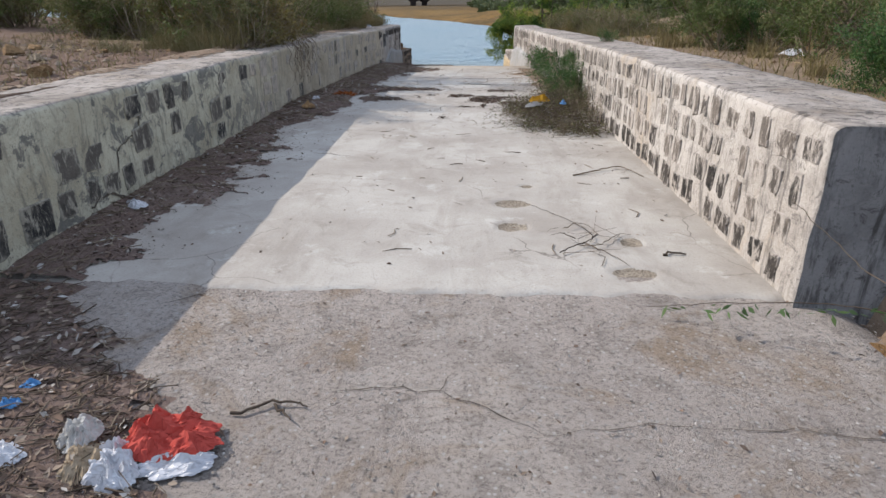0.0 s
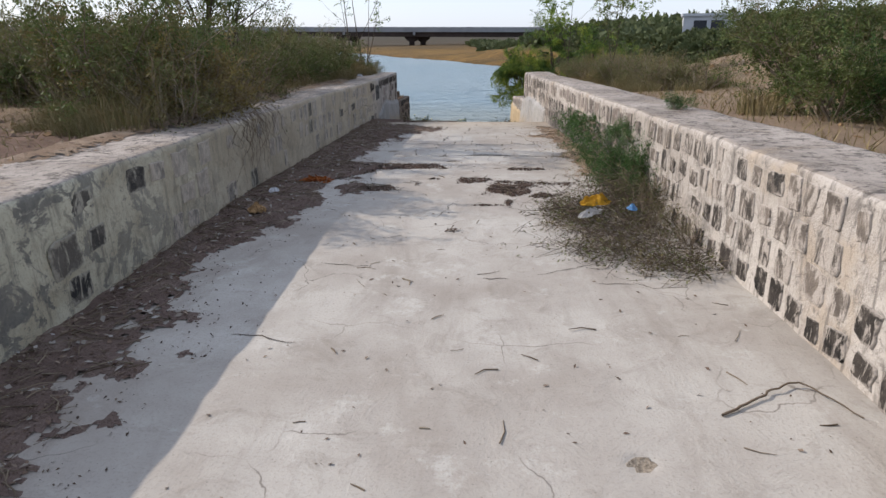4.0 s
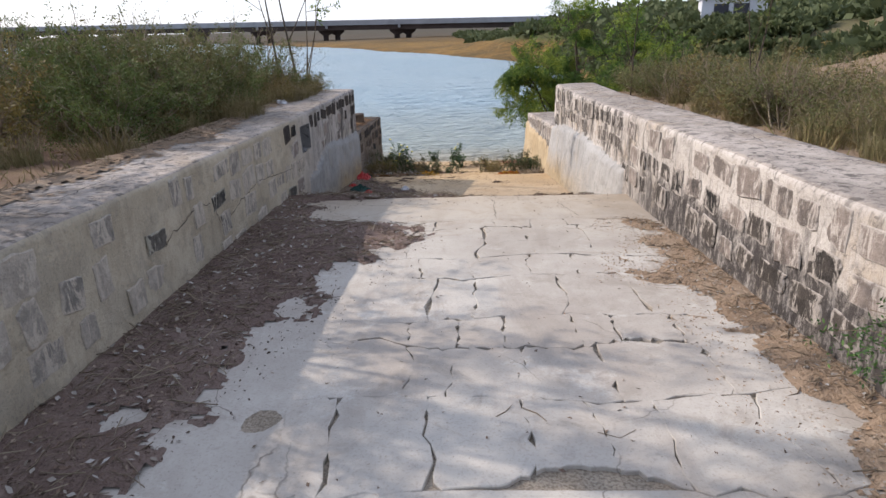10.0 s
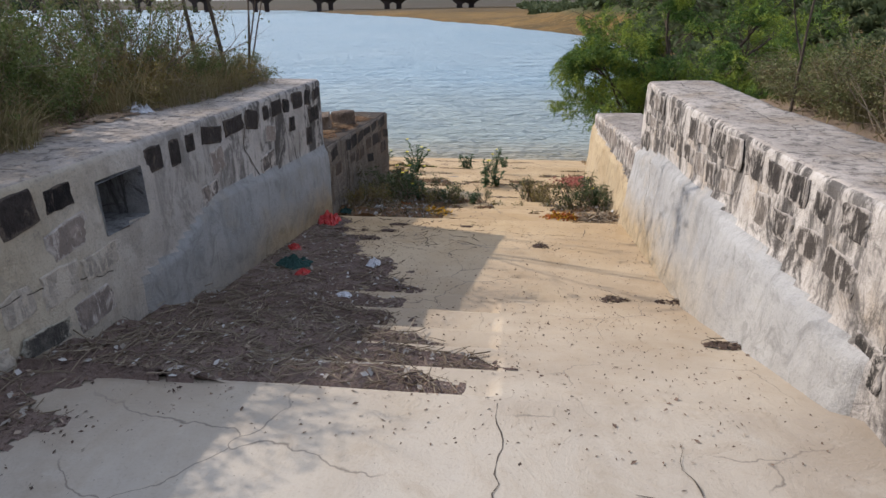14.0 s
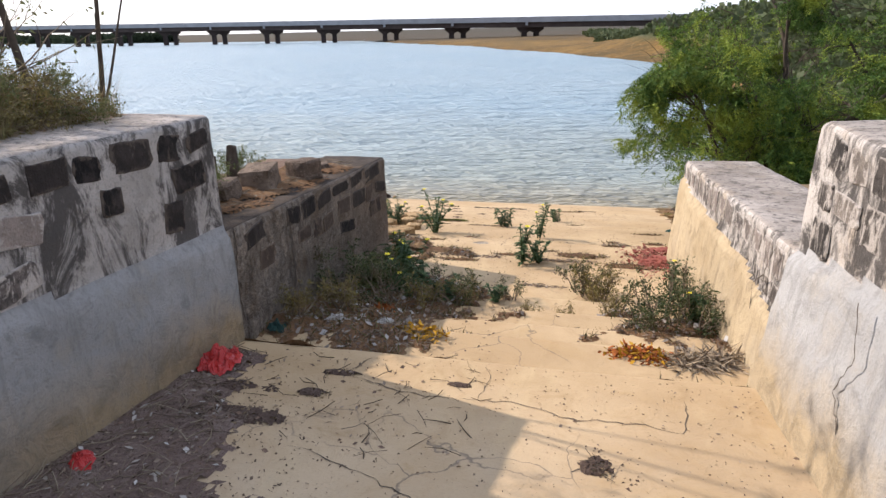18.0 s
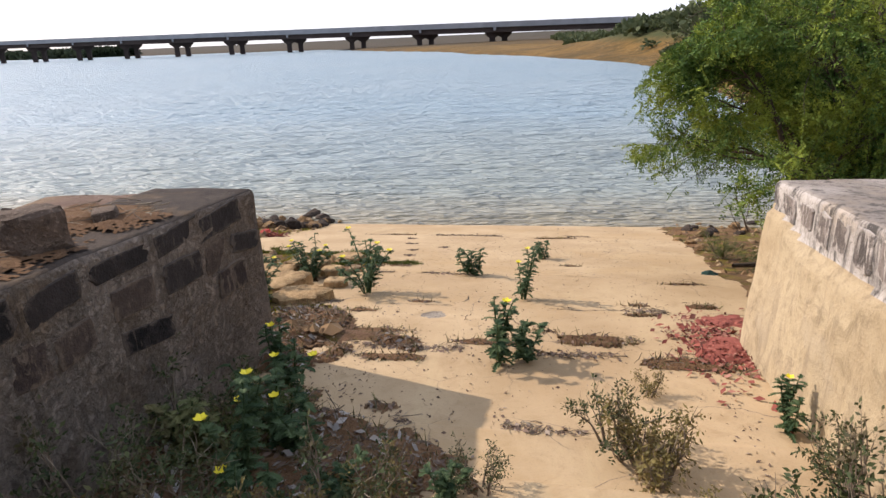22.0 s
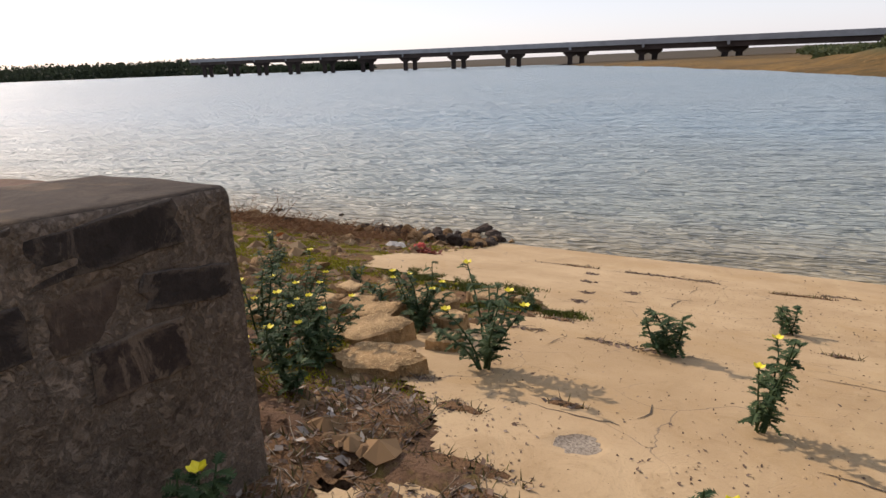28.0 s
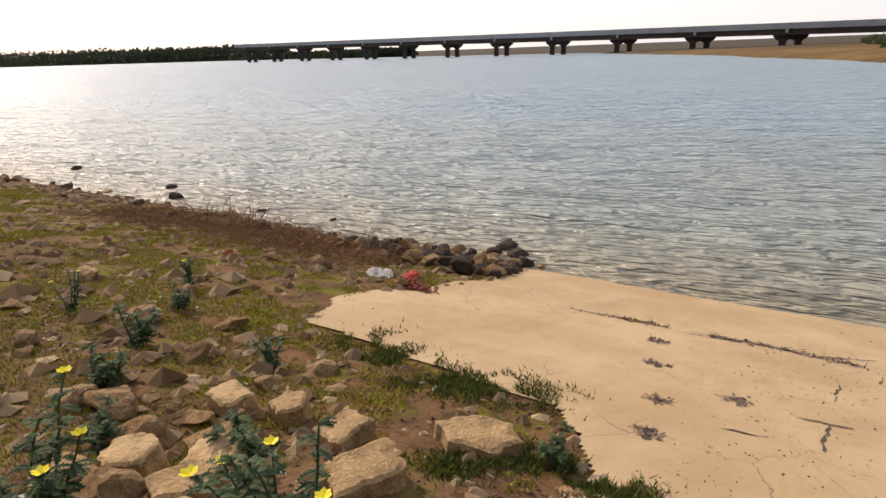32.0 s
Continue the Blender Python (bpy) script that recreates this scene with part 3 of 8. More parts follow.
def part(name, bm, material, parent, label=""):
    me = bpy.data.meshes.new(name)
    bm.to_mesh(me)
    bm.free()
    me.materials.append(material)
    ob = new(name, me)
    ob.parent = parent
    if label:
        tagged(ob, label)
    return ob


def share(name, ob, parent, m):
    """Another object on the mesh of ob, at the pose m under parent."""
    o = new(name, ob.data if hasattr(ob, "data") else ob)
    o.parent = parent
    o.matrix_basis = m
    return o


def grid_faces(nu, nv):
    i = np.arange(nu - 1)[:, None] * nv + np.arange(nv - 1)[None, :]
    return np.stack([i, i + nv, i + nv + 1, i + 1], -1).reshape(-1, 4)


def keep_faces(verts, faces, mask):
    faces = faces[mask]
    used = np.unique(faces)
    remap = np.full(len(verts), -1)
    remap[used] = np.arange(len(used))
    return verts[used], remap[faces]


def leaf_quads(centres, along, width, length, rng, droop=0.0):
    """Small pointed leaves: a diamond of four corners for each centre."""
    n = len(centres)
    along = along / (np.linalg.norm(along, axis=1, keepdims=True) + 1e-9)
    side = np.cross(along, rng.normal(size=(n, 3)))
    side /= np.linalg.norm(side, axis=1, keepdims=True) + 1e-9
    ln = length * rng.uniform(0.6, 1.3, (n, 1))
    wd = width * rng.uniform(0.6, 1.3, (n, 1))
    tip = centres + along * ln
    tip[:, 2] -= droop * ln[:, 0]
    mid = centres + along * ln * 0.45
    v = np.stack([centres, mid + side * wd / 2, tip, mid - side * wd / 2], 1).reshape(-1, 3)
    f = np.arange(4 * n).reshape(-1, 4)
    return v, f


def tube(points, radii, sides=5):
    """A bent tapered tube along points."""
    points = np.asarray(points, float)
    n = len(points)
    tang = np.gradient(points, axis=0)
    tang /= np.linalg.norm(tang, axis=1, keepdims=True) + 1e-9
    ref = np.array([0.31, 0.95, 0.05]) if abs(tang[0][2]) > 0.7 else np.array([0, 0, 1.0])
    u = np.cross(tang, ref)
    u /= np.linalg.norm(u, axis=1, keepdims=True) + 1e-9
    w = np.cross(tang, u)
    a = np.linspace(0, 2 * np.pi, sides, endpoint=False)
    v = (points[:, None] + np.asarray(radii)[:, None, None] * (np.cos(a)[None, :, None] * u[:, None] + np.sin(a)[None, :, None] * w[:, None])).reshape(-1, 3)
    f = []
    for i in range(n - 1):
        for j in range(sides):
            k = (j + 1) % sides
            f.append((i * sides + j, i * sides + k, (i + 1) * sides + k, (i + 1) * sides + j))
    return v, f


class Heap:
    """Gathers pieces into one mesh."""

    def __init__(self):
        self.v, self.f, self.n = [], [], 0

    def add(self, v, f):
        self.v.append(np.asarray(v, float))
        self.f.extend([tuple(int(i) + self.n for i in q) for q in (f.tolist() if hasattr(f, "tolist") else f)])
        self.n += len(v)

    def ob(self, name, mat, parent=None, flat=False, label=""):
        return mesh_ob(name, np.concatenate(self.v), self.f, mat, parent, flat=flat, label=label)


def box_bm(sx, sy, sz, bevel=0.0, cx=0, cy=0, cz=0):
    bm = bmesh.new()
    bmesh.ops.create_cube(bm, size=1)
    bmesh.ops.scale(bm, vec=(sx, sy, sz), verts=bm.verts)
    if bevel:
        bmesh.ops.bevel(bm, geom=bm.edges[:], offset=bevel, segments=2, affect="EDGES")
    bmesh.ops.translate(bm, vec=(cx, cy, cz), verts=bm.verts)
    return bm


# ---- ramp floor: plastered slabs, then steps, then the sloping apron ----
STEP_Y = (17.2, 17.55, 17.95, 18.37, 18.85, 19.4)
LOW_Y = (22.2, 22.85, 23.3, 23.8, 24.4, 25.0)


def stair(y, edges):
    """Level treads between the edges, each at the slope's height at its back."""
    z = slope_z(y).copy()
    for a, b in zip(edges, edges[1:]):
        z = np.where((y >= a) & (y < b), slope_z(b) + 0.012 + 0.02 * (b - y), z)
    return z


def floor_z(x, y):
    z = slope_z(y)
    left = stair(y, STEP_Y)
    cut = -0.28 + 0.25 * (vnoise(y, y * 0, 0.6, 4) - 0.5)
    z = np.where(x < cut, left, z)
    return np.where((y > LOW_Y[0]) & (y < LOW_Y[-1]), stair(y, LOW_Y), z)


APRON_LEFT_Y = (25.9, 26.4, 27.1, 27.5, 28.1, 29.0, 29.9, 30.6, 30.9, 32.0, 34.3, 38)
APRON_LEFT_X = (-2.75, -2.0, -2.6, -3.15, -3.35, -2.9, -2.8, -3.4, -5.8, -6.3, -5.75, -5.9)


def apron_left(y):
    return np.interp(y, APRON_LEFT_Y, APRON_LEFT_X)


def apron_right(y):
    return np.interp(y, (25.9, 26.8, 28.2, 32, 38), (1.25, 1.5, 1.55, 1.72, 2.0))


def build_floor():
    xs = np.arange(-6.6, 2.45, 0.032)
    ys = np.concatenate([np.arange(2.9, 6.0, 0.03), np.arange(6.0, 17.0, 0.045), np.arange(17.0, 25.2, 0.025), np.arange(25.2, 38.0, 0.05)])
    X, Y = np.meshgrid(xs, ys, indexing="ij")
    Z = floor_z(X, Y) + 0.012 * (fnoise(X, Y, 1.5, 3) - 0.5) + 0.008 * (fnoise(X, Y, 0.3, 5) - 0.5)
    inside = (X > LX - 0.15) & (X < rx(Y) + 0.15) & (Y < 26.1)
    wob = 0.5 * (fnoise(X, Y, 0.9, 8) - 0.5)
    inside |= (Y >= 25.9) & (X > apron_left(Y) + wob) & (X < apron_right(Y) + wob)
    lip = 2.95 + 0.22 * (fnoise(X, Y * 0, 0.7, 12, 5) - 0.5) + 0.05 * (fnoise(X, Y * 0, 0.09, 13, 2) - 0.5) - 0.012 * X
    Z = np.where(Y < 2.915, -0.04, np.where(Y < 2.94, Z - 0.012, Z))
    Y = np.where(Y < 4.0, lip + (Y - 2.9) * (4.0 - lip) / 1.1, Y)
    # spalled patches where the thin plaster has broken off
    patch = np.where((np.abs(X + 0.15 + 0.6 * (fnoise(Y, X, 0.6, 15, 4) - 0.5)) < 1.08) & (Y > 12.1) & (Y < 16.15), 1.0, 0.0)
    for px, py, r in ((0.24, 4.0, .11), (0.26, 4.52, .13), (0.93, 3.25, .13), (1.0, 3.75, .07), (0.42, 4.98, .05), (-0.9, 13.95, .08),
                      (-1.0, 15.95, .2), (-0.35, 15.98, .16), (0.75, 14.3, .3), (0.85, 13.8, .25), (-1.53, 27.0, .16), (0.25, 15.3, .2),
                      (-0.55, 11.6, .12), (-1.5, 12.6, .12)):
        d = np.hypot(X - px, (Y - py) * 1.25) + 0.12 * (fnoise(X, Y, 0.2, 21) - 0.5)
        patch = np.maximum(patch, smooth(r, r * 0.8, d))
    Z = Z - 0.018 * patch
    V = np.stack([X, Y, Z], -1).reshape(-1, 3)
    F = grid_faces(len(xs), len(ys))
    ok = inside.reshape(-1)[F].all(1)
    used = np.unique(F[ok])
    V, F2 = keep_faces(V, F, ok)
    ob = mesh_ob("floor_ramp", V, F2, M_FLOOR)
    ob.data.attributes.new("worn", "FLOAT", "POINT").data.foreach_set("value", patch.reshape(-1)[used].astype(np.float32))
    tagged(ob, "pale worn cement ramp with spalled patches, steps and debris", "ramp", kind="structure")
    return ob


FLOOR = build_floor()


# ---- ground sheet ----
def shore_x(y):
    """Where the far bank on the right meets the water."""
    return np.interp(y, (20, 36, 50, 90, 108, 130, 140, 165, 190, 235, 320, 350, 412, 500, 610, 760, 820, 4000),
                     (4.0, 4.3, 9.0, 10.3, 7.2, -2.0, -5, -20, -29, -60, -112, -180, -310, -480, -720, -1700, -3200, -6000))


def ground_z(x, y):
    near = 35.5 - y + 0.7 * (fnoise(x, y * 0, 3.0, 31) - 0.5)
    right = x - shore_x(y)
    dist = np.where(y < 35.5, np.maximum(near, np.where(x > 4, (x - 4) * 0.8, -1e9)), right)
    dist = np.where((y >= 35.5) & (x < 4.3) & (y < 60), np.maximum(35.5 - y, right), dist)
    shore = WATER + np.where(dist < 0, 0.22 * dist, 0.2 * dist + 0.09 * np.maximum(0, dist - 9.5) ** 2)
    plate_l = left_top(y) - 0.03 + 0.25 * smooth(-6, -14, x)
    plate_r = right_top(y) - 0.12 + 0.85 * smooth(3.5, 9, x) + 0.8 * smooth(9, 26, x) - 0.45 * smooth(35, 60, y)
    far = 0.15 + 1.2 * smooth(230, 150, y) * smooth(0, 12, x) + 0.5 * fnoise(x, y, 60, 33) + 0.2 * fnoise(x, y, 9, 34)
    plate = np.where(x < -1, plate_l, plate_r)
    plate = plate * (1 - smooth(45, 95, y)) + (far - 0.3) * smooth(45, 95, y)
    front = smooth(3.4, 2.4, y)
    out = smooth(2.3, 4.2, np.abs(x + 0.3))
    plate = plate * (1 - front * (1 - 0.6 * smooth(6, 12, np.abs(x))))
    low = WATER + np.where(right < 0, 0.2 * right, 0.35 * np.minimum(right, 1.5) + (0.03 - 0.019 * smooth(90, 135, y)) * right)
    low = low + 3.6 * smooth(4, 15, right) * smooth(170, 120, y)
    shore = np.where(y > 36, shore * (1 - smooth(40, 70, y)) + np.minimum(low, 1.4) * smooth(40, 70, y), shore)
    z = np.minimum(shore, plate)
    # behind the low ledge at the foot the bank stays level with it
    z = np.where((y > 22.0) & (y < 26.0) & (x < -2.7) & (x > -4.5), np.minimum(np.maximum(z, -0.55), -0.38), z)
    z = np.where((y > 22.0) & (y < 26.3) & (x > 1.3) & (x < 4.0), np.clip(z, -0.75, -0.45 + 0.35 * smooth(2.2, 4, x)), z)
    z = z + (0.10 * (fnoise(x, y, 1.6, 41) - 0.5) + 0.05 * (fnoise(x, y, 0.5, 42) - 0.5)) * smooth(0.0, 1.0, np.abs(x + 0.5) - 1.5)
    z = np.maximum(z, -8.0)
    z = z + (1.25 + 0.3 * (fnoise(x, y, 5, 46) - 0.5) - z) * smooth(13, 19, x) * smooth(43, 54, y) * smooth(105, 80, y)
    ramp = (x > LX - 0.42) & (x < rx(y) + 0.38) & (y < 26.25) & (y > 2.6)
    z = np.where(ramp, slope_z(y) - 0.10, z)
    reach = np.maximum(apron_left(y) - x, x - apron_right(y))
    lapped = np.minimum.reduce([np.maximum(apron_left(y + k) - x, x - apron_right(y)) for k in (0, 0.2, 0.45)])
    lap = smooth(1.3, 0.3, lapped) * smooth(26.3, 26.8, y) * smooth(38, 36, y) * (y < 38)
    spill = smooth(-0.10, 0.12, lapped + 0.25 * (fnoise(x, y, 0.5, 45) - 0.5))
    z = z * (1 - lap) + (slope_z(y) - 0.014 * (1 - spill) + 0.05 * (fnoise(x, y, 0.5, 44) - 0.25) * spill) * lap
    inner = np.maximum.reduce([np.maximum(apron_left(y - k) - x, x - apron_right(y)) for k in (0, 0.25, 0.5)])
    z = np.where((y >= 26.25) & (inner < -0.3) & (y < 38), slope_z(y) - 0.06, z)
    z = np.where((y <= 2.6) & (np.abs(x) < 2.6), np.minimum(z, -0.03), z)
    return z


def spread(a, b, fine, far_a, far_b, grow=1.16):
    """Grid lines: even between a and b, ever wider beyond."""
    mid = list(np.arange(a, b, fine))
    lo, hi, s = [], [], fine
    p = a
    while p > far_a:
        s *= grow
        p -= s
        lo.append(p)
    s, p = fine, b
    while p < far_b:
        s *= grow
        hi.append(p)
        p += s
    hi.append(p)
    return np.array(lo[::-1] + mid + hi)


def build_ground():
    xs = spread(-14, 12, 0.16, -4500, 4500, 1.09)
    ys = spread(-3, 38, 0.18, -600, 4500, 1.07)
    X, Y = np.meshgrid(xs, ys, indexing="ij")
    Z = ground_z(X, Y)
    ob = mesh_ob("ground", np.stack([X, Y, Z], -1).reshape(-1, 3), grid_faces(len(xs), len(ys)), M_TERRAIN)
    return tagged(ob, "dry earth bank with stones and sparse grass round the water", "ground", kind="structure")


build_ground()


def build_road():
    xs, ys = np.arange(-4.0, 2.3, 0.04), np.concatenate([np.arange(-8.0, 0.4, 0.12), np.arange(0.4, 3.25, 0.03)])
    X, Y = np.meshgrid(xs, ys, indexing="ij")
    Z = -0.012 + 0.02 * (fnoise(X, Y, 0.9, 51) - 0.5) + 0.007 * (fnoise(X, Y, 0.16, 52) - 0.5) + 0.006 * (fnoise(X, Y, 0.07, 54, 2) - 0.5)
    Z = Z - 0.16 * smooth(1.7, 2.25, X) * smooth(2.0, 2.6, Y)
    V = np.stack([X, Y, Z], -1).reshape(-1, 3)
    F = grid_faces(len(xs), len(ys))
    ok = ((X < 1.95 + 0.25 * (fnoise(X, Y, 0.5, 53) - 0.5)) & (X > -3.6)).reshape(-1)[F].all(1)
    V, F = keep_faces(V, F, ok)
    return tagged(mesh_ob("road", V, F, M_ASPHALT), "old cracked grey asphalt strewn with grit", "road", kind="structure")


ROAD = build_road()


# ---- water ----
def build_water():
    xs = spread(-22, 10, 0.22, -4000, 900, 1.10)
    ys = spread(33.5, 66, 0.12, 33.4, 4000, 1.045)
    X, Y = np.meshgrid(xs, ys, indexing="ij")
    near = smooth(34.5, 40, Y) * smooth(400, 60, Y)
    u, w = X * 0.58 + Y * 0.08, Y - X * 0.14
    crest = (1 - np.abs(2 * fnoise(u, w, 1.3, 61, 2) - 1)) ** 1.5
    gust = 0.55 + 0.9 * fnoise(X * 0.5, Y, 7.0, 63)
    Z = WATER + near * gust * (0.075 * (crest - 0.5) + 0.06 * (fnoise(u, w, 0.7, 62, 2) - 0.5))
    V = np.stack([X, Y, Z], -1).reshape(-1, 3)
    ob = mesh_ob("water", V, grid_faces(len(xs), len(ys)), M_WATER)
    return tagged(ob, "grey-blue reservoir water rippled by wind", "water", kind="structure")


build_water()


# ---- walls ----
def build_wall(name, side, face, top, y0, y1, thick, mats, label, foot=None, niche=None):
    """A plastered wall: the section runs from the foot of the inner face over the rounded top to the foot of the outer one.
    side is -1 for a wall that stands to the left of the ramp. mats: face, coping, facing, sandy foot."""
    ys = np.arange(y0, y1 + 0.02, 0.045)
    nf, nt = 40, 12
    rows = []
    for y in ys:
        zb, zt, xf = float(slope_z(y)) - 0.25, float(top(y)), float(face(y))
        pts = []
        for k in range(nf):
            t = k / (nf - 1)
            z = zb + (zt - 0.045 - zb) * t
            off = 0.0
            if foot is not None:
                off = foot(y, z)
            pts.append((xf - side * off, y, z))
        for a in (25, 50, 72, 90):
            a = radians(a)
            pts.append((xf + side * 0.045 * (1 - math.cos(a)), y, zt - 0.045 + 0.045 * math.sin(a)))
        for k in range(1, nt):
            pts.append((xf + side * (0.045 + (thick - 0.09) * k / (nt - 1)), y, zt))
        pts.append((xf + side * thick, y, zt - 0.05))
        pts.append((xf + side * thick, y, zt - 0.5))
        pts.append((xf + side * thick, y, zb))
        rows.append(pts)
    V = np.array(rows)
    nv = V.shape[1]
    U = V.reshape(-1, 3)
    n1 = fnoise(U[:, 1], U[:, 2] * 1.0 + U[:, 0], 0.45, 71) - 0.5
    n2 = fnoise(U[:, 1], U[:, 2] + U[:, 0], 0.13, 72) - 0.5
    U[:, 0] += side * -1 * (0.035 * n1 + 0.016 * n2)
    U[:, 2] += np.where(U[:, 2] > -5, 0.03 * (fnoise(U[:, 1], U[:, 0], 0.6, 73) - 0.5) + 0.012 * n2, 0)
    F = grid_faces(len(ys), nv)
    if side > 0:
        F = F[:, ::-1]
    slots = np.zeros((len(ys) - 1, nv - 1), int)
    slots[:, nf + 1:] = 1
    if foot is not None and len(mats) > 2:
        mid = U.reshape(len(ys), nv, 3)[:-1, :-1]
        z, y = mid[..., 2], mid[..., 1]
        base = slope_z(y)
        wob = 0.25 * (fnoise(y, z, 0.7, 75) - 0.5)
        facing = foot(y, z) > 0.012
        slots = np.where((slots == 0) & facing, 2, slots)
    faces = [tuple(q) for q in F.tolist()]
    slots = slots.reshape(-1).tolist()
    if niche:
        mid = U[F].mean(1)
        drop = (mid[:, 1] > niche[0]) & (mid[:, 1] < niche[1]) & (mid[:, 2] > niche[2]) & (mid[:, 2] < niche[3]) & (np.abs(mid[:, 0] - LX) < 0.2)
        faces = [f for f, d in zip(faces, drop) if not d]
        slots = [s for s, d in zip(slots, drop) if not d]
    for row in (0, len(ys) - 1):
        ring = [row * nv + k for k in range(nv)]
        faces.append(tuple(ring if (row == 0) == (side < 0) else ring[::-1]))
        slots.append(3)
    ob = mesh_ob(name, U, faces, list(mats), slots=slots)
    ob.data.attributes.new("rise", "FLOAT", "POINT").data.foreach_set("value", (U[:, 2] - slope_z(U[:, 1])).astype(np.float32))
    for p in ob.data.polygons[-2:]:
        p.use_smooth = False
    return tagged(ob, label, "wall", kind="structure")


def no_foot(y, z):
    return 0.0 * y


def left_foot(y, z):
    """Cement facing over the foot of the left wall's lower part."""
    rise = np.interp(y, (18.6, 19.4, 22.3), (-0.25, 0.0, -0.32))
    wave = 0.12 * (vnoise(np.asarray(y, float), np.asarray(y, float) * 0, 0.7, 81) - 0.5)
    return 0.04 * smooth(0.02, -0.05, z - rise - wave) * smooth(18.0, 18.5, y)


def right_foot(y, z):
    rise = np.interp(y, (17.3, 18.4, 20, 22.3), (-0.02, 0.05, 0.02, -0.26))
    wave = 0.14 * (vnoise(np.asarray(y, float), np.asarray(y, float) * 0, 0.5, 82) - 0.5)
    lean = np.clip((rise - z) * 0.12, 0, 0.2)
    return (0.05 + lean) * smooth(0.02, -0.05, z - rise - wave) * smooth(17.22, 17.3, y)


def ledge_foot(y, z):
    return (0.04 + np.clip((-0.75 - z) * 0.08, 0, 0.12)) * smooth(-0.78, -0.85, z + 0.14 * (vnoise(np.asarray(y, float), np.asarray(y, float) * 0, 0.6, 83) - 0.5))


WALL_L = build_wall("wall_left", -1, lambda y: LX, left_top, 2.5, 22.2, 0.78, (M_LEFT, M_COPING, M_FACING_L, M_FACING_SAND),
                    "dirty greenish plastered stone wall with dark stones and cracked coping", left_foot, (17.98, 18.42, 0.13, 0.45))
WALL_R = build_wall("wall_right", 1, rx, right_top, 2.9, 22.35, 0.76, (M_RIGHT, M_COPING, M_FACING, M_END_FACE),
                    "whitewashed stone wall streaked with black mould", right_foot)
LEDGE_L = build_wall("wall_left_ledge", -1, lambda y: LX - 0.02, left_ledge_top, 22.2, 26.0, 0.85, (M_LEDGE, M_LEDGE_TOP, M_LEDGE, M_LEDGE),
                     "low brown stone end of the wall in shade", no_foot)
LEDGE_R = build_wall("wall_right_ledge", 1, rx, right_ledge_top, 22.35, 26.55, 0.84, (M_RIGHT, M_COPING, M_FOOT, M_FOOT),
                     "low pale end of the wall with a sandy plastered foot", ledge_foot)

# niche in the left wall; the dark lining colour carries shade of its depth
bm = bmesh.new()
a0, a1, b0, b1, d = 17.98, 18.42, 0.13, 0.45, 0.45
vs = [bm.verts.new(p) for p in ((LX + .02, a0, b0), (LX + .02, a1, b0), (LX + .02, a1, b1), (LX + .02, a0, b1),
                                (LX - d, a0 + .02, b0), (LX - d, a1 - .02, b0), (LX - d, a1 - .02, b1 - .02), (LX - d, a0 + .02, b1 - .02))]
for q in ((4, 5, 6, 7), (0, 1, 5, 4), (1, 2, 6, 5), (2, 3, 7, 6), (3, 0, 4, 7)):
    bm.faces.new([vs[i] for i in q])
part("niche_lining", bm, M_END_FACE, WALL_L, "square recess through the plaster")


# ---- light far things: bridge, house, far land ----
def build_bridge():
    root = tagged(new("road_bridge"), "long grey concrete road bridge across the reservoir", "bridge")
    a, b = Vector((-24.5, 276.8, 0)), Vector((-174.1, 300.9, 0))
    step = (b - a) / 5
    ang = math.degrees(math.atan2(step.y, step.x))
    root.matrix_basis = pose(a.x, a.y, 0, 0, 0, ang) @ pose(0, 0, 0, 0, -0.6, 0)
    span = step.length
    n = 12
    first, last = -6.5 * span, (n - 0.6) * span
    ln = last - first
    part("deck", box_bm(ln, 9.0, 1.9, 0.0, (first + last) / 2, 0, 1.8), M_CONCRETE_DARK, root)
    part("road_slab", box_bm(ln, 11.0, 0.45, 0.0, (first + last) / 2, 0, 2.95), M_CONCRETE_FAR, root)
    for s in (-1, 1):
        part("parapet", box_bm(ln, 0.3, 1.5, 0.0, (first + last) / 2, s * 5.2, 3.92), M_CONCRETE_FAR, root)
    cap = bmesh.new()
    prof = [(-5.2, 1.15), (5.2, 1.15), (5.2, 0.3), (3.6, -1.0), (1.2, -1.0), (0, -0.4), (-1.2, -1.0), (-3.6, -1.0), (-5.2, 0.3)]
    fa = [cap.verts.new((-0.9, y, z)) for y, z in prof]
    fb = [cap.verts.new((0.9, y, z)) for y, z in prof]
    cap.faces.new(fa[::-1])
    cap.faces.new(fb)
    for i in range(len(prof)):
        j = (i + 1) % len(prof)
        cap.faces.new((fa[i], fa[j], fb[j], fb[i]))
    proto = None
    for i in range(n):
        if i == 0:
            post = part("parapet_post", box_bm(0.9, 0.35, 1.5, 0.0, 0, 5.45, 2.3), M_CONCRETE_FAR, root, "pale post on the parapet")
        else:
            share("parapet_post", post, root, pose(i * span, 0, 0))
        p = new("pier")
        p.parent = root
        p.matrix_basis = pose(i * span, 0, 0, 0, 0, -62)
        if proto is None:
            c = part("pier_cap", cap, M_CONCRETE_DARK, p)
            l = part("pier_leg", box_bm(1.6, 2.0, 9.4, 0.0, 0, 0, -5.4), M_CONCRETE_DARK, p)
            l.matrix_basis = pose(0, -2.4, 0)
            proto = (c, l)
            share("pier_leg", l, p, pose(0, 2.4, 0))
        else:
            share("pier_cap", proto[0], p, Matrix())
            share("pier_leg", proto[1], p, pose(0, -2.4, 0))
            share("pier_leg", proto[1], p, pose(0, 2.4, 0))
    return root


build_bridge()


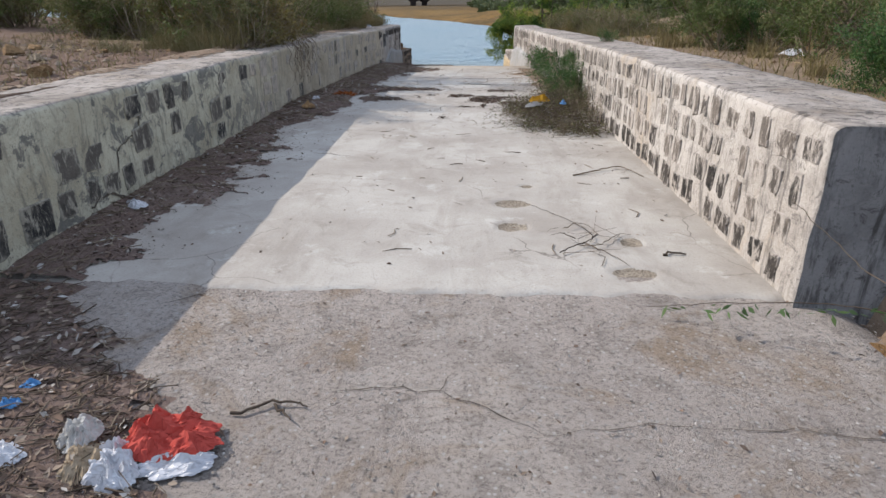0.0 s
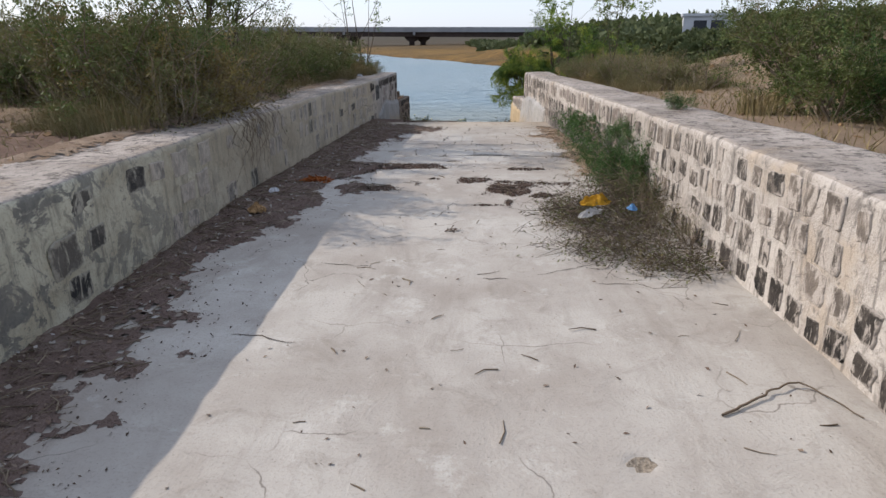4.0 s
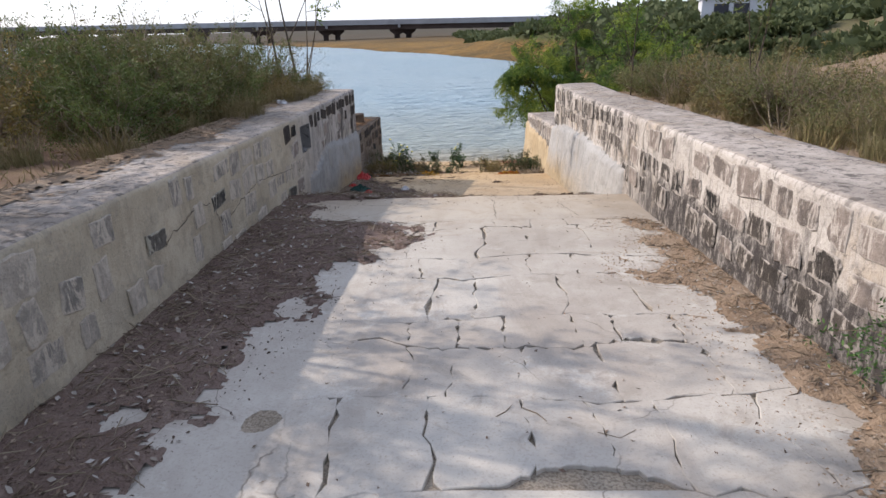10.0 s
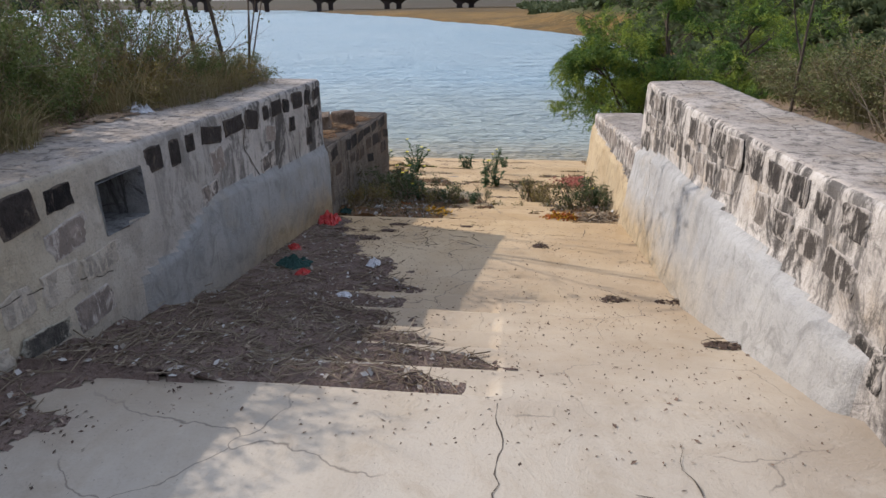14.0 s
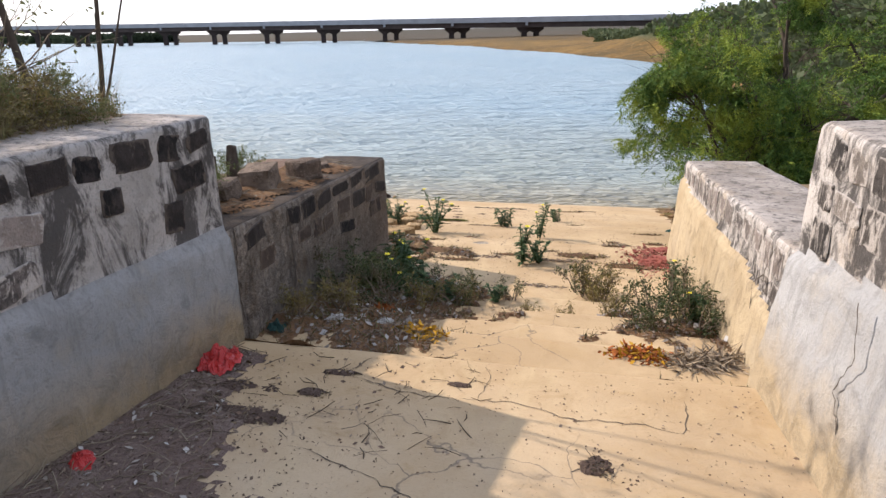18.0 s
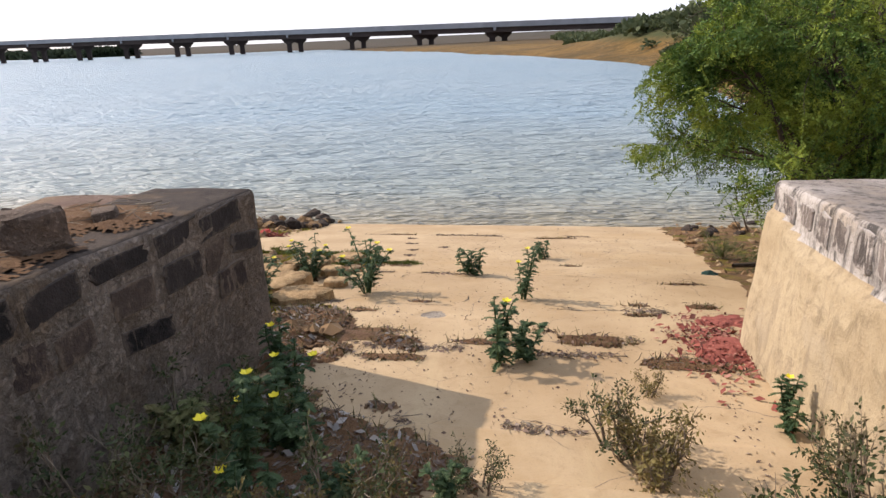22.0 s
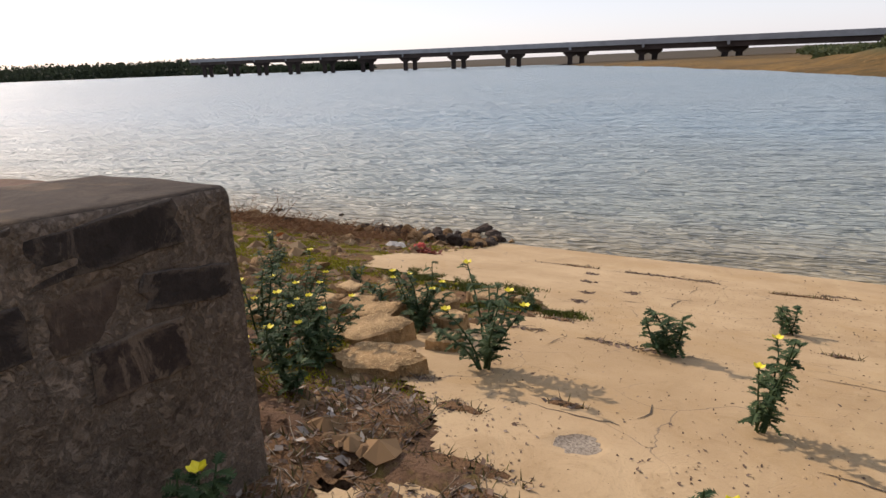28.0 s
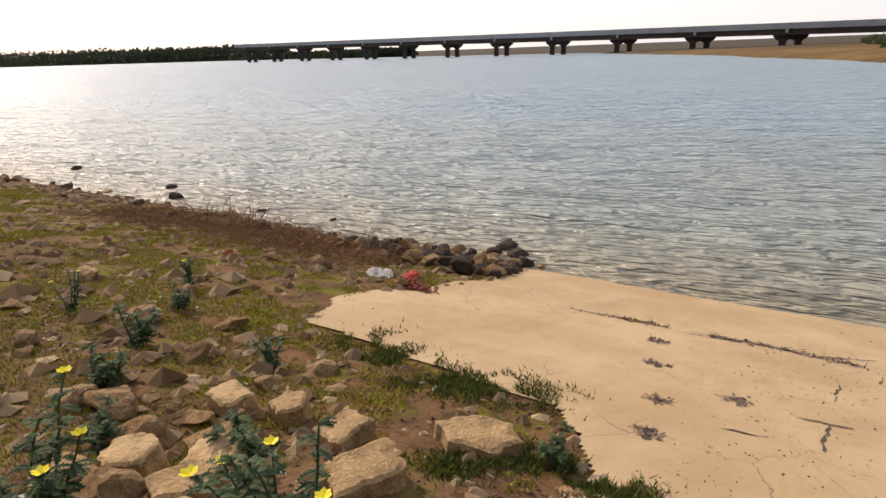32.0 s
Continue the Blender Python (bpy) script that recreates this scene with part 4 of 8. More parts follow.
def build_house():
    root = tagged(new("white_house"), "small whitewashed house with two windows on the rise", "house")
    root.matrix_basis = pose(20.8, 63.8, 0.45, 0, 0, -16)
    part("wall", box_bm(4.6, 4.6, 4.2, 0.0, 0, 0, 0.42), M_WHITE_FAR, root)
    part("roof", box_bm(4.9, 5.0, 0.22, 0.0, 0, 0, 2.62), M_WHITE_FAR, root)
    for x in (-0.9, 0.5):
        w = part("window", box_bm(1.05, 0.14, 0.8, 0.0, x, -2.3, 1.75), M_DARK_FAR, root)
        part("window_sill", box_bm(1.25, 0.2, 0.1, 0.0, x, -2.34, 1.3), M_WHITE_FAR, w)
    return root


build_house()


# ---- plants ----
def grow(rng, base, direction, length, radius, levels, bend=0.35, forks=(2, 4), shrink=0.68, spread_angle=0.75, lift=0.1):
    """Branches as (points, radii) lists and the tips of the last level."""
    limbs, tips = [], []

    def limb(p, d, ln, r, level):
        pts, rad = [p], [r]
        n = 5 if level else 4
        for i in range(n):
            d = d + rng.normal(size=3) * bend / n
            d[2] += lift / n
            d = d / np.linalg.norm(d)
            p = p + d * ln / n
            pts.append(p)
            rad.append(r * (1 - 0.55 * (i + 1) / n))
        limbs.append((pts, rad, level))
        if level == 0:
            tips.append((p, d))
            return
        for _ in range(rng.integers(forks[0], forks[1] + 1)):
            k = rng.integers(2, n + 1)
            nd = d + rng.normal(size=3) * spread_angle
            nd /= np.linalg.norm(nd)
            limb(pts[k], nd, ln * shrink * rng.uniform(0.75, 1.2), rad[k] * 0.7, level - 1)
        limb(p, d, ln * shrink, rad[-1], level - 1)

    limb(np.array(base, float), np.array(direction, float) / np.linalg.norm(direction), length, radius, levels)
    return limbs, tips


def sprays(rng, limbs, per, length, leaf_w, leaf_l, pairs, outer=1, droop=0.25):
    """Feathered leaf sprays set along the last limbs."""
    starts, dirs = [], []
    for pts, rad, level in limbs:
        if level > outer:
            continue
        pts = np.array(pts)
        for _ in range(per):
            t = rng.uniform(0.15, 1) * (len(pts) - 1)
            i = min(int(t), len(pts) - 2)
            p = pts[i] + (pts[i + 1] - pts[i]) * (t - i)
            d = (pts[i + 1] - pts[i]) / (np.linalg.norm(pts[i + 1] - pts[i]) + 1e-9) * 0.6 + rng.normal(size=3) * 0.7
            d[2] -= droop
            starts.append(p)
            dirs.append(d / np.linalg.norm(d))
    s, d = np.array(starts), np.array(dirs)
    n = len(s)
    k = np.linspace(0.15, 1, pairs)
    ln = length * rng.uniform(0.6, 1.3, (n, 1, 1))
    c = s[:, None] + d[:, None] * k[None, :, None] * ln
    c[:, :, 2] -= droop * 0.5 * (k[None, :] ** 2) * ln[:, :, 0]
    side = np.cross(d, rng.normal(size=(n, 3)))
    side /= np.linalg.norm(side, axis=1, keepdims=True) + 1e-9
    sign = np.where(np.arange(pairs) % 2 == 0, 1.0, -1.0)
    al = side[:, None] * sign[None, :, None] + d[:, None] * 0.6 + rng.normal(size=(n, pairs, 3)) * 0.25
    return leaf_quads(c.reshape(-1, 3), al.reshape(-1, 3), leaf_w, leaf_l, rng)


def limb_mesh(limbs, name, mat, parent=None, least=0.0, sides=(3, 5)):
    h = Heap()
    for pts, rad, level in limbs:
        if max(rad) < least:
            continue
        h.add(*tube(pts, rad, sides[1] if level > 1 else sides[0]))
    return h.ob(name, mat, parent)


def shrub(name, seed, height, wide, leaf, label, category="shrub", stems=7, levels=2, per=5, leaf_size=(0.016, 0.042), pairs=9, spray=0.16, group="", lean=0.0):
    """A many-stemmed bush rooted at its origin: twigs, with the foliage as a part."""
    rng = np.random.default_rng(seed)
    limbs = []
    for _ in range(stems):
        a = rng.uniform(0, 2 * np.pi)
        d = np.array([np.cos(a) * wide, np.sin(a) * wide, height * rng.uniform(0.6, 1.1)])
        l, _t = grow(rng, (rng.normal() * 0.06, rng.normal() * 0.06, -0.06), d, np.linalg.norm(d) * 0.55, 0.016, levels, 0.5, (2, 3), 0.62, 0.6, 0.15)
        limbs += l
    root = limb_mesh(limbs, name, M_TWIG)
    if per:
        v, f = sprays(rng, limbs, per, spray, leaf_size[0], leaf_size[1], pairs, outer=levels - 1)
        mesh_ob("foliage", v, f, leaf, root, flat=True)
    return tagged(root, label, category, group)


def tuft(name, seed, n, height, radius, mat, label, group=""):
    """A clump of grass blades."""
    rng = np.random.default_rng(seed)
    r = radius * np.sqrt(rng.uniform(0, 1, n))
    a = rng.uniform(0, 2 * np.pi, n)
    b = np.stack([r * np.cos(a), r * np.sin(a), np.full(n, -0.03)], 1)
    lean = np.stack([np.cos(a), np.sin(a), np.zeros(n)], 1) * rng.uniform(0, 0.5, (n, 1)) + rng.normal(size=(n, 3)) * 0.22
    h = height * rng.uniform(0.4, 1.15, (n, 1))
    up = np.array([0, 0, 1.0])
    mid = b + (up + lean * 0.5) * h * 0.55
    tip = b + (up * 0.85 + lean * 1.5) * h
    w = np.cross(lean + rng.normal(size=(n, 3)) * 0.4, up)
    w /= np.linalg.norm(w, axis=1, keepdims=True) + 1e-9
    w *= 0.0022 + 0.003 * rng.uniform(0, 1, (n, 1))
    v = np.stack([b - w, b + w, mid + w * 0.8, mid - w * 0.8, tip], 1).reshape(-1, 3)
    i = np.arange(n) * 5
    f = [(k, k + 1, k + 2, k + 3) for k in i.tolist()] + [(k + 3, k + 2, k + 4) for k in i.tolist()]
    return tagged(mesh_ob(name, v, f, mat, flat=True), label, "grass", group)


def gz(x, y):
    return float(ground_z(np.array([float(x)]), np.array([float(y)]))[0])


def fz(x, y):
    return float(floor_z(np.array([float(x)]), np.array([float(y)]))[0])


def set_out(kinds, spots, rng, scale=(0.8, 1.25), where=gz):
    """Stand the first of each kind on its spot and copies on the rest."""
    used = {}
    for x, y, k in spots:
        s = rng.uniform(*scale)
        m = pose(x, y, where(x, y) - 0.02, rng.normal() * 4, rng.normal() * 4, rng.uniform(0, 360))
        m = m @ Matrix.Diagonal((s, s, s * rng.uniform(0.85, 1.15), 1))
        ob = kinds[k]
        if k not in used:
            used[k] = True
            ob.matrix_basis = m
        else:
            c = copy_thing(ob, Matrix())
            c.matrix_basis = m


def scatter(rng, n, x0, x1, y0, y1, keep=None):
    out = []
    tries = 0
    while len(out) < n and tries < n * 30:
        tries += 1
        x, y = rng.uniform(x0, x1), rng.uniform(y0, y1)
        if keep is None or keep(x, y):
            out.append((x, y))
    return out


rng = np.random.default_rng(5)
GREEN = [shrub("thorn_bush", 11, 1.15, 0.75, M_LEAF_BANK, "green feathery thorn bush on the dry bank", stems=9, per=6, group="thorn bushes on the banks"),
         shrub("thorn_bush", 12, 1.35, 0.9, M_LEAF_BANK, "green feathery thorn bush on the dry bank", stems=10, per=6, group="thorn bushes on the banks")]
DULL = [shrub("dusty_bush", 13, 0.85, 0.7, M_LEAF_DULL, "dusty olive bush half dried out", stems=11, per=4, leaf_size=(0.018, 0.036), group="dusty bushes on the banks"),
        shrub("dusty_bush", 14, 1.0, 0.8, M_LEAF_DULL, "dusty olive bush half dried out", stems=12, per=4, leaf_size=(0.018, 0.036), group="dusty bushes on the banks")]
DEAD = [shrub("bare_bush", 15, 0.9, 0.8, M_LEAF_DULL, "leafless grey-brown thorn bush", stems=14, levels=2, per=1, pairs=4, group="bare bushes on the banks")]
STRAW = [shrub("withered_bush", 16, 0.95, 0.7, M_LEAF_STRAW, "withered yellow-brown bush on the dry bank", stems=13, per=3, pairs=7, leaf_size=(0.02, 0.05), group="withered bushes on the banks")]
OLIVE = [tuft("olive_grass_tuft", 23, 520, 0.62, 0.34, M_OLIVE, "tuft of tall olive-brown grass", "grass tufts on the banks"),
         tuft("olive_grass_tuft", 24, 460, 0.5, 0.42, M_OLIVE, "tuft of tall olive-brown grass", "grass tufts on the banks")]
SPRAWL = shrub("sprawling_bush", 18, 0.8, 0.62, M_LEAF_SPRAWL, "bright green feathery thorn bush sprawling from the wall over the ramp", stems=11, per=6, leaf_size=(0.012, 0.032), pairs=11, spray=0.2, group="bushes against the wall")
GRASS = [tuft("dry_grass_tuft", 21, 260, 0.55, 0.22, M_GRASS, "tuft of dry straw-coloured grass", "grass tufts on the banks"),
         tuft("dry_grass_tuft", 22, 320, 0.42, 0.3, M_GRASS, "tuft of dry straw-coloured grass", "grass tufts on the banks")]

LOW_BUSH = shrub("creeping_bush", 17, 0.42, 0.75, M_LEAF_BLUE, "low blue-green thorn bush sprawling against the wall on the ramp", stems=12, per=6, leaf_size=(0.013, 0.034), group="bushes against the wall")

# left bank: open soil first, then dry grass, then thickets
left_spots = []
for x, y in scatter(rng, 30, -7.5, -3.5, 9.2, 13.0, lambda x, y: y > 11.3 or x > -4.6):
    left_spots.append((x, y, rng.choice([0, 2, 3, 4, 5])))
for x, y in scatter(rng, 40, -9.5, -3.9, 15.4, 22.0):
    left_spots.append((x, y, rng.choice([2, 3, 4, 4, 2, 0, 5])))
for x, y in scatter(rng, 30, -20, -9.5, 13, 24):
    left_spots.append((x, y, rng.choice([1, 2, 3, 3])))
right_spots = []
for x, y in scatter(rng, 14, 4.2, 8.5, 5.0, 11.0):
    right_spots.append((x, y, rng.choice([0, 2, 3, 3])))
low_spots = [(x, y, rng.choice([2, 3, 5, 4, 4])) for x, y in scatter(rng, 46, 2.55, 4.0, 14.8, 23.5)]
for x, y in scatter(rng, 60, 7.0, 26.0, 12, 48, lambda x, y: x > 5 + 0.12 * (y - 12)):
    right_spots.append((x, y, rng.choice([0, 1, 1, 3, 2])))
right_spots = [q for q in right_spots if not (q[1] > 20 and 0.27 < (q[0] + 0.3) / (q[1] - 5) < 0.46 and gz(q[0], q[1]) > 0.5)]
set_out(GREEN + DULL + DEAD + STRAW, left_spots + right_spots, rng)
for x, y, k in low_spots:
    c, s_ = copy_thing((GREEN + DULL + DEAD + STRAW)[k], Matrix()), rng.uniform(0.4, 0.7)
    c.matrix_basis = pose(x, y, gz(x, y) - 0.03, 0, 0, rng.uniform(0, 360)) @ Matrix.Diagonal((1.3 * s_, 1.3 * s_, s_, 1))
grass_spots = [(x, y, rng.integers(0, 2)) for x, y in
               scatter(rng, 40, -7.0, -3.3, 8.5, 13.5, lambda x, y: y > 11.3 or x > -4.6) + scatter(rng, 30, -8, -3.3, 14, 22) + scatter(rng, 26, 2.6, 5.0, 15.5, 23.5) + scatter(rng, 24, 3.0, 6, 5, 14)]
set_out(GRASS, grass_spots, rng, (0.5, 1.0))
olive_spots = [(x, y, rng.integers(0, 2)) for x, y in scatter(rng, 40, 2.5, 3.8, 14.5, 22.3) + scatter(rng, 12, 4.0, 8.0, 9.0, 20.0) + scatter(rng, 34, -5.8, -3.5, 8.0, 12.2, lambda x, y: y > 11.3 or x > -4.6)
               + scatter(rng, 9, -6.5, -3.6, 13.0, 21.5)]
set_out(OLIVE, olive_spots, rng, (0.35, 0.72))
# a dry tangle that hangs over the coping, and green bushes close behind the right wall
for x, y, k, lean, kind in ((-3.2, 9.0, 0.75, 22, 4), (-3.25, 9.7, 0.8, 26, 5), (-3.3, 10.3, 0.7, 18, 4), (-3.5, 9.3, 0.8, 10, 2), (3.3, 5.0, 0.75, -10, 6), (3.7, 5.6, 0.9, 0, 6), (4.2, 4.6, 0.9, 0, 6), (4.0, 8.0, 0.8, 0, 0), (3.4, 9.6, 0.7, 0, 0), (3.6, 10.2, 1.0, 0, 1), (4.2, 11.0, 1.1, 0, 1), (4.0, 9.4, 0.9, 0, 6), (5.0, 10.4, 1.0, 0, 1),
                         (-3.85, 15.8, 0.75, 0, 0), (-3.95, 16.7, 0.8, 0, 1), (-3.75, 17.6, 0.62, 8, 0), (-3.85, 18.5, 0.7, 8, 1), (-3.7, 19.4, 0.6, 10, 0), (-3.9, 20.2, 0.7, 6, 1), (-3.65, 20.9, 0.5, 10, 0), (-4.7, 17.2, 0.9, 0, 1), (-4.6, 19.1, 0.85, 0, 0), (-4.7, 20.7, 0.8, 0, 1)):
    c = copy_thing((GREEN + DULL + DEAD + STRAW + [SPRAWL])[kind], Matrix())
    c.matrix_basis = pose(x, y, gz(x, y) - 0.03, 0, lean, 70 * y) @ Matrix.Diagonal((k, k, k, 1))
    tagged(c, "dry tangled bush leaning over the wall's coping" if x < 0 and y < 12 else "green bush close behind the wall", "shrub", "bushes over the coping" if x < 0 and y < 12 else "thorn bushes on the banks")


# ---- trees ----
def largest_clump(points, cell):
    """Mask of the points in the largest body of touching cells: no sprig hangs loose in the air."""
    keys = [tuple(k) for k in np.floor(points / cell).astype(int).tolist()]
    left, best = set(keys), set()
    near = [o for o in [(i, j, k) for i in (-1, 0, 1) for j in (-1, 0, 1) for k in (-1, 0, 1)] if any(o)]
    while left:
        start = left.pop()
        body, todo = {start}, [start]
        while todo:
            k = todo.pop()
            for o in near:
                n = (k[0] + o[0], k[1] + o[1], k[2] + o[2])
                if n in left:
                    left.remove(n)
                    body.add(n)
                    todo.append(n)
        if len(body) > len(best):
            best = body
    return np.array([k in best for k in keys])


def tree(name, seed, trunks, levels, leaf, label, per, spray, leaf_size, pairs, forks=(2, 4), bend=0.35, spread_angle=0.75, lift=0.1, outer=1, lowest=None):
    rng = np.random.default_rng(seed)
    limbs = []
    for base, direction, length, radius in trunks:
        l, _t = grow(rng, base, direction, length, radius, levels, bend, forks, 0.7, spread_angle, lift)
        limbs += l
    wood = limbs if lowest is None else [l for l in limbs if l[2] > 2 or min(p[2] for p in l[0]) > lowest - 0.1]
    v, f = sprays(rng, limbs, per, spray, leaf_size[0], leaf_size[1], pairs, outer)
    if lowest is not None:
        q = v.reshape(-1, 4, 3)
        c = q[:, 0]
        q = q[c[:, 2] > lowest + 0.25 * (fnoise(c[:, 0], c[:, 1], 0.5, seed) - 0.5) - 0.35 * smooth(2.2, 4.0, c[:, 0])]
        c = q[:, 0]
        rag = 1.1 * (fnoise(c[:, 2] * 1.0, c[:, 1] * 0.6, 0.5, seed + 5) - 0.35)
        q = q[(c[:, 0] > -0.3 + rag) & (c[:, 0] > -1.45 + rag + 0.37 * (c[:, 1] - 24.6) + 0.55 * np.maximum(0, c[:, 2] + 0.5))]
        c = q[:, 0]
        gap = 0.5 * fnoise(c[:, 0] + 0.8 * c[:, 2], c[:, 1] - 0.9 * c[:, 2], 0.75, seed + 3, 2) + 0.5 * fnoise(c[:, 0], c[:, 2] * 1.8 + 0.3 * c[:, 1], 0.6, seed + 4, 2)
        q = q[gap > 0.455 + 0.04 * smooth(0.3, 1.0, c[:, 2])]
        q = q[largest_clump(q[:, 0], 0.2)]
        v, f = q.reshape(-1, 3), np.arange(4 * len(q)).reshape(-1, 4)
    if lowest is not None:
        leafy = set(tuple(k) for k in np.floor(v[::4] / 0.3).astype(int).tolist())
        wood = [l for l in wood if l[2] > 2 or tuple(np.floor(l[0][-1] / 0.3).astype(int).tolist()) in leafy]
    root = limb_mesh(wood, "trunk", M_BARK)
    root.name = name
    mesh_ob("crown", v, f, leaf, root, flat=True)
    return tagged(root, label, "tree")


g = gz(3.0, 28.8)
tree("acacia_tree", 42, [((2.15, 29.3, gz(2.15, 29.3) - 0.1), (0.55, -0.2, 1), 1.2, 0.19), ((2.95, 28.8, g + 0.3), (0.1, 0.1, 1), 1.0, 0.12), ((3.4, 29.1, g + 0.4), (1.25, 0.3, 0.9), 1.6, 0.1), ((3.3, 29.5, g + 0.4), (0.9, 1.0, 1.0), 1.6, 0.1), ((3.6, 28.8, g + 0.5), (1.3, -0.5, 1.0), 1.4, 0.09), ((2.9, 29.0, g + 0.8), (0.2, 0.15, 1.2), 1.75, 0.11), ((3.5, 29.3, g + 0.8), (0.55, 0.3, 1.2), 1.75, 0.10), ((3.05, 28.85, g - 0.1), (0.9, 0.4, 0.9), 1.5, 0.12),
                         ((2.9, 28.8, g - 0.1), (-0.85, -0.05, 1.25), 1.5, 0.10), ((3.1, 28.9, g - 0.1), (0.3, 1.0, 0.9), 1.4, 0.10),
                         ((3.0, 28.7, g - 0.1), (0.5, -0.6, 1.1), 1.25, 0.10), ((2.9, 28.8, g + 0.6), (-1.0, 0.5, 0.9), 1.3, 0.07)], 4, M_LEAF,
     "spreading green acacia leaning over the water's edge", 12, 0.32, (0.016, 0.038), 26, (2, 4), 0.5, 0.75, -0.06, 1, -1.4)
g = gz(2.3, 21.0)
tree("young_tree", 43, [((2.3, 21.0, g - 0.1), (0.02, 0, 1), 1.45, 0.017)], 3, M_LEAF_FRESH, "slender young tree with fresh green leaves",
     7, 0.18, (0.035, 0.08), 8, (2, 3), 0.25, 0.5, 0.3)
g = gz(2.7, 17.6)
tree("young_tree", 44, [((2.7, 17.6, g - 0.1), (0.1, 0, 1), 1.3, 0.016)], 3, M_LEAF_BANK, "slender half-bare young tree behind the wall",
     4, 0.16, (0.03, 0.07), 7, (2, 3), 0.3, 0.5, 0.3)
g = gz(-4.8, 13.9)
tree("thicket_tree", 45, [((-4.9, 13.9, g - 0.1), (-0.4, 0, 1), 1.3, 0.05), ((-4.75, 13.9, g - 0.1), (0.3, 0.1, 1), 1.3, 0.045),
                          ((-4.8, 13.8, g - 0.1), (0.02, -0.1, 1), 1.4, 0.045), ((-4.85, 14.0, g - 0.1), (-0.15, 0.2, 1), 1.4, 0.04)], 3, M_LEAF_BANK,
     "thin many-stemmed tree with sparse dusty leaves", 7, 0.2, (0.025, 0.06), 7, (2, 3), 0.3, 0.5, 0.25)
for x, y, lean, seed in ((-3.8, 21.7, -0.10, 46), (-3.52, 21.75, -0.05, 47), (-3.62, 22.3, 0.08, 48)):
    tree("sapling", seed, [((x, y, gz(x, y) - 0.1), (lean, 0, 1), 1.7, 0.03)], 2, M_LEAF, "thin dark sapling with sparse leaves at its top",
         3, 0.2, (0.03, 0.075), 7, (1, 2), 0.12, 0.5, 0.3, 0)


# far woods on both banks
def far_woods(name, spots, size, seed, mat, label):
    rng = np.random.default_rng(seed)
    c, d = [], []
    for x, y, s in spots:
        n = 70
        p = rng.normal(size=(n, 3))
        p /= np.linalg.norm(p, axis=1, keepdims=True)
        p[:, 2] = np.abs(p[:, 2])
        p *= rng.uniform(0.5, 1.0, (n, 1)) * np.array([s, s, s * 0.85])
        z = float(ground_z(np.array([float(x)]), np.array([float(y)]))[0])
        c.append(p + np.array([x, y, z]))
        d.append(p + rng.normal(size=(n, 3)) * s * 0.5)
    v, f = leaf_quads(np.concatenate(c), np.concatenate(d), size * 0.8, size, rng)
    return tagged(mesh_ob(name, v, f, mat, flat=True), label, "woods", kind="stuff")


rng = np.random.default_rng(9)
spots = [(x, y, rng.uniform(0.3, 0.7)) for x, y in scatter(rng, 60, 14, 28, 50, 60)] + [(x, y, rng.uniform(0.5, 1.2)) for x, y in scatter(rng, 340, 9.5, 20, 38, 64, lambda x, y: x > 9 + 0.08 * (y - 38))] + [(x, y, rng.uniform(0.8, 2.4)) for x, y in scatter(rng, 620, 9, 60, 46, 130, lambda x, y: x > float(shore_x(y)) + 7 and not (17 < x < 25 and y < 62))]
spots += [(x, y, rng.uniform(0.5, 1.1)) for x, y in scatter(rng, 380, 12.5, 20, 60, 108)]


def in_view_of_house(x, y):
    return 25 < y < 62 and 0.27 < (x + 0.3) / (y - 5) < 0.46


spots = [(x, y, min(s_, 0.25) if y < 63 and 0.28 < (x + 0.3) / (y - 5) < 0.45 else s_) for x, y, s_ in spots]
far_woods("bank_scrub", [(x, y, rng.uniform(0.3, 0.75)) for x, y in scatter(rng, 200, 5.5, 21, 22, 46, lambda x, y: gz(x, y) > -1.9 + 1.2 * (float(fnoise(np.array([x]), np.array([y]), 4.0, 47)[0]) - 0.5) * 2 and float(fnoise(np.array([x]), np.array([y]), 2.5, 48)[0]) > 0.42 and not (in_view_of_house(x, y) and gz(x, y) > 0.9))], 0.2, 6, M_LEAF_DULL, "low olive scrub over the rise behind the tree")
far_woods("far_bushes", spots, 0.6, 3, M_LEAF_FAR, "olive scrub over the far bank")
spots = [(x, y, rng.uniform(1.2, 2.4)) for x, y in scatter(rng, 620, -10, 110, 130, 265, lambda x, y: x > max(float(shore_x(y)) + 22, 4 - (y - 130) * 0.05))]
for x, y in scatter(rng, 700, 2, 70, 96, 190, lambda x, y: x > float(shore_x(y)) + 11):
    d = math.hypot(x, y - 23)
    az = math.degrees(math.atan2(x + 0.4, y - 23))
    s_ = d * float(np.interp(az, (2.5, 4, 7, 11, 16), (0.008, 0.014, 0.026, 0.036, 0.042))) - 0.4
    if az > 2.5 and s_ > 0.4:
        spots.append((x, y, s_ * rng.uniform(0.7, 1.1)))
far_woods("far_scrub", spots, 1.1, 4, M_LEAF_FAR, "green scrub along the far shore")
spots = []
line_y = np.linspace(420, 818, 3000)
line_az = np.arctan2(-shore_x(line_y), line_y - 26)
for t in np.linspace(0, 1, 1000):
    y = float(np.interp(radians(36 + 40 * t), line_az, line_y))
    x = float(shore_x(y)) + rng.uniform(8, 40)
    tall = 0.021 if x < -1.02 * y else 0.005
    spots.append((x, y, tall * math.hypot(x, y) * rng.uniform(0.75, 1.1)))
far_woods("far_treeline", spots, 4.5, 5, M_LEAF_LINE, "dark line of trees along the distant shore")


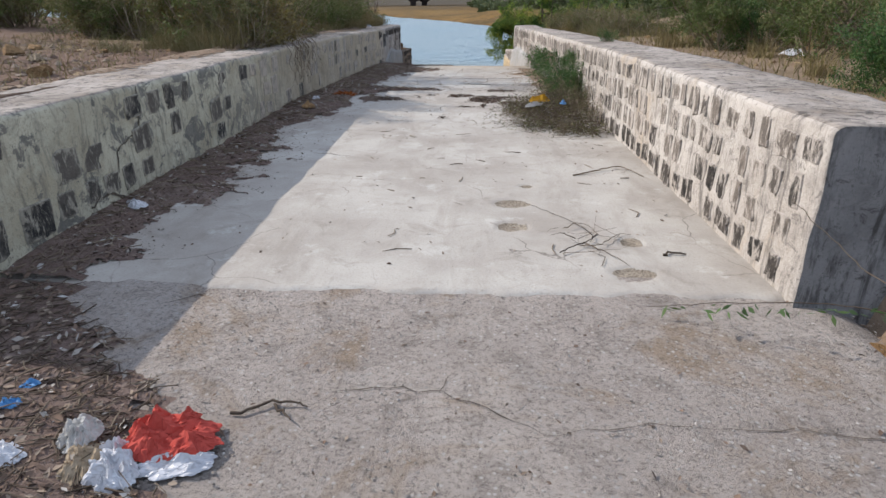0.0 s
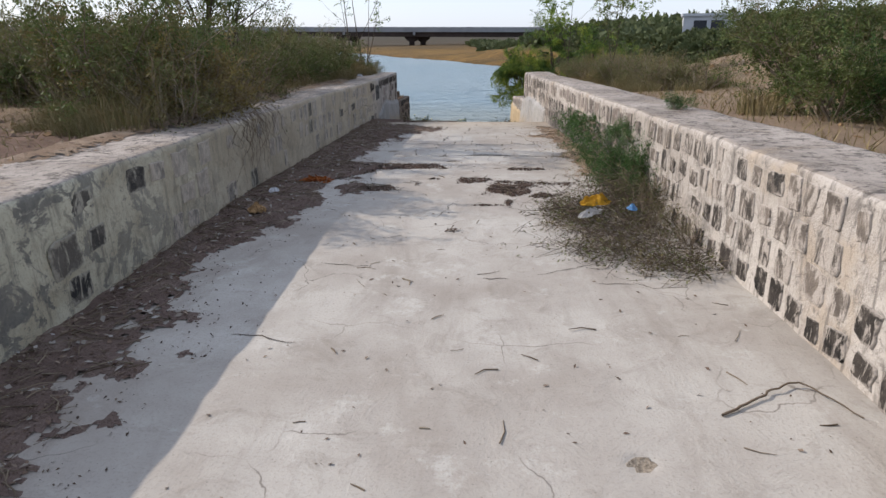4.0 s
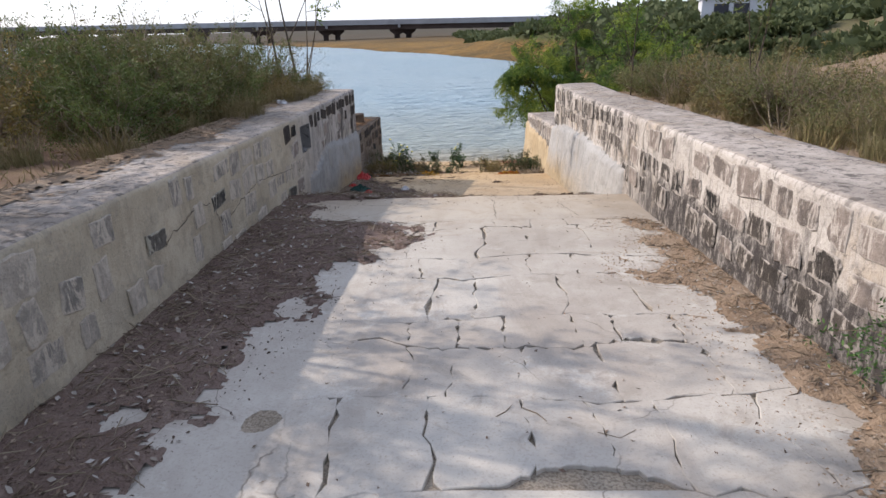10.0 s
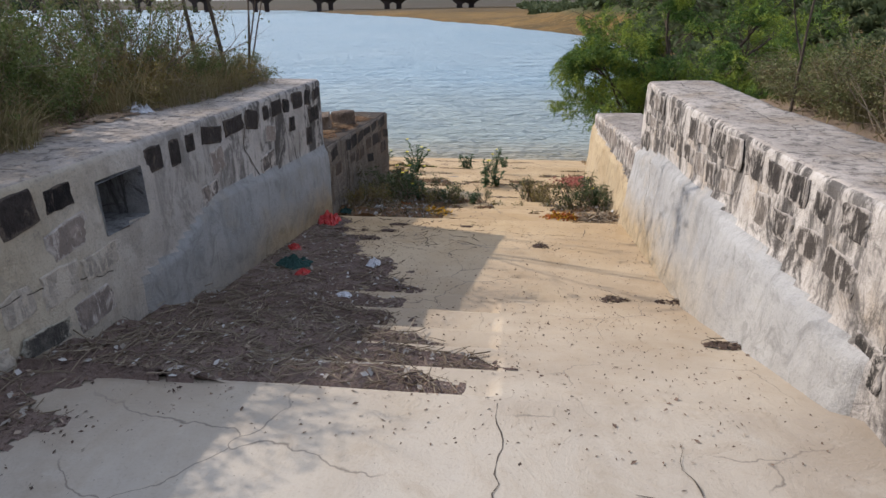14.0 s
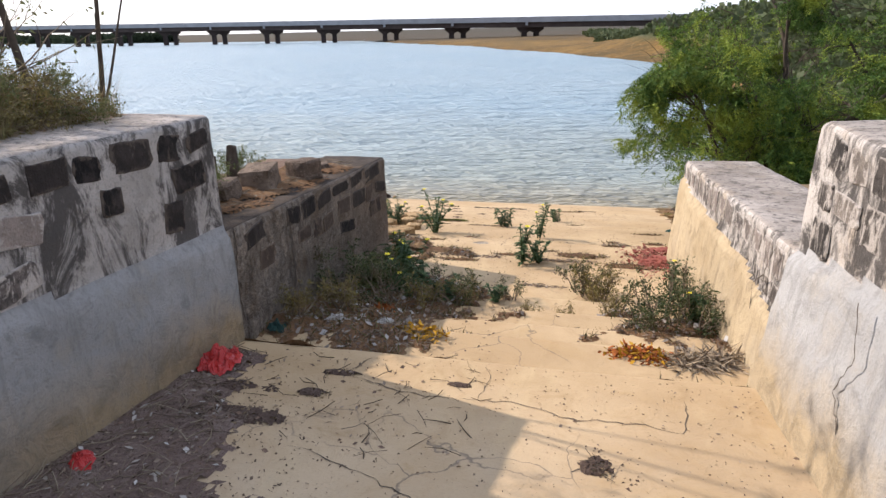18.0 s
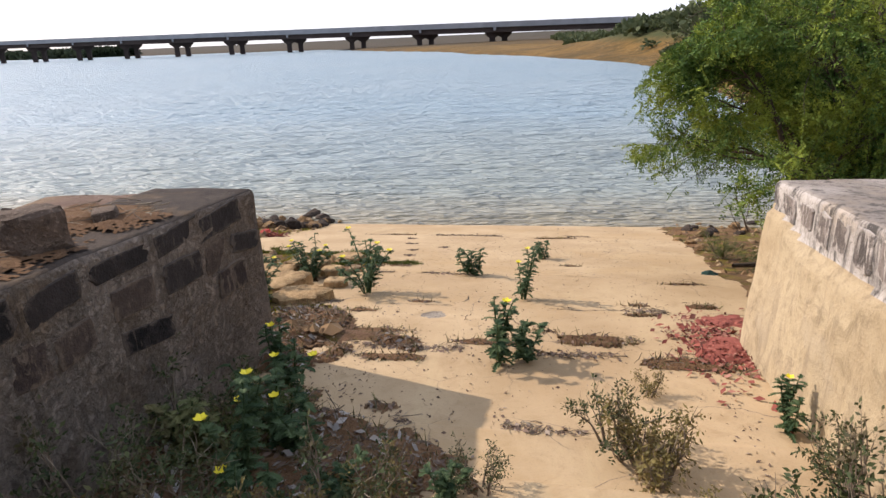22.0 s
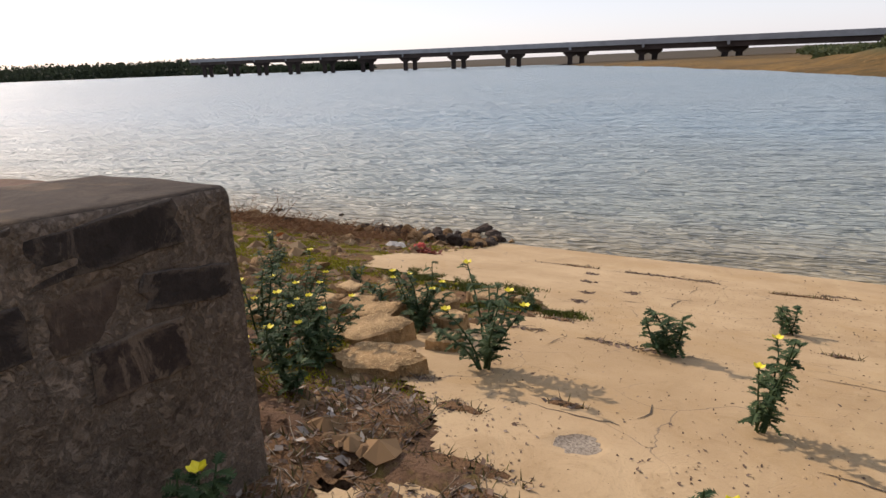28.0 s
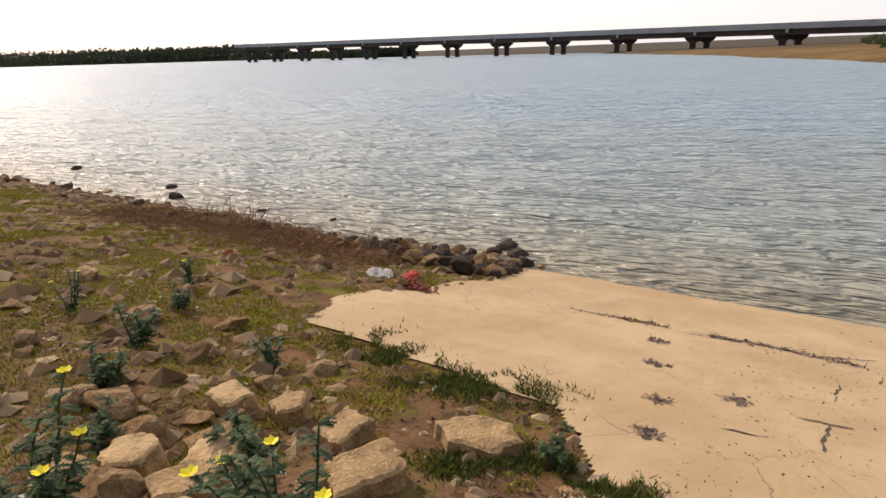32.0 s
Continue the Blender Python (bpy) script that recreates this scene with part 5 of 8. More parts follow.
# ---- drifts of soil and litter on the ramp ----
def drift_edge(y):
    return np.interp(y, (2.9, 5, 7.4, 9.1, 9.6, 10.2, 11.0, 11.4, 12.4, 13.4, 14.5, 15.5, 15.9, 16.4, 17.15, 17.2, 17.6, 18.2, 18.9, 20.1, 20.6, 21.4, 22.1),
                     (-2.0, -2.15, -2.0, -1.8, -1.35, -1.75, -1.1, -1.9, -2.1, -1.85, -1.45, -1.08, -1.2, -2.15, -2.3, -0.45, -0.25, -0.65, -1.1, -1.25, -1.75, -2.1, -2.3))


def blob(x, y, cx, cy, rx_, ry_, seed, rough=0.5):
    d = np.hypot((x - cx) / rx_, (y - cy) / ry_) + rough * (fnoise(x, y, 0.3, seed, 5) - 0.5) * 3
    return np.clip(1 - d, -1, 1)


def drift_left(x, y):
    t = 0.10 * (drift_edge(y) + 1.0 * (fnoise(x, y, 0.5, 91, 5) - 0.5) - x) + 0.06 * (fnoise(x, y, 0.16, 92) - 0.5)
    t = t - 0.07 * smooth(0.60, 0.72, fnoise(x, y, 0.45, 97)) * smooth(-2.45, -2.1, x) * (y < 17)
    t = np.minimum(t, 0.045 + 0.03 * fnoise(x, y, 0.4, 93))
    for e in STEP_Y:
        t = t - 0.07 * np.exp(-((y - e + 0.03) / 0.05) ** 2) * smooth(-1.9, -1.2, x + 0.7 * (fnoise(x, y, 0.4, 94) - 0.5))
    return t - 0.06 * smooth(21.9, 22.15, y)


def drift_red(x, y):
    a = blob(x, y, 1.4, 14.3, 0.5, 1.5, 95, 0.55)
    a = np.maximum(a, blob(x, y, 1.45, 11.9, 0.35, 2.2, 96, 0.5))
    return 0.06 * np.minimum(a, 0.5)


def drift_piles(x, y):
    a = -np.ones_like(x)
    for i, (cx, cy, ax, ay) in enumerate(((0.07, 9.5, .21, .26), (0.15, 10.02, .2, .11), (0.57, 9.93, .24, .13), (-0.27, 10.1, .16, .12), (0.45, 9.27, .16, .09), (-1.08, 11.1, .36, .22),
                                         (-1.33, 9.6, .18, .16), (-0.72, 10.2, .2, .03), (-0.9, 9.95, .04, .14), (0.1, 8.95, .05, .14), (-0.1, 8.85, .2, .03),
                                         (0.1, 21.05, .13, .16), (1.0, 19.5, .45, .07), (1.05, 18.3, .2, .07), (-1.65, 21.82, .13, .035), (-1.67, 21.5, .1, .05), (-2.15, 21.5, .2, .09), (-0.77, 21.81, .09, .03), (-1.9, 21.15, .17, .06), (0.4, 10.9, .3, .05), (-0.4, 8.0, .1, .04))):
        a = np.maximum(a, blob(x, y, cx, cy, ax, ay, 100 + i, 1.0))
    return 0.05 * np.minimum(a, 0.4) - 0.004


def drift_foot(x, y):
    """Trash and earth on the lower steps beside the low ledge."""
    a = blob(x, y, -2.3, 23.6, 1.25, 1.5, 121, 0.5)
    a = np.maximum(a, blob(x, y, -1.5, 24.6, 0.7, 0.5, 122, 0.6))
    a = np.maximum(a, blob(x, y, 0.75, 23.6, 0.6, 0.5, 123, 0.7))
    a = np.maximum(a, blob(x, y, -2.65, 26.3, 0.5, 0.7, 124, 0.7))
    a = np.maximum(a, blob(x, y, -1.7, 26.3, 0.3, 0.16, 125, 0.6))
    for i, e in enumerate(LOW_Y[:-1]):
        caught = 0.55 * np.exp(-((y - e - 0.06) / 0.075) ** 2) - 0.25 - 0.9 * (0.60 - fnoise(x, y * 0 + i * 9, 0.5, 126, 4)) - 0.25 * smooth(-1.0, -0.3, x) * smooth(0.8, 0.2, x)
        a = np.maximum(a, caught)
    return 0.12 * np.minimum(a, 0.5)


def drift_roadside(x, y):
    e = np.interp(y, (-4, 0, 1.3, 1.8, 2.4, 2.9), (-0.6, -0.6, -0.85, -1.25, -1.6, -2.1))
    return np.minimum(0.12 * (e + 0.5 * (fnoise(x, y, 0.4, 131) - 0.5) - x), 0.05) + 0.015 * (fnoise(x, y, 0.1, 132) - 0.5)


def surface(x, y):
    z = floor_z(x, y)
    z = np.where(y < 2.93, -0.012, z)
    extra = np.maximum.reduce([drift_left(x, y) * (y > 2.93) * (y < 22.2), drift_red(x, y), drift_piles(x, y), drift_foot(x, y), drift_roadside(x, y) * (y <= 2.93), np.zeros_like(x)])
    return z + np.maximum(extra, 0)


def build_drift(name, fn, x0, x1, y0, y1, mat, label, res=0.035, base=floor_z, ragged=0.5):
    xs, ys = np.arange(x0, x1, res), np.arange(y0, y1, res)
    X, Y = np.meshgrid(xs, ys, indexing="ij")
    T = fn(X, Y)
    Z = base(X, Y) + np.maximum(T, -0.03) + 0.003
    V = np.stack([X, Y, Z], -1).reshape(-1, 3)
    F = grid_faces(len(xs), len(ys))
    r = np.random.default_rng(len(F))
    ok = T.reshape(-1)[F].mean(1) > -0.002 + 0.016 * r.normal(size=len(F)) * ragged
    V, F = keep_faces(V, F, ok)
    return tagged(mesh_ob(name, V, F, mat), label, "soil", kind="stuff")


def coping_left(x, y):
    return np.minimum(0.12 * (-3.16 + 0.45 * (fnoise(x, y, 0.8, 171, 4) - 0.5) - x), 0.035) + 0.02 * (fnoise(x, y, 0.12, 172) - 0.5) - 0.02 * smooth(8.5, 6.5, y)


def coping_ledge(x, y):
    return np.minimum(0.12 * (-2.75 + 0.35 * (fnoise(x, y, 0.5, 175, 4) - 0.5) - x), 0.05) + 0.03 * (fnoise(x, y, 0.15, 176) - 0.5) - 0.08 * smooth(25.0, 25.6, y) - 0.03 * smooth(0.45, 0.6, fnoise(x, y, 0.3, 177, 4))


build_drift("coping_soil", coping_left, LX - 0.78, LX - 0.1, 3.0, 22.15, M_SOIL_RED, "soil and straw spilt over the wall's coping", 0.035, lambda x, y: left_top(y) + 0.008)
build_drift("coping_soil", coping_ledge, LX - 0.85, LX - 0.06, 22.25, 25.95, M_SOIL_FOOT, "brown soil and straw on the low ledge", 0.022, lambda x, y: left_ledge_top(y) + 0.008)
build_drift("soil_drift", drift_left, LX - 0.1, 0.2, 3.0, 22.3, M_SOIL, "dark drifted soil and leaf litter along the wall")
build_drift("soil_patch", drift_red, 0.1, 1.75, 9.8, 16.2, M_SOIL_RED, "reddish loose soil beside the wall", 0.025, ragged=0.35)
build_drift("litter_pile", drift_piles, -2.45, 1.6, 7.5, 22.1, M_ROT, "small heaps of rotted leaves on the ramp", 0.02, ragged=1.3)
build_drift("rubbish_soil", drift_foot, -3.7, 1.3, 22.2, 27.4, M_SOIL_FOOT, "earth and rubbish on the lower steps")


def drift_apron(x, y):
    """Dead weed and soil caught in hollows of the apron."""
    a = -np.ones_like(x)
    for i, (cx, cy, ax, ay) in enumerate(((-1.16, 26.36, .3, .06), (0.35, 27.59, .22, .07), (-0.44, 26.67, .16, .08), (0.03, 26.52, .3, .12), (-1.77, 26.0, .28, .08), (-1.96, 26.51, .3, .1),
                                         (-2.2, 27.05, .25, .08), (-0.17, 29.86, .12, .06), (0.38, 27.23, .12, .05), (-0.54, 33.2, .4, .07), (-2.5, 29.5, .25, .08), (0.9, 28.6, .25, .06),
                                         (-1.75, 27.45, .12, .05), (1.1, 27.6, .2, .1), (0.6, 26.1, .3, .1), (-3.6, 33.48, .35, .05))):
        a = np.maximum(a, blob(x, y, cx, cy, ax, ay, 190 + i, 1.0))
    return 0.05 * np.minimum(a, 0.4) - 0.009


build_drift("apron_soil", drift_apron, -4.2, 1.5, 25.5, 33.8, M_SOIL_FOOT, "dark soil and dead weed caught on the apron", 0.03)
build_drift("roadside_soil", drift_roadside, -3.9, 0.2, -3.0, 2.98, M_SOIL, "dark soil full of litter beside the asphalt", 0.05, lambda x, y: 0 * x - 0.012)


# ---- scattered bits ----
def scatter_bits(name, n, spot, mat, size, seed, label, flat=1.0, lift=0.006, where=surface):
    """Small leaves and chips lying about; spot(rng, n) gives their places."""
    rng = np.random.default_rng(seed)
    x, y = spot(rng, n)
    z = where(x, y) + lift
    a = rng.uniform(0, 2 * np.pi, len(x))
    d = np.stack([np.cos(a), np.sin(a), rng.normal(size=len(x)) * 0.25 * flat], 1)
    side = np.stack([-np.sin(a), np.cos(a), rng.normal(size=len(x)) * 0.35 * flat], 1)
    ln = size * rng.uniform(0.4, 1.3, (len(x), 1))
    wd = ln * rng.uniform(0.25, 0.6, (len(x), 1))
    c = np.stack([x, y, z], 1)
    v = np.stack([c - d * ln / 2, c + side * wd / 2 + [0, 0, 0.004], c + d * ln / 2, c - side * wd / 2], 1).reshape(-1, 3)
    return tagged(mesh_ob(name, v, np.arange(4 * len(x)).reshape(-1, 4), mat, flat=True), label, "litter", kind="stuff")


def scatter_twigs(name, n, spot, mat, size, seed, label, lift=0.008, where=surface, thick=0.0025, up=0.12):
    rng = np.random.default_rng(seed)
    x, y = spot(rng, n)
    h = Heap()
    zs = where(x, y)
    for i in range(len(x)):
        a, ln = rng.uniform(0, 2 * np.pi), size * rng.uniform(0.3, 1.4)
        d = np.array([np.cos(a), np.sin(a), rng.normal() * up])
        k = np.array([-np.sin(a), np.cos(a), 0]) * rng.normal() * 0.12
        c = np.array([x[i], y[i], zs[i] + lift + abs(d[2]) * ln / 2])
        r = thick * rng.uniform(0.6, 1.8)
        h.add(*tube([c - d * ln / 2, c + k * ln, c + d * ln / 2], [r, r * 0.9, r * 0.5], 3))
    return tagged(h.ob(name, mat), label, "twigs", kind="stuff")


def in_drift(fn, x0, x1, y0, y1, least=0.0):
    def spot(rng, n):
        x, y = rng.uniform(x0, x1, n * 14), rng.uniform(y0, y1, n * 14)
        k = fn(x, y) > least
        return x[k][:n], y[k][:n]
    return spot


def over(x0, x1, y0, y1):
    return lambda rng, n: (rng.uniform(x0, x1, n), rng.uniform(y0, y1, n))


left_spot = in_drift(drift_left, LX, 0.1, 3.0, 22.1, 0.004)
scatter_bits("leaf_litter", 10000, left_spot, M_LITTER, 0.03, 1, "dead leaves along the wall")
scatter_bits("pale_chips", 1500, left_spot, M_PALE_LITTER, 0.048, 2, "pale chips of plaster and paper in the litter", lift=0.012)
scatter_twigs("twig_litter", 3000, left_spot, M_TWIG, 0.16, 3, "dry twigs and straw along the wall")
road_spot = in_drift(drift_roadside, -3.5, -0.2, 0.9, 2.95, 0.0)
scatter_bits("roadside_leaves", 4500, road_spot, M_LITTER, 0.045, 4, "dead leaves beside the asphalt")
scatter_bits("roadside_chips", 420, road_spot, M_PALE_LITTER, 0.045, 5, "pale shells and chips beside the asphalt", lift=0.014)
scatter_twigs("roadside_twigs", 1600, road_spot, M_TWIG_DARK, 0.13, 6, "dry twigs beside the asphalt")
scatter_bits("asphalt_grit", 900, over(-1.6, 1.9, 1.0, 2.95), M_PALE_LITTER, 0.014, 7, "pale grit on the asphalt", lift=0.003)
scatter_bits("asphalt_leaves", 200, over(-1.6, 1.9, 1.0, 2.95), M_LITTER, 0.03, 8, "dead leaf bits on the asphalt", lift=0.004)
scatter_bits("floor_bits", 620, over(-1.6, 1.4, 3.1, 22.0), M_LITTER, 0.03, 9, "dead leaf bits on the ramp", lift=0.004)
scatter_bits("foot_grime", 3200, over(-2.1, 1.15, 16.8, 22.3), M_LITTER, 0.016, 41, "fine dirt and leaf crumbs on the lower ramp", lift=0.004)
scatter_bits("apron_grime", 2600, over(-2.6, 1.3, 25.2, 33.5), M_LITTER, 0.016, 42, "fine dirt and leaf crumbs on the apron", lift=0.004)
scatter_twigs("floor_twigs", 70, over(-1.4, 1.4, 3.4, 13.0), M_TWIG, 0.13, 10, "loose twigs on the ramp", 0.004, thick=0.003, up=0.03)
pile_spot = in_drift(drift_piles, -1.8, 1.5, 7.5, 21.5, 0.004)
scatter_bits("pile_leaves", 1300, pile_spot, M_ROT_LITTER, 0.028, 11, "rotted leaves in small heaps")
scatter_twigs("pile_twigs", 700, pile_spot, M_TWIG_DARK, 0.13, 12, "twigs in small heaps")
scatter_twigs("coping_straw", 420, in_drift(coping_left, LX - 0.75, LX - 0.1, 8.0, 22.1, 0.0), M_TWIG, 0.14, 31, "dry straw on the coping", 0.02, lambda x, y: left_top(y) + 0.02)
scatter_twigs("ledge_straw", 260, in_drift(coping_ledge, LX - 0.8, LX - 0.1, 22.3, 25.6, 0.0), M_TWIG, 0.14, 32, "dry straw on the low ledge", 0.02, lambda x, y: left_ledge_top(y) + 0.03)
edge_spot = in_drift(drift_left, LX, 0.3, 3.0, 22.1, -0.03)
scatter_bits("soil_crumbs", 5000, edge_spot, M_ROT_LITTER, 0.02, 33, "crumbs of soil and leaf at the drift's edge", lift=0.005)
red_spot = in_drift(drift_red, 0.2, 1.5, 10, 16.1, 0.002)
scatter_bits("red_soil_leaves", 700, red_spot, M_PALE_LITTER, 0.03, 13, "dry bits in the reddish soil")
scatter_bits("red_soil_crumbs", 3500, in_drift(drift_red, 0.1, 1.6, 9.9, 16.2, -0.028), M_RED_CRUMB, 0.022, 40, "crumbs of reddish soil", lift=0.004)
scatter_twigs("red_soil_straw", 420, red_spot, M_TWIG, 0.11, 14, "dry straw in the reddish soil")
foot_spot = in_drift(drift_foot, -3.6, 1.25, 22.25, 27.3, 0.004)
scatter_bits("rubbish_leaves", 4200, foot_spot, M_LITTER, 0.055, 15, "dead leaves and scraps on the lower steps")
scatter_bits("rubbish_paper", 750, foot_spot, M_PALE_LITTER, 0.07, 16, "pale paper scraps on the lower steps", flat=1.8, lift=0.02)
scatter_twigs("rubbish_twigs", 1300, foot_spot, M_TWIG, 0.15, 17, "dry stalks on the lower steps", up=0.3)
scatter_bits("apron_bits", 380, over(-2.4, 1.4, 25.2, 35.0), M_LITTER, 0.03, 18, "dead bits on the apron", lift=0.004)
scatter_bits("cloth_shreds", 650, lambda rng, n: (0.85 + rng.normal(size=n) * 0.2 * (1 - 0.2), 26.5 + rng.normal(size=n) * 0.35), M_RED_LITTER, 0.065, 34, "shreds of faded red cloth at the wall's foot", flat=1.5, lift=0.02)
apron_spot = in_drift(drift_apron, -4.2, 1.5, 25.5, 33.8, -0.012)
scatter_bits("apron_weed", 1500, apron_spot, M_LITTER, 0.045, 38, "dead weed lying on the apron", lift=0.01)
scatter_twigs("apron_twigs", 300, apron_spot, M_TWIG_DARK, 0.11, 39, "dead stalks lying on the apron", 0.01, up=0.25)
scatter_bits("foot_crumbs", 2500, in_drift(drift_foot, -3.6, 1.25, 22.25, 27.3, -0.03), M_LITTER, 0.03, 35, "crumbs of soil round the rubbish", lift=0.005)
scatter_bits("pile_crumbs", 1500, in_drift(drift_piles, -1.8, 1.5, 7.5, 21.5, -0.02), M_ROT_LITTER, 0.024, 36, "crumbs round the leaf heaps", lift=0.004)
step_spot = in_drift(lambda x, y: drift_left(x, y), -2.5, -0.2, 17.2, 19.0, 0.0)
scatter_twigs("step_straw", 900, step_spot, M_TWIG, 0.17, 19, "brown straw heaped on the steps", 0.015)


def apron_lines(rng, n):
    """Dead stuff caught along the apron's joints."""
    ys = np.array([25.05, 26.2, 27.35, 28.9, 33.5])
    k = rng.integers(0, len(ys), n * 3)
    x = rng.uniform(-2.8, 1.5, n * 3)
    gate = vnoise(x, ys[k] * 7.3, 0.45, 140) > 0.62
    y = ys[k] + rng.normal(size=n * 3) * 0.035 + 0.03 * np.sin(x * 5)
    return x[gate][:n], y[gate][:n]


scatter_bits("joint_clumps", 260, lambda rng, n: (np.interp(k := rng.integers(0, 6, n), range(6), (-3.6, -3.15, -2.97, -2.75, -2.63, -2.3)) + rng.normal(size=n) * np.where(k == 0, 0.28, 0.05), np.interp(k, range(6), (33.48, 32.85, 32.1, 31.25, 30.62, 31.67)) + rng.normal(size=n) * 0.04), M_LITTER, 0.06, 37, "dead weed clumps on the apron")
scatter_bits("joint_litter", 1100, apron_lines, M_LITTER, 0.05, 20, "dead weed caught in the apron's joints", lift=0.006)
scatter_twigs("joint_twigs", 420, apron_lines, M_TWIG, 0.1, 21, "twigs caught in the apron's joints")


# ---- cracks ----
def crack(h, x0, y0, x1, y1, width, seed, where=None):
    rng = np.random.default_rng(seed)
    n = max(4, int(math.hypot(x1 - x0, y1 - y0) / 0.05))
    t = np.linspace(0, 1, n)
    off = np.cumsum(rng.normal(size=n)) * 0.014
    off -= t * off[-1]
    dx, dy = x1 - x0, y1 - y0
    ln = math.hypot(dx, dy)
    px, py = x0 + dx * t - dy / ln * off, y0 + dy * t + dx / ln * off
    w = width * (0.35 + 1.1 * rng.uniform(0, 1, n)) * np.sin(np.pi * np.clip(t, 0.04, 0.96)) ** 0.4
    nx, ny = -dy / ln, dx / ln
    a, b = (px + nx * w / 2, py + ny * w / 2), (px - nx * w / 2, py - ny * w / 2)
    za, zb = (where or surface)(*a) + 0.005, (where or surface)(*b) + 0.005
    v = np.stack([np.stack([a[0], a[1], za], 1), np.stack([b[0], b[1], zb], 1)], 1).reshape(-1, 3)
    h.add(v, [(2 * i, 2 * i + 2, 2 * i + 3, 2 * i + 1) for i in range(n - 1)])


h = Heap()
for i, c in enumerate(((-0.23, 17.15, -0.2, 16.2), (0.5, 16.95, 0.62, 16.2), (0.3, 16.6, 0.62, 16.6), (-0.75, 21.65, 0.55, 21.5), (-0.68, 22.15, -0.64, 21.65),
                       (-1.55, 20.9, -0.6, 20.5), (-1.5, 22.1, -1.6, 21.8), (0.55, 21.5, 0.6, 21.9), (-1.6, 21.85, -0.75, 21.6), (-0.2, 20.9, 0.15, 21.1),
                       (0.2, 7.0, 0.9, 7.3), (-0.6, 10.3, 0.1, 10.45), (-0.9, 11.2, 0.8, 11.35), (-0.6, 8.4, -0.4, 9.0))):
    crack(h, *c, 0.0065, 200 + i)
for i in range(14):
    r = np.random.default_rng(400 + i)
    x, y = r.uniform(-1.8, 0.9), r.uniform(5.5, 12.0)
    crack(h, x, y, x + r.uniform(0.12, 0.4), y + r.normal() * 0.06, 0.008, 430 + i)
h.ob("crack", M_CRACK, FLOOR)
h = Heap()
for i, y in enumerate((27.35, 28.9, 33.5)):
    for k in range(3):
        r = np.random.default_rng(500 + 10 * i + k)
        x = r.uniform(-4.5 if y > 31 else -2.4, 1.0)
        crack(h, x, y, x + r.uniform(0.3, 0.9), y + r.normal() * 0.03, 0.012, 600 + 10 * i + k)
for i in range(10):
    r = np.random.default_rng(700 + i)
    x, y = r.uniform(-3.4, 1.0), r.uniform(27, 33)
    crack(h, x, y, x + r.normal() * 0.08, y + r.uniform(0.2, 0.6), 0.01, 720 + i)
for i, c in enumerate(((-3.95, 33.51, -3.24, 33.46), (-3.08, 33.39, -2.08, 33.53), (-1.93, 33.48, -1.4, 33.78), (-2.44, 31.66, -2.2, 31.68), (-2.3, 31.09, -2.04, 31.1),
                       (-1.92, 31.61, -1.59, 31.66), (-1.73, 31.6, -1.75, 31.1), (-3.19, 32.93, -3.12, 32.75), (-3.0, 32.2, -2.95, 32.0), (-2.8, 31.4, -2.73, 31.12), (-2.66, 30.75, -2.61, 30.54))):
    crack(h, *c, 0.02, 751 + i)
h.ob("apron_crack", M_CRACK, FLOOR)
h = Heap()
for i, c in enumerate(((-0.55, 2.05, -0.1, 2.08), (-0.1, 2.08, 0.26, 1.84), (0.26, 1.84, 0.72, 1.92), (0.72, 1.92, 1.35, 1.9), (1.55, 2.15, 1.6, 1.8), (1.3, 1.9, 1.75, 1.85),
                       (-0.1, 2.08, -0.08, 2.2), (-1.6, 2.75, -1.4, 2.98))):
    crack(h, *c, 0.005, 800 + i, lambda x, y: -0.012 + 0.02 * (fnoise(x, y, 0.9, 51) - 0.5) + 0.007 * (fnoise(x, y, 0.16, 52) - 0.5))
h.ob("crack", M_CRACK, ROAD)


for wall, top, fx, sd in ((WALL_L, left_top, lambda y: LX - 0.06, 1), (WALL_R, right_top, lambda y: rx(y) + 0.06, 2)):
    h = Heap()
    r = np.random.default_rng(840 + sd)
    y = 3.4
    while y < 21.5:
        x0 = float(fx(y))
        x1 = x0 + (-0.6 if sd == 1 else 0.6) * r.uniform(0.5, 1.0)
        crack(h, x0, y, x1, y + r.normal() * 0.2, 0.014, 850 + int(y * 10), lambda x, yy: top(yy) + 0.016)
        if r.uniform() < 0.6:
            xm = (x0 + x1) / 2
            crack(h, xm, y, xm + r.normal() * 0.06, y + r.uniform(0.5, 1.3), 0.010, 950 + int(y * 10), lambda x, yy: top(yy) + 0.016)
        y += r.uniform(0.8, 2.2)
    h.ob("coping_crack", M_CRACK, wall)


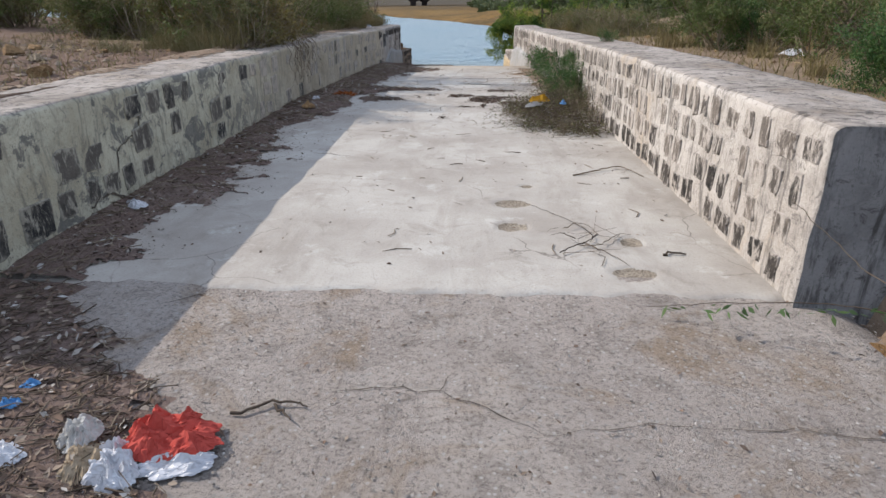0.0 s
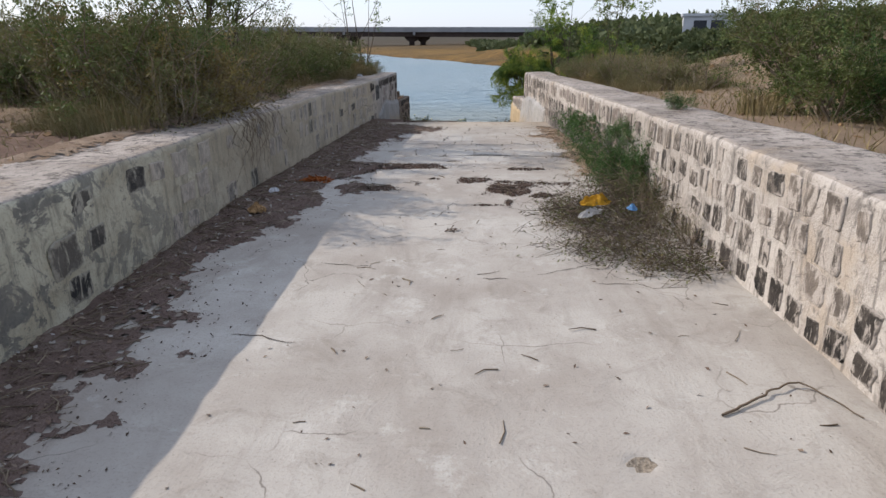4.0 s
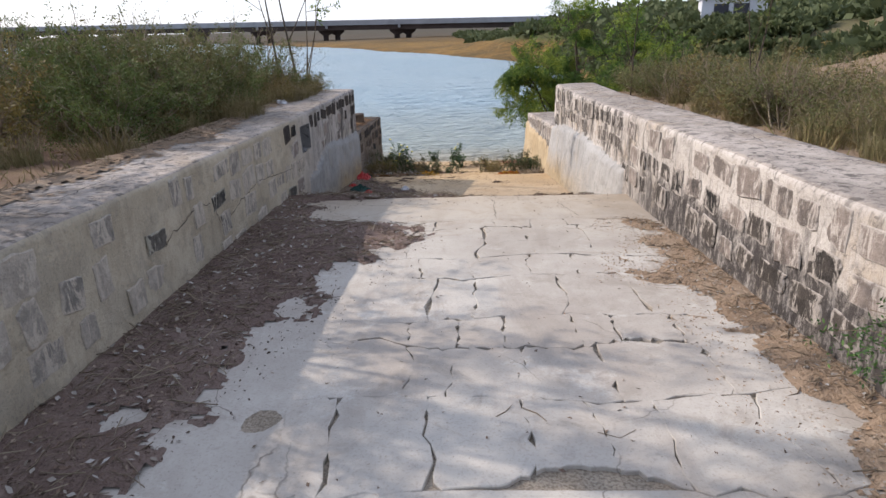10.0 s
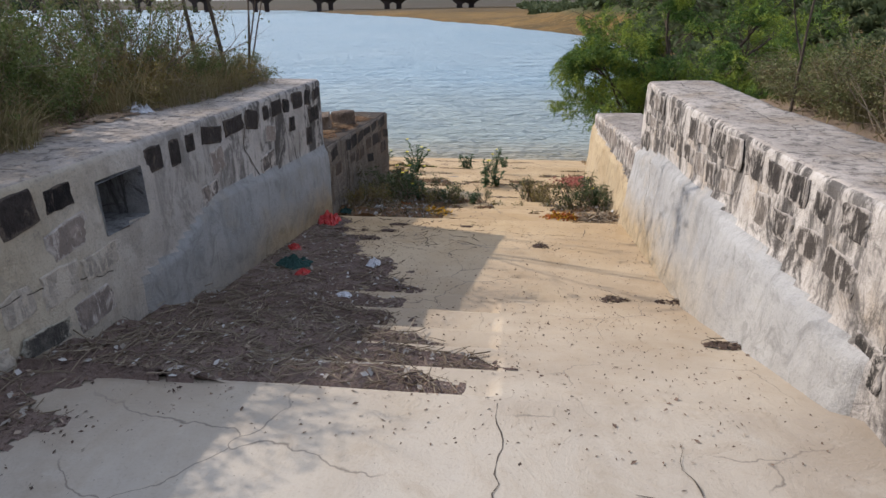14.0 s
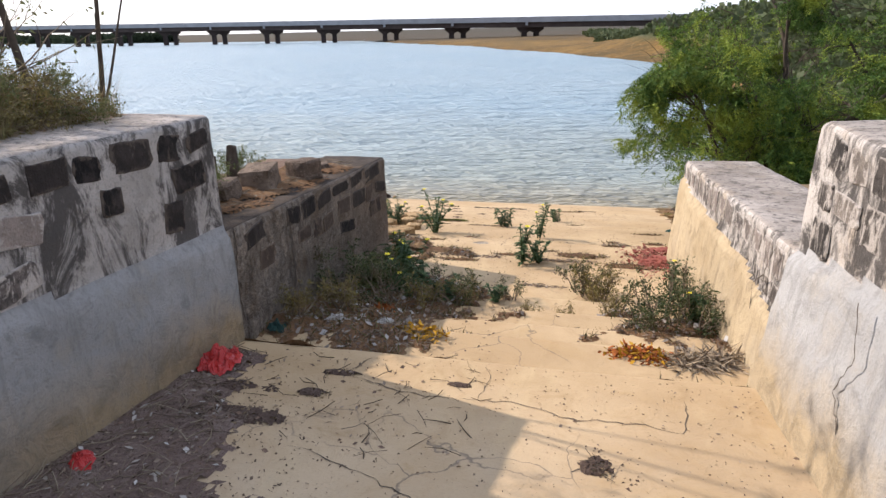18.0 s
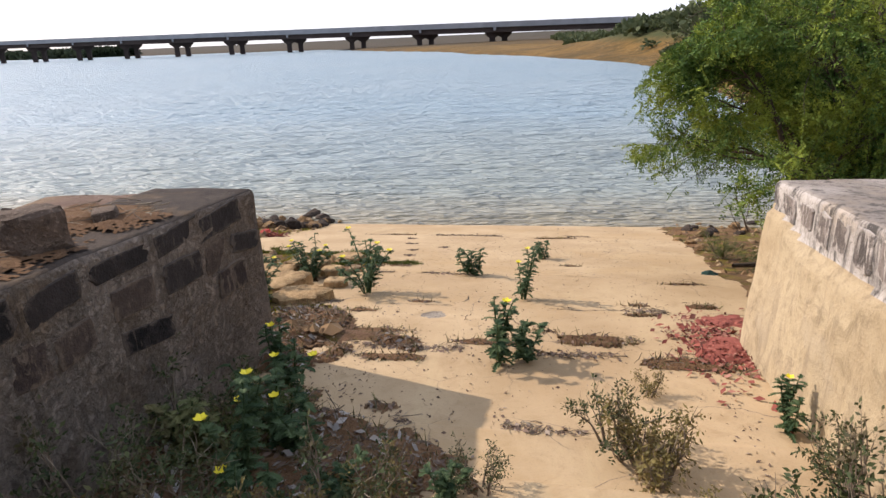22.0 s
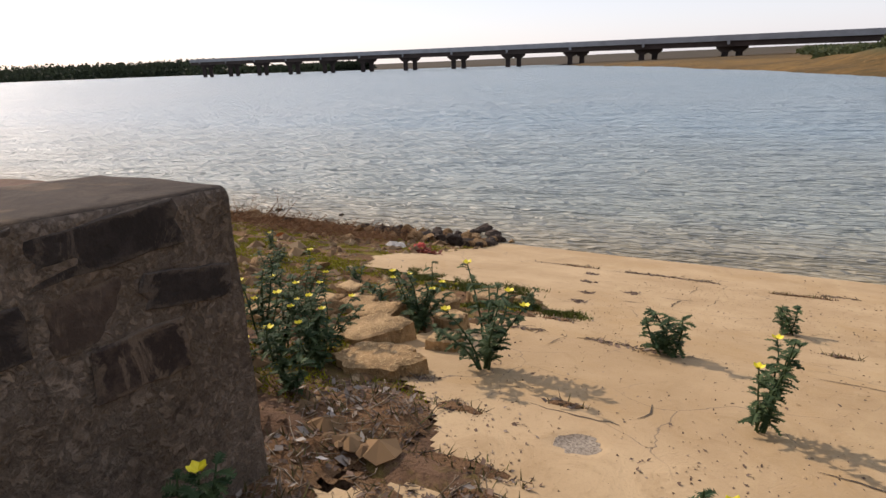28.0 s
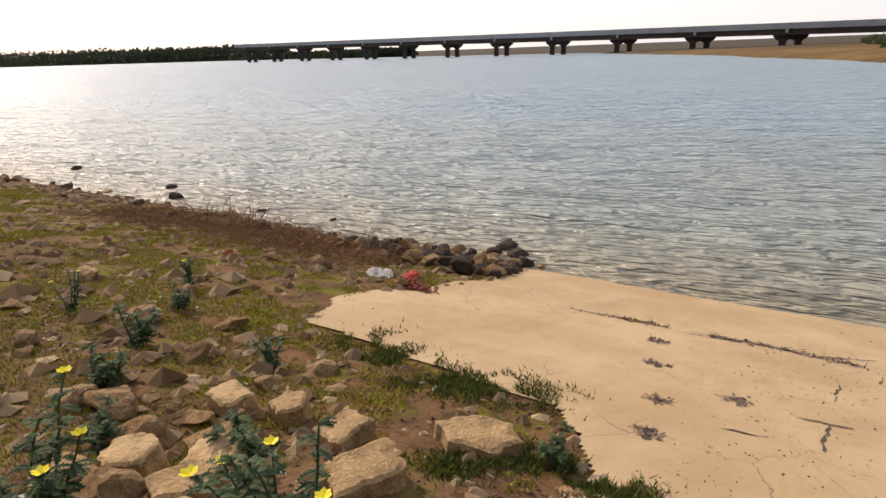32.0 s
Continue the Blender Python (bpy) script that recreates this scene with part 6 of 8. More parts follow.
# ---- stones of the walls ----
def stone_plate(seed):
    """A flat irregular stone face about one unit wide and high, standing in the y-z plane and facing +x."""
    r = np.random.default_rng(seed)
    k = 5
    e = np.linspace(-0.5, 0.5, k)[:-1]
    o = np.full(k - 1, 0.5)
    y, z = np.concatenate([e, o, -e, -o]), np.concatenate([-o, e, o, -e])
    n = len(y)
    cut = r.uniform(0.92, 1.0, 4)
    for c in range(4):
        y[c * (k - 1)] *= cut[c]
        z[c * (k - 1)] *= cut[c]
    y, z = y + r.normal(size=n) * 0.024, z + r.normal(size=n) * 0.024
    back = np.stack([np.full(n, -1.2), y * 1.04, z * 1.04], 1)
    mid = np.stack([np.full(n, 0.25) + r.normal(size=n) * 0.15, y, z], 1)
    top = np.stack([np.full(n, 0.7) + r.normal(size=n) * 0.2, y * 0.95, z * 0.95], 1)
    v = np.concatenate([back, mid, top, [[0.85, 0, 0]]])
    f = []
    for i in range(n):
        j = (i + 1) % n
        f += [(i, j, n + j, n + i), (n + i, n + j, 2 * n + j, 2 * n + i), (2 * n + i, 2 * n + j, 3 * n)]
    return v, f


def plate_set(mat, seed):
    out = []
    for k in range(8):
        v, f = stone_plate(seed + k)
        me = bpy.data.meshes.new("stone")
        me.from_pydata(v.tolist(), [], f)
        me.materials.append(mat)
        me.update()
        out.append(me)
    return out


def face_bulge(x, y, z):
    n1 = float(fnoise(np.array([y]), np.array([z + x]), 0.45, 71)[0]) - 0.5
    n2 = float(fnoise(np.array([y]), np.array([z + x]), 0.13, 72)[0]) - 0.5
    return 0.035 * n1 + 0.016 * n2


M_STONE_D = mat_wall_stone("black_mouldy_stone", (0.022, 0.021, 0.02), (0.085, 0.072, 0.062), (0.50, 0.445, 0.39), 0.515)
M_STONE_B = mat_wall_stone("brown_wall_stone", (0.045, 0.034, 0.03), (0.10, 0.074, 0.058), (0.20, 0.152, 0.112), 0.56)
M_STONE_F = mat_wall_stone("faint_wall_stone", (0.19, 0.175, 0.155), (0.38, 0.335, 0.28), (0.56, 0.49, 0.40))
M_STONE_N = mat_wall_stone("bare_dark_stone", (0.028, 0.026, 0.027), (0.15, 0.125, 0.10), (0.42, 0.385, 0.33), 0.525)
PLATES_N = plate_set(M_STONE_N, 960)
# mouldy dark stone, its colour pushed towards black to deepen the wall's shade
M_STONE_K = mat_wall_stone("shade_dark_stone", (0.014, 0.013, 0.013), (0.045, 0.037, 0.033), (0.13, 0.104, 0.084), 0.58)
PLATES_K = plate_set(M_STONE_K, 950)
M_STONE_G = mat_wall_stone("grey_coursed_stone", (0.085, 0.074, 0.067), (0.26, 0.215, 0.185), (0.56, 0.50, 0.44), 0.52)
PLATES_G = plate_set(M_STONE_G, 970)
PLATES_F = plate_set(M_STONE_F, 940)
PLATES_L, PLATES_R, PLATES_D, PLATES_B = plate_set(M_STONE_L, 900), plate_set(M_STONE_R, 910), plate_set(M_STONE_D, 920), plate_set(M_STONE_B, 930)


def lay_stones(wall, side, face, top, y0, y1, course, widths, gaps, fill, foot, plates, seed, low=None, proud=0.014):
    """Courses of stones from the coping down. fill: the share of stones that show through the plaster."""
    r = np.random.default_rng(seed)
    k = 0
    while k < 9:
        y = y0 + r.uniform(0, 0.2)
        any_left = False
        while y < y1 - 0.1:
            w = r.uniform(*widths)
            zc = float(top(y)) - 0.04 - course * (k + 0.5) + r.normal() * 0.008
            hgt = course * r.uniform(0.52, 0.93)
            yc = y + w / 2
            base = float(slope_z(yc))
            limit = base - 0.02 if low is None else max(base - 0.02, low(yc))
            if zc - hgt * 0.3 > limit and y + w < y1 + 0.03:
                any_left = True
                xf = float(face(yc))
                shown = r.uniform() < fill(yc, k)
                if shown:
                    b = face_bulge(xf, yc, zc)
                    setp = plates(yc, k)
                    me = setp[r.integers(0, len(setp))]
                    o = new("stone", me)
                    o.parent = wall
                    m = pose(xf - side * (b + 0.004), yc, zc, r.normal() * 4.5, 0, 180 if side > 0 else 0)
                    o.matrix_basis = m @ Matrix.Diagonal((0.005, w, hgt, 1))
            y += w + r.uniform(*gaps)
        if not any_left:
            break
        k += 1


FACING_LINE = lambda y: float(np.interp(y, (17.2, 17.3, 18.4, 20, 22.3), (-9, 0.02, 0.1, 0.07, -0.2)))
lay_stones(WALL_R, 1, rx, right_top, 2.95, 9.4, 0.215, (0.09, 0.22), (0.055, 0.12), lambda y, k: 0.9, None,
           lambda y, k: PLATES_D if k >= 3 or (k == 2 and int(y * 7) % 2) else PLATES_R, 11)
lay_stones(WALL_R, 1, rx, right_top, 9.4, 17.4, 0.25, (0.18, 0.36), (0.05, 0.10), lambda y, k: 0.85 if k == 0 else 0.9, None,
           lambda y, k: PLATES_D if k >= 1 and int(y * 5) % 4 else PLATES_G, 15, FACING_LINE)
lay_stones(WALL_R, 1, rx, right_top, 17.4, 22.3, 0.23, (0.16, 0.34), (0.04, 0.08), lambda y, k: 0.92, None,
           lambda y, k: PLATES_D if int(y * 5) % 3 else PLATES_R, 16, FACING_LINE)
lay_stones(WALL_L, -1, lambda y: LX, left_top, 15.0, 18.1, 0.225, (0.2, 0.36), (0.04, 0.09), lambda y, k: 0.8, None,
           lambda y, k: PLATES_K if k == 0 and y > 17.0 else (PLATES_G, PLATES_F, PLATES_L, PLATES_F, PLATES_G, PLATES_F)[int(y * 6 + 2 * k) % 6], 19)
lay_stones(WALL_L, -1, lambda y: LX, left_top, 2.6, 15.0, 0.24, (0.12, 0.28), (0.05, 0.16), lambda y, k: (0.5 if k else 0.75) if y < 8.5 else 0.42, None,
           lambda y, k: PLATES_F if 7.0 < y < 16.5 and int(y * 3) % 7 else PLATES_L, 12)
lay_stones(WALL_L, -1, lambda y: LX, left_top, 18.1, 22.15, 0.215, (0.12, 0.36), (0.04, 0.13), lambda y, k: (0.85 if k == 0 else 0.6 if y > 20.5 else 0.4), None,
           lambda y, k: PLATES_K if k == 0 or (y > 21 and k < 3) else PLATES_N if int(y * 4) % 4 == 0 else PLATES_G, 17,
           lambda y: max(float(np.interp(y, (17.9, 18.0, 18.45, 18.5, 22.3), (-9, 0.45, 0.45, 0.02, -0.28))), -9))
# ledge face turned from the sun: part of its shade is in the stone colours
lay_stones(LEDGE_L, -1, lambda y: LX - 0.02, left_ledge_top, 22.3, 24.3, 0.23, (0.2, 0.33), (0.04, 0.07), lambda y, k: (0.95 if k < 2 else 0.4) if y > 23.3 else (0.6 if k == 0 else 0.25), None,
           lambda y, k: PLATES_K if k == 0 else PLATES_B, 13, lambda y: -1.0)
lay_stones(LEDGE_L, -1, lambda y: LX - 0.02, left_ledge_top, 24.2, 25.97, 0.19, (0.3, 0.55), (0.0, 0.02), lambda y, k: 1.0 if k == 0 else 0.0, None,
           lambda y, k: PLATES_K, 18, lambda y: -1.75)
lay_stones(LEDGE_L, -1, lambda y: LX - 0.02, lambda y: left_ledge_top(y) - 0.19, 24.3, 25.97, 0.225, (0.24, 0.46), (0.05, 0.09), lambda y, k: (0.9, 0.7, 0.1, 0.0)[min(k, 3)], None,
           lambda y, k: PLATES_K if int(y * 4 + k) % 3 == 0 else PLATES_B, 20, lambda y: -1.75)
lay_stones(LEDGE_R, 1, rx, right_ledge_top, 22.4, 26.5, 0.24, (0.14, 0.26), (0.05, 0.1), lambda y, k: 0.95, None,
           lambda y, k: PLATES_G if k == 0 else PLATES_D, 14, lambda y: -0.8)
# cracks that run over the wall faces
def wall_crack(wall, side, face, pts, width, seed):
    rng = np.random.default_rng(seed)
    v = []
    line = []
    for (ya, za), (yb, zb) in zip(pts, pts[1:]):
        n = max(3, int(math.hypot(yb - ya, zb - za) / 0.04))
        for t in np.linspace(0, 1, n, endpoint=False):
            line.append((ya + (yb - ya) * t + rng.normal() * 0.008, za + (zb - za) * t + rng.normal() * 0.008))
    for i, (y, z) in enumerate(line):
        j = min(i + 1, len(line) - 1)
        dy, dz = line[j][0] - line[max(j - 1, 0)][0], line[j][1] - line[max(j - 1, 0)][1]
        ln = math.hypot(dy, dz) + 1e-6
        w = width * rng.uniform(0.4, 1.4) / 2
        xf = float(face(y))
        x = xf - side * (face_bulge(xf, y, z) + 0.006)
        v += [(x, y - dz / ln * w, z + dy / ln * w), (x, y + dz / ln * w, z - dy / ln * w)]
    f = [(2 * i, 2 * i + 2, 2 * i + 3, 2 * i + 1) for i in range(len(line) - 1)]
    mesh_ob("crack", v, f, M_CRACK, wall)


wall_crack(WALL_L, -1, lambda y: LX, ((4.75, .8), (4.7, .5), (4.35, .42), (4.3, .2)), 0.012, 1)
wall_crack(WALL_L, -1, lambda y: LX, ((3.9, .12), (4.15, .15), (4.4, .02)), 0.016, 2)
wall_crack(WALL_L, -1, lambda y: LX, ((14.1, .25), (14.7, .36), (15.0, .3), (15.15, .05), (15.6, .15), (16.2, .2), (17.4, .05), (18.0, -.1)), 0.007, 3)
wall_crack(WALL_L, -1, lambda y: LX, ((20.1, .55), (20.0, .2), (20.3, -.2), (20.35, -.55)), 0.014, 4)
wall_crack(LEDGE_L, -1, lambda y: LX - 0.02, ((22.35, -.3), (22.3, -.7), (22.35, -1.1)), 0.014, 5)
wall_crack(LEDGE_L, -1, lambda y: LX - 0.02, ((23.2, -.4), (23.25, -.8), (23.2, -1.2)), 0.05, 6)
wall_crack(WALL_R, 1, rx, ((17.0, .55), (17.15, .3), (17.2, .05), (17.25, -.3)), 0.014, 7)
wall_crack(WALL_R, 1, lambda y: rx(y) - 0.12, ((21.2, -.1), (21.1, -.35), (21.25, -.6), (20.9, -1.0)), 0.012, 8)
wall_crack(LEDGE_R, 1, lambda y: rx(y) - 0.05, ((22.6, -.35), (22.75, -.6), (23.0, -.75), (22.9, -1.3)), 0.014, 9)

# ---- worn paving stones that show through the plaster ----
def paving(y0, y1, seed):
    r = np.random.default_rng(seed)
    x = -1.42 + r.uniform(0, 0.1)
    while x < 1.05:
        w = r.uniform(0.22, 0.6)
        g1, g2 = r.choice([-0.005, -0.003, 0.001, 0.003, 0.005, 0.008], 2)
        k = 9
        e = np.linspace(-1, 1, k)[:-1]
        o = np.ones(k - 1)
        px = x + w / 2 + np.concatenate([e, o, -e, -o]) * (w / 2 - g1) + r.normal(size=4 * (k - 1)) * 0.011
        py = (y0 + y1) / 2 + np.concatenate([-o, e, o, -e]) * ((y1 - y0) / 2 - g2) + r.normal(size=4 * (k - 1)) * 0.012
        px, py = px + 0.22 * (fnoise(px, py, 0.5, 181, 4) - 0.5), py + 0.30 * (fnoise(px, py, 0.55, 182, 4) - 0.5)
        n = len(px)
        top = slope_z(py) + 0.003 + r.uniform(-0.002, 0.003)
        cx, cy = px.mean(), py.mean()
        v = np.concatenate([np.stack([px, py, top - 0.05], 1), np.stack([px, py, top - 0.004], 1),
                            np.stack([cx + (px - cx) * 0.985, cy + (py - cy) * 0.985, top], 1), [[cx, cy, slope_z(cy) + 0.005]]])
        f = []
        for i in range(n):
            j = (i + 1) % n
            f += [(i, j, n + j, n + i), (n + i, n + j, 2 * n + j, 2 * n + i), (2 * n + i, 2 * n + j, 3 * n)]
        if w > 0.05:
            mesh_ob("paving_stone", v, f, M_FLOOR, FLOOR, flat=True)
        x += w


for i, (a, b) in enumerate(((12.12, 12.75), (12.75, 13.35), (13.35, 13.72), (13.72, 14.48), (14.48, 14.98), (14.98, 15.85), (15.85, 16.12))):
    paving(a, b, 60 + i)


# ---- yellow-flowered prickly poppies ----
def lobed_leaf(rng, base, d, length, width):
    """A narrow leaf with spiny lobes."""
    d = d / np.linalg.norm(d)
    side = np.cross(d, [0, 0, 1.0])
    side /= np.linalg.norm(side) + 1e-9
    n = 6
    mid, edge = [], []
    for i in range(n + 1):
        t = i / n
        p = base + d * length * t + np.array([0, 0, -0.35 * length * t * t])
        mid.append(p)
    v, f = list(mid), []
    w = [width * math.sin(math.pi * min(0.97, 0.12 + 0.85 * i / n)) * rng.uniform(0.85, 1.15) for i in range(n + 1)]
    for s in (-1, 1):
        base_i = len(v)
        for i in range(n + 1):
            v.append(mid[i] + side * s * w[i] * 0.42 + np.array([0, 0, w[i] * 0.2]))
        for i in range(n):
            tip = (mid[i] + mid[i + 1]) / 2 + d * length * 0.09 + side * s * max(w[i], w[i + 1]) * 1.1 + np.array([0, 0, w[i] * 0.3 * rng.uniform(-0.5, 1.5)])
            v.append(tip)
            q = (i, base_i + i, len(v) - 1, base_i + i + 1, i + 1)
            f.append(q[::-1] if s > 0 else q)
    return np.array(v), f


def poppy(seed, height, stems, flowers, label, leaf=None):
    rng = np.random.default_rng(seed)
    st, lv = Heap(), Heap()
    heads = []
    for k in range(stems):
        a = rng.uniform(0, 2 * np.pi)
        d = np.array([np.cos(a) * 0.36, np.sin(a) * 0.36, 1.2])
        p = np.array([rng.normal() * 0.015, rng.normal() * 0.015, -0.03])
        hgt = height * rng.uniform(0.65, 1.05)
        pts = [p]
        for i in range(6):
            d = d + rng.normal(size=3) * 0.13
            d[2] = max(d[2], 0.9)
            p = p + d / np.linalg.norm(d) * hgt / 6
            pts.append(p)
            if i >= 1:
                for _ in range(6):
                    b = rng.uniform(0, 2 * np.pi)
                    q = pts[-2] + (p - pts[-2]) * rng.uniform(0, 1)
                    lv.add(*lobed_leaf(rng, q, np.array([np.cos(b), np.sin(b), rng.uniform(0.0, 0.7)]), rng.uniform(0.05, 0.105) * (1.15 - 0.06 * i), rng.uniform(0.016, 0.030)))
        st.add(*tube(pts, np.linspace(0.009, 0.004, len(pts)), 4))
        heads.append(pts[-1])
    root = st.ob("poppy_plant", M_POPPY)
    lv.ob("leaves", leaf or M_POPPY, root, flat=True)
    for c in heads[:flowers]:
        fl = Heap()
        for k in range(6):
            a = k * math.pi / 3 + rng.uniform(0, 0.4)
            u, w = np.array([np.cos(a), np.sin(a), 0.55]), np.array([-np.sin(a), np.cos(a), 0])
            fl.add([c, c + u * 0.022 + w * 0.017, c + u * 0.034 + [0, 0, 0.004], c + u * 0.022 - w * 0.017], [(0, 1, 2, 3)])
        fl.ob("flower", M_PETAL, root, flat=True, label="bright yellow flower")
    return tagged(root, label, "plant", "poppies on the shore")


def stand(ob, x, y, turn, s, where, first):
    m = pose(x, y, where(x, y) - 0.01, 0, 0, turn) @ Matrix.Diagonal((s, s, s, 1))
    if first:
        ob.matrix_basis = m
    else:
        copy_thing(ob, Matrix()).matrix_basis = m


POPPIES = [poppy(31, 0.66, 5, 2, "blue-green prickly poppy with yellow flowers"), poppy(32, 0.58, 4, 1, "blue-green prickly poppy with a yellow flower"),
           poppy(33, 0.70, 8, 4, "bushy blue-green prickly poppy with yellow flowers"), poppy(34, 0.42, 4, 0, "small prickly poppy without flowers"),
           poppy(35, 0.45, 7, 0, "withered brown weed on the lower steps", M_LEAF_DULL)]


def sz(x, y):
    return float(surface(np.array([float(x)]), np.array([float(y)]))[0])


def bank(x, y):
    return max(gz(x, y), -9)


seen = set()
rng = np.random.default_rng(14)
for x, y, k, s in ((-2.4, 27.75, 2, 1.1), (-0.8, 25.95, 1, 1.15), (-0.74, 27.7, 0, 0.95), (-1.4, 28.9, 3, 1.25), (-0.6, 30.55, 3, 1.0), (-0.62, 26.05, 3, 1.1),
                   (-1.7, 23.85, 1, 0.9), (-1.95, 24.15, 0, 1.0), (-2.05, 24.75, 2, 0.95), (-2.25, 25.4, 1, 1.1), (-1.75, 24.5, 3, 1.2), (-1.4, 24.1, 3, 0.9),
                   (-2.3, 24.3, 4, 1.1), (0.95, 23.75, 1, 0.75),
                   (0.95, 25.2, 1, 0.8), (-0.9, 24.2, 3, 0.7)):
    stand(POPPIES[k], x, y, rng.uniform(0, 360), s, sz, k not in seen)
    seen.add(k)
for x, y, k, s in ((-3.25, 28.3, 1, 0.9), (-3.15, 26.7, 1, 1.0), (-3.75, 27.1, 0, 1.0), (-4.9, 28.6, 3, 0.8), (-5.6, 29.0, 3, 0.9),
                   (-4.1, 28.9, 3, 1.0), (-6.2, 29.6, 3, 1.1), (-6.9, 30.4, 3, 0.8), (-5.2, 30.0, 3, 0.8), (-7.6, 31.0, 1, 0.8), (-4.3, 26.9, 1, 1.0),
                   (-5.0, 27.5, 0, 1.0), (-2.95, 29.9, 3, 0.7)):
    stand(POPPIES[k], x, y, rng.uniform(0, 360), s, bank, False)
for i, (x, y) in enumerate(((-6.54, 28.59), (-7.31, 29.67), (-4.25, 28.02), (-3.4, 27.17), (-3.33, 28.45), (-7.55, 29.02), (-3.55, 26.6), (-3.3, 27.12), (-3.5, 27.42), (-3.8, 27.3), (-4.1, 27.0))):
    stand(POPPIES[(2, 0, 2, 1)[i % 4]], x, y, rng.uniform(0, 360), rng.uniform(0.7, 0.95) * (1.0 if x > -5 else 0.7), bank, False)


# twiggy half-withered weeds on the lower steps
WEEDS = [shrub("wilted_weed", 301, 0.5, 0.26, M_LEAF_WEED, "twiggy half-withered weed on the lower steps", "plant", 6, 2, 2, (0.015, 0.034), 5, 0.07, "weeds on the lower steps"),
         shrub("wilted_weed", 302, 0.4, 0.32, M_LEAF_WEED, "twiggy half-withered weed on the lower steps", "plant", 7, 2, 2, (0.015, 0.034), 6, 0.08, "weeds on the lower steps"),
         shrub("brown_weed", 303, 0.42, 0.2, M_LEAF_STRAW, "brown dried weed on the lower steps", "plant", 5, 2, 2, (0.014, 0.034), 5, 0.07, "weeds on the lower steps")]
first = set()
for x, y, k, s_ in ((0.05, 24.75, 2, 1.1), (0.18, 24.62, 2, 0.9), (-0.05, 24.9, 0, 0.8), (0.62, 23.7, 1, 1.0), (0.85, 23.95, 0, 1.0), (1.0, 24.2, 0, 0.95), (0.98, 23.7, 1, 0.9),
                    (0.3, 23.95, 2, 0.7), (1.08, 24.7, 0, 0.8), (-1.55, 23.7, 2, 0.8), (-2.2, 23.2, 2, 0.9), (-2.35, 23.7, 0, 1.0), (-1.3, 23.9, 0, 0.9), (-1.15, 24.05, 2, 0.8),
                    (-2.45, 24.6, 0, 1.1), (-1.9, 23.65, 0, 0.9), (-2.4, 22.8, 2, 0.8), (-0.55, 23.9, 2, 0.45), (-0.15, 23.95, 2, 0.4), (0.25, 25.6, 2, 0.5), (-0.75, 24.3, 0, 0.5)):
    stand(WEEDS[k], x, y, rng.uniform(0, 360), s_, sz, k not in first)
    first.add(k)


# ---- rocks ----
def boulder(seed, sub=3):
    r = np.random.default_rng(seed)
    bm = bmesh.new()
    bmesh.ops.create_icosphere(bm, subdivisions=sub, radius=0.5)
    planes = [(Vector(r.normal(size=3)).normalized(), r.uniform(0.22, 0.40)) for _ in range(11)]
    shift = Vector(r.uniform(0, 50, 3))
    for v in bm.verts:
        for n, d in planes:
            k = v.co.dot(n) - d
            if k > 0:
                v.co -= n * k * 0.96
        v.co *= 1 + 0.22 * noise.noise(v.co * 2.4 + shift) - 0.10 * abs(noise.noise(v.co * 6 + shift)) + 0.07 * noise.noise(v.co * 13 + shift)
    me = bpy.data.meshes.new("boulder")
    bm.to_mesh(me)
    bm.free()
    return me


M_ROCK_DULL = mat_rock("dull_stone", (0.27, 0.20, 0.145), (0.16, 0.115, 0.085))
ROCKS = [boulder(70 + k, 4 if k < 3 else 3) for k in range(9)]
for me in ROCKS:
    me.materials.append(M_ROCK)
ROCKS_DARK = [boulder(90 + k) for k in range(4)]
for me in ROCKS_DARK:
    me.materials.append(M_ROCK_DARK)


def rock(x, y, size, rng, dark=False, flat=0.65, where=None, label="rough tan rock on the shore", sink=0.18):
    me = (ROCKS_DARK if dark else ROCKS)[rng.integers(0, 4 if dark else 9)]
    o = new("boulder", me)
    s = size * rng.uniform(0.85, 1.2, 3)
    z = (where or bank)(x, y)
    o.matrix_basis = pose(x, y, z + s[2] * flat * (0.36 - sink), rng.normal() * 12, rng.normal() * 12, rng.uniform(0, 360)) @ Matrix.Diagonal((s[0], s[1], s[2] * flat, 1))
    tagged(o, label, "rock", "rocks on the shore")


rng = np.random.default_rng(23)
for x, y in scatter(rng, 13, -6.6, -3.4, 26.6, 30.2, lambda x, y: x < apron_left(y) - 0.15 and not (-4.3 < x < -2.9 and 27.0 < y < 28.9)):
    rock(x, y, rng.uniform(0.16, 0.42), rng, flat=0.55)
for x, y in scatter(rng, 20, -10.0, -3.2, 27.0, 34.0, lambda x, y: x < apron_left(y) - 0.1):
    rock(x, y, rng.uniform(0.07, 0.25), rng, flat=0.6)
for x, y in scatter(rng, 40, -9.0, -5.7, 33.6, 36.1, lambda x, y: y > 34.6 - (x + 5.7) * 0.1 and x < apron_left(y) + 0.3):
    rock(x, y, rng.uniform(0.12, 0.36), rng, dark=rng.uniform() < 0.5, label="rough rock in the pile at the water's edge")
for x, y in scatter(rng, 32, -24, -9, 34.2, 35.9):
    rock(x, y, rng.uniform(0.15, 0.5), rng, dark=rng.uniform() < 0.5)
for x, y, s in ((-15.5, 36.2, .42), (-16.8, 36.9, .3), (-22.5, 37.4, .42), (-12.5, 36.2, .2), (-10.5, 36.3, .2), (-6.5, 36.3, .4), (-6.2, 36.0, .34)):
    rock(x, y, s, rng, True, 0.7, lambda x, y: WATER - 0.05, "dark wet rock standing in the shallow water", 0.1)
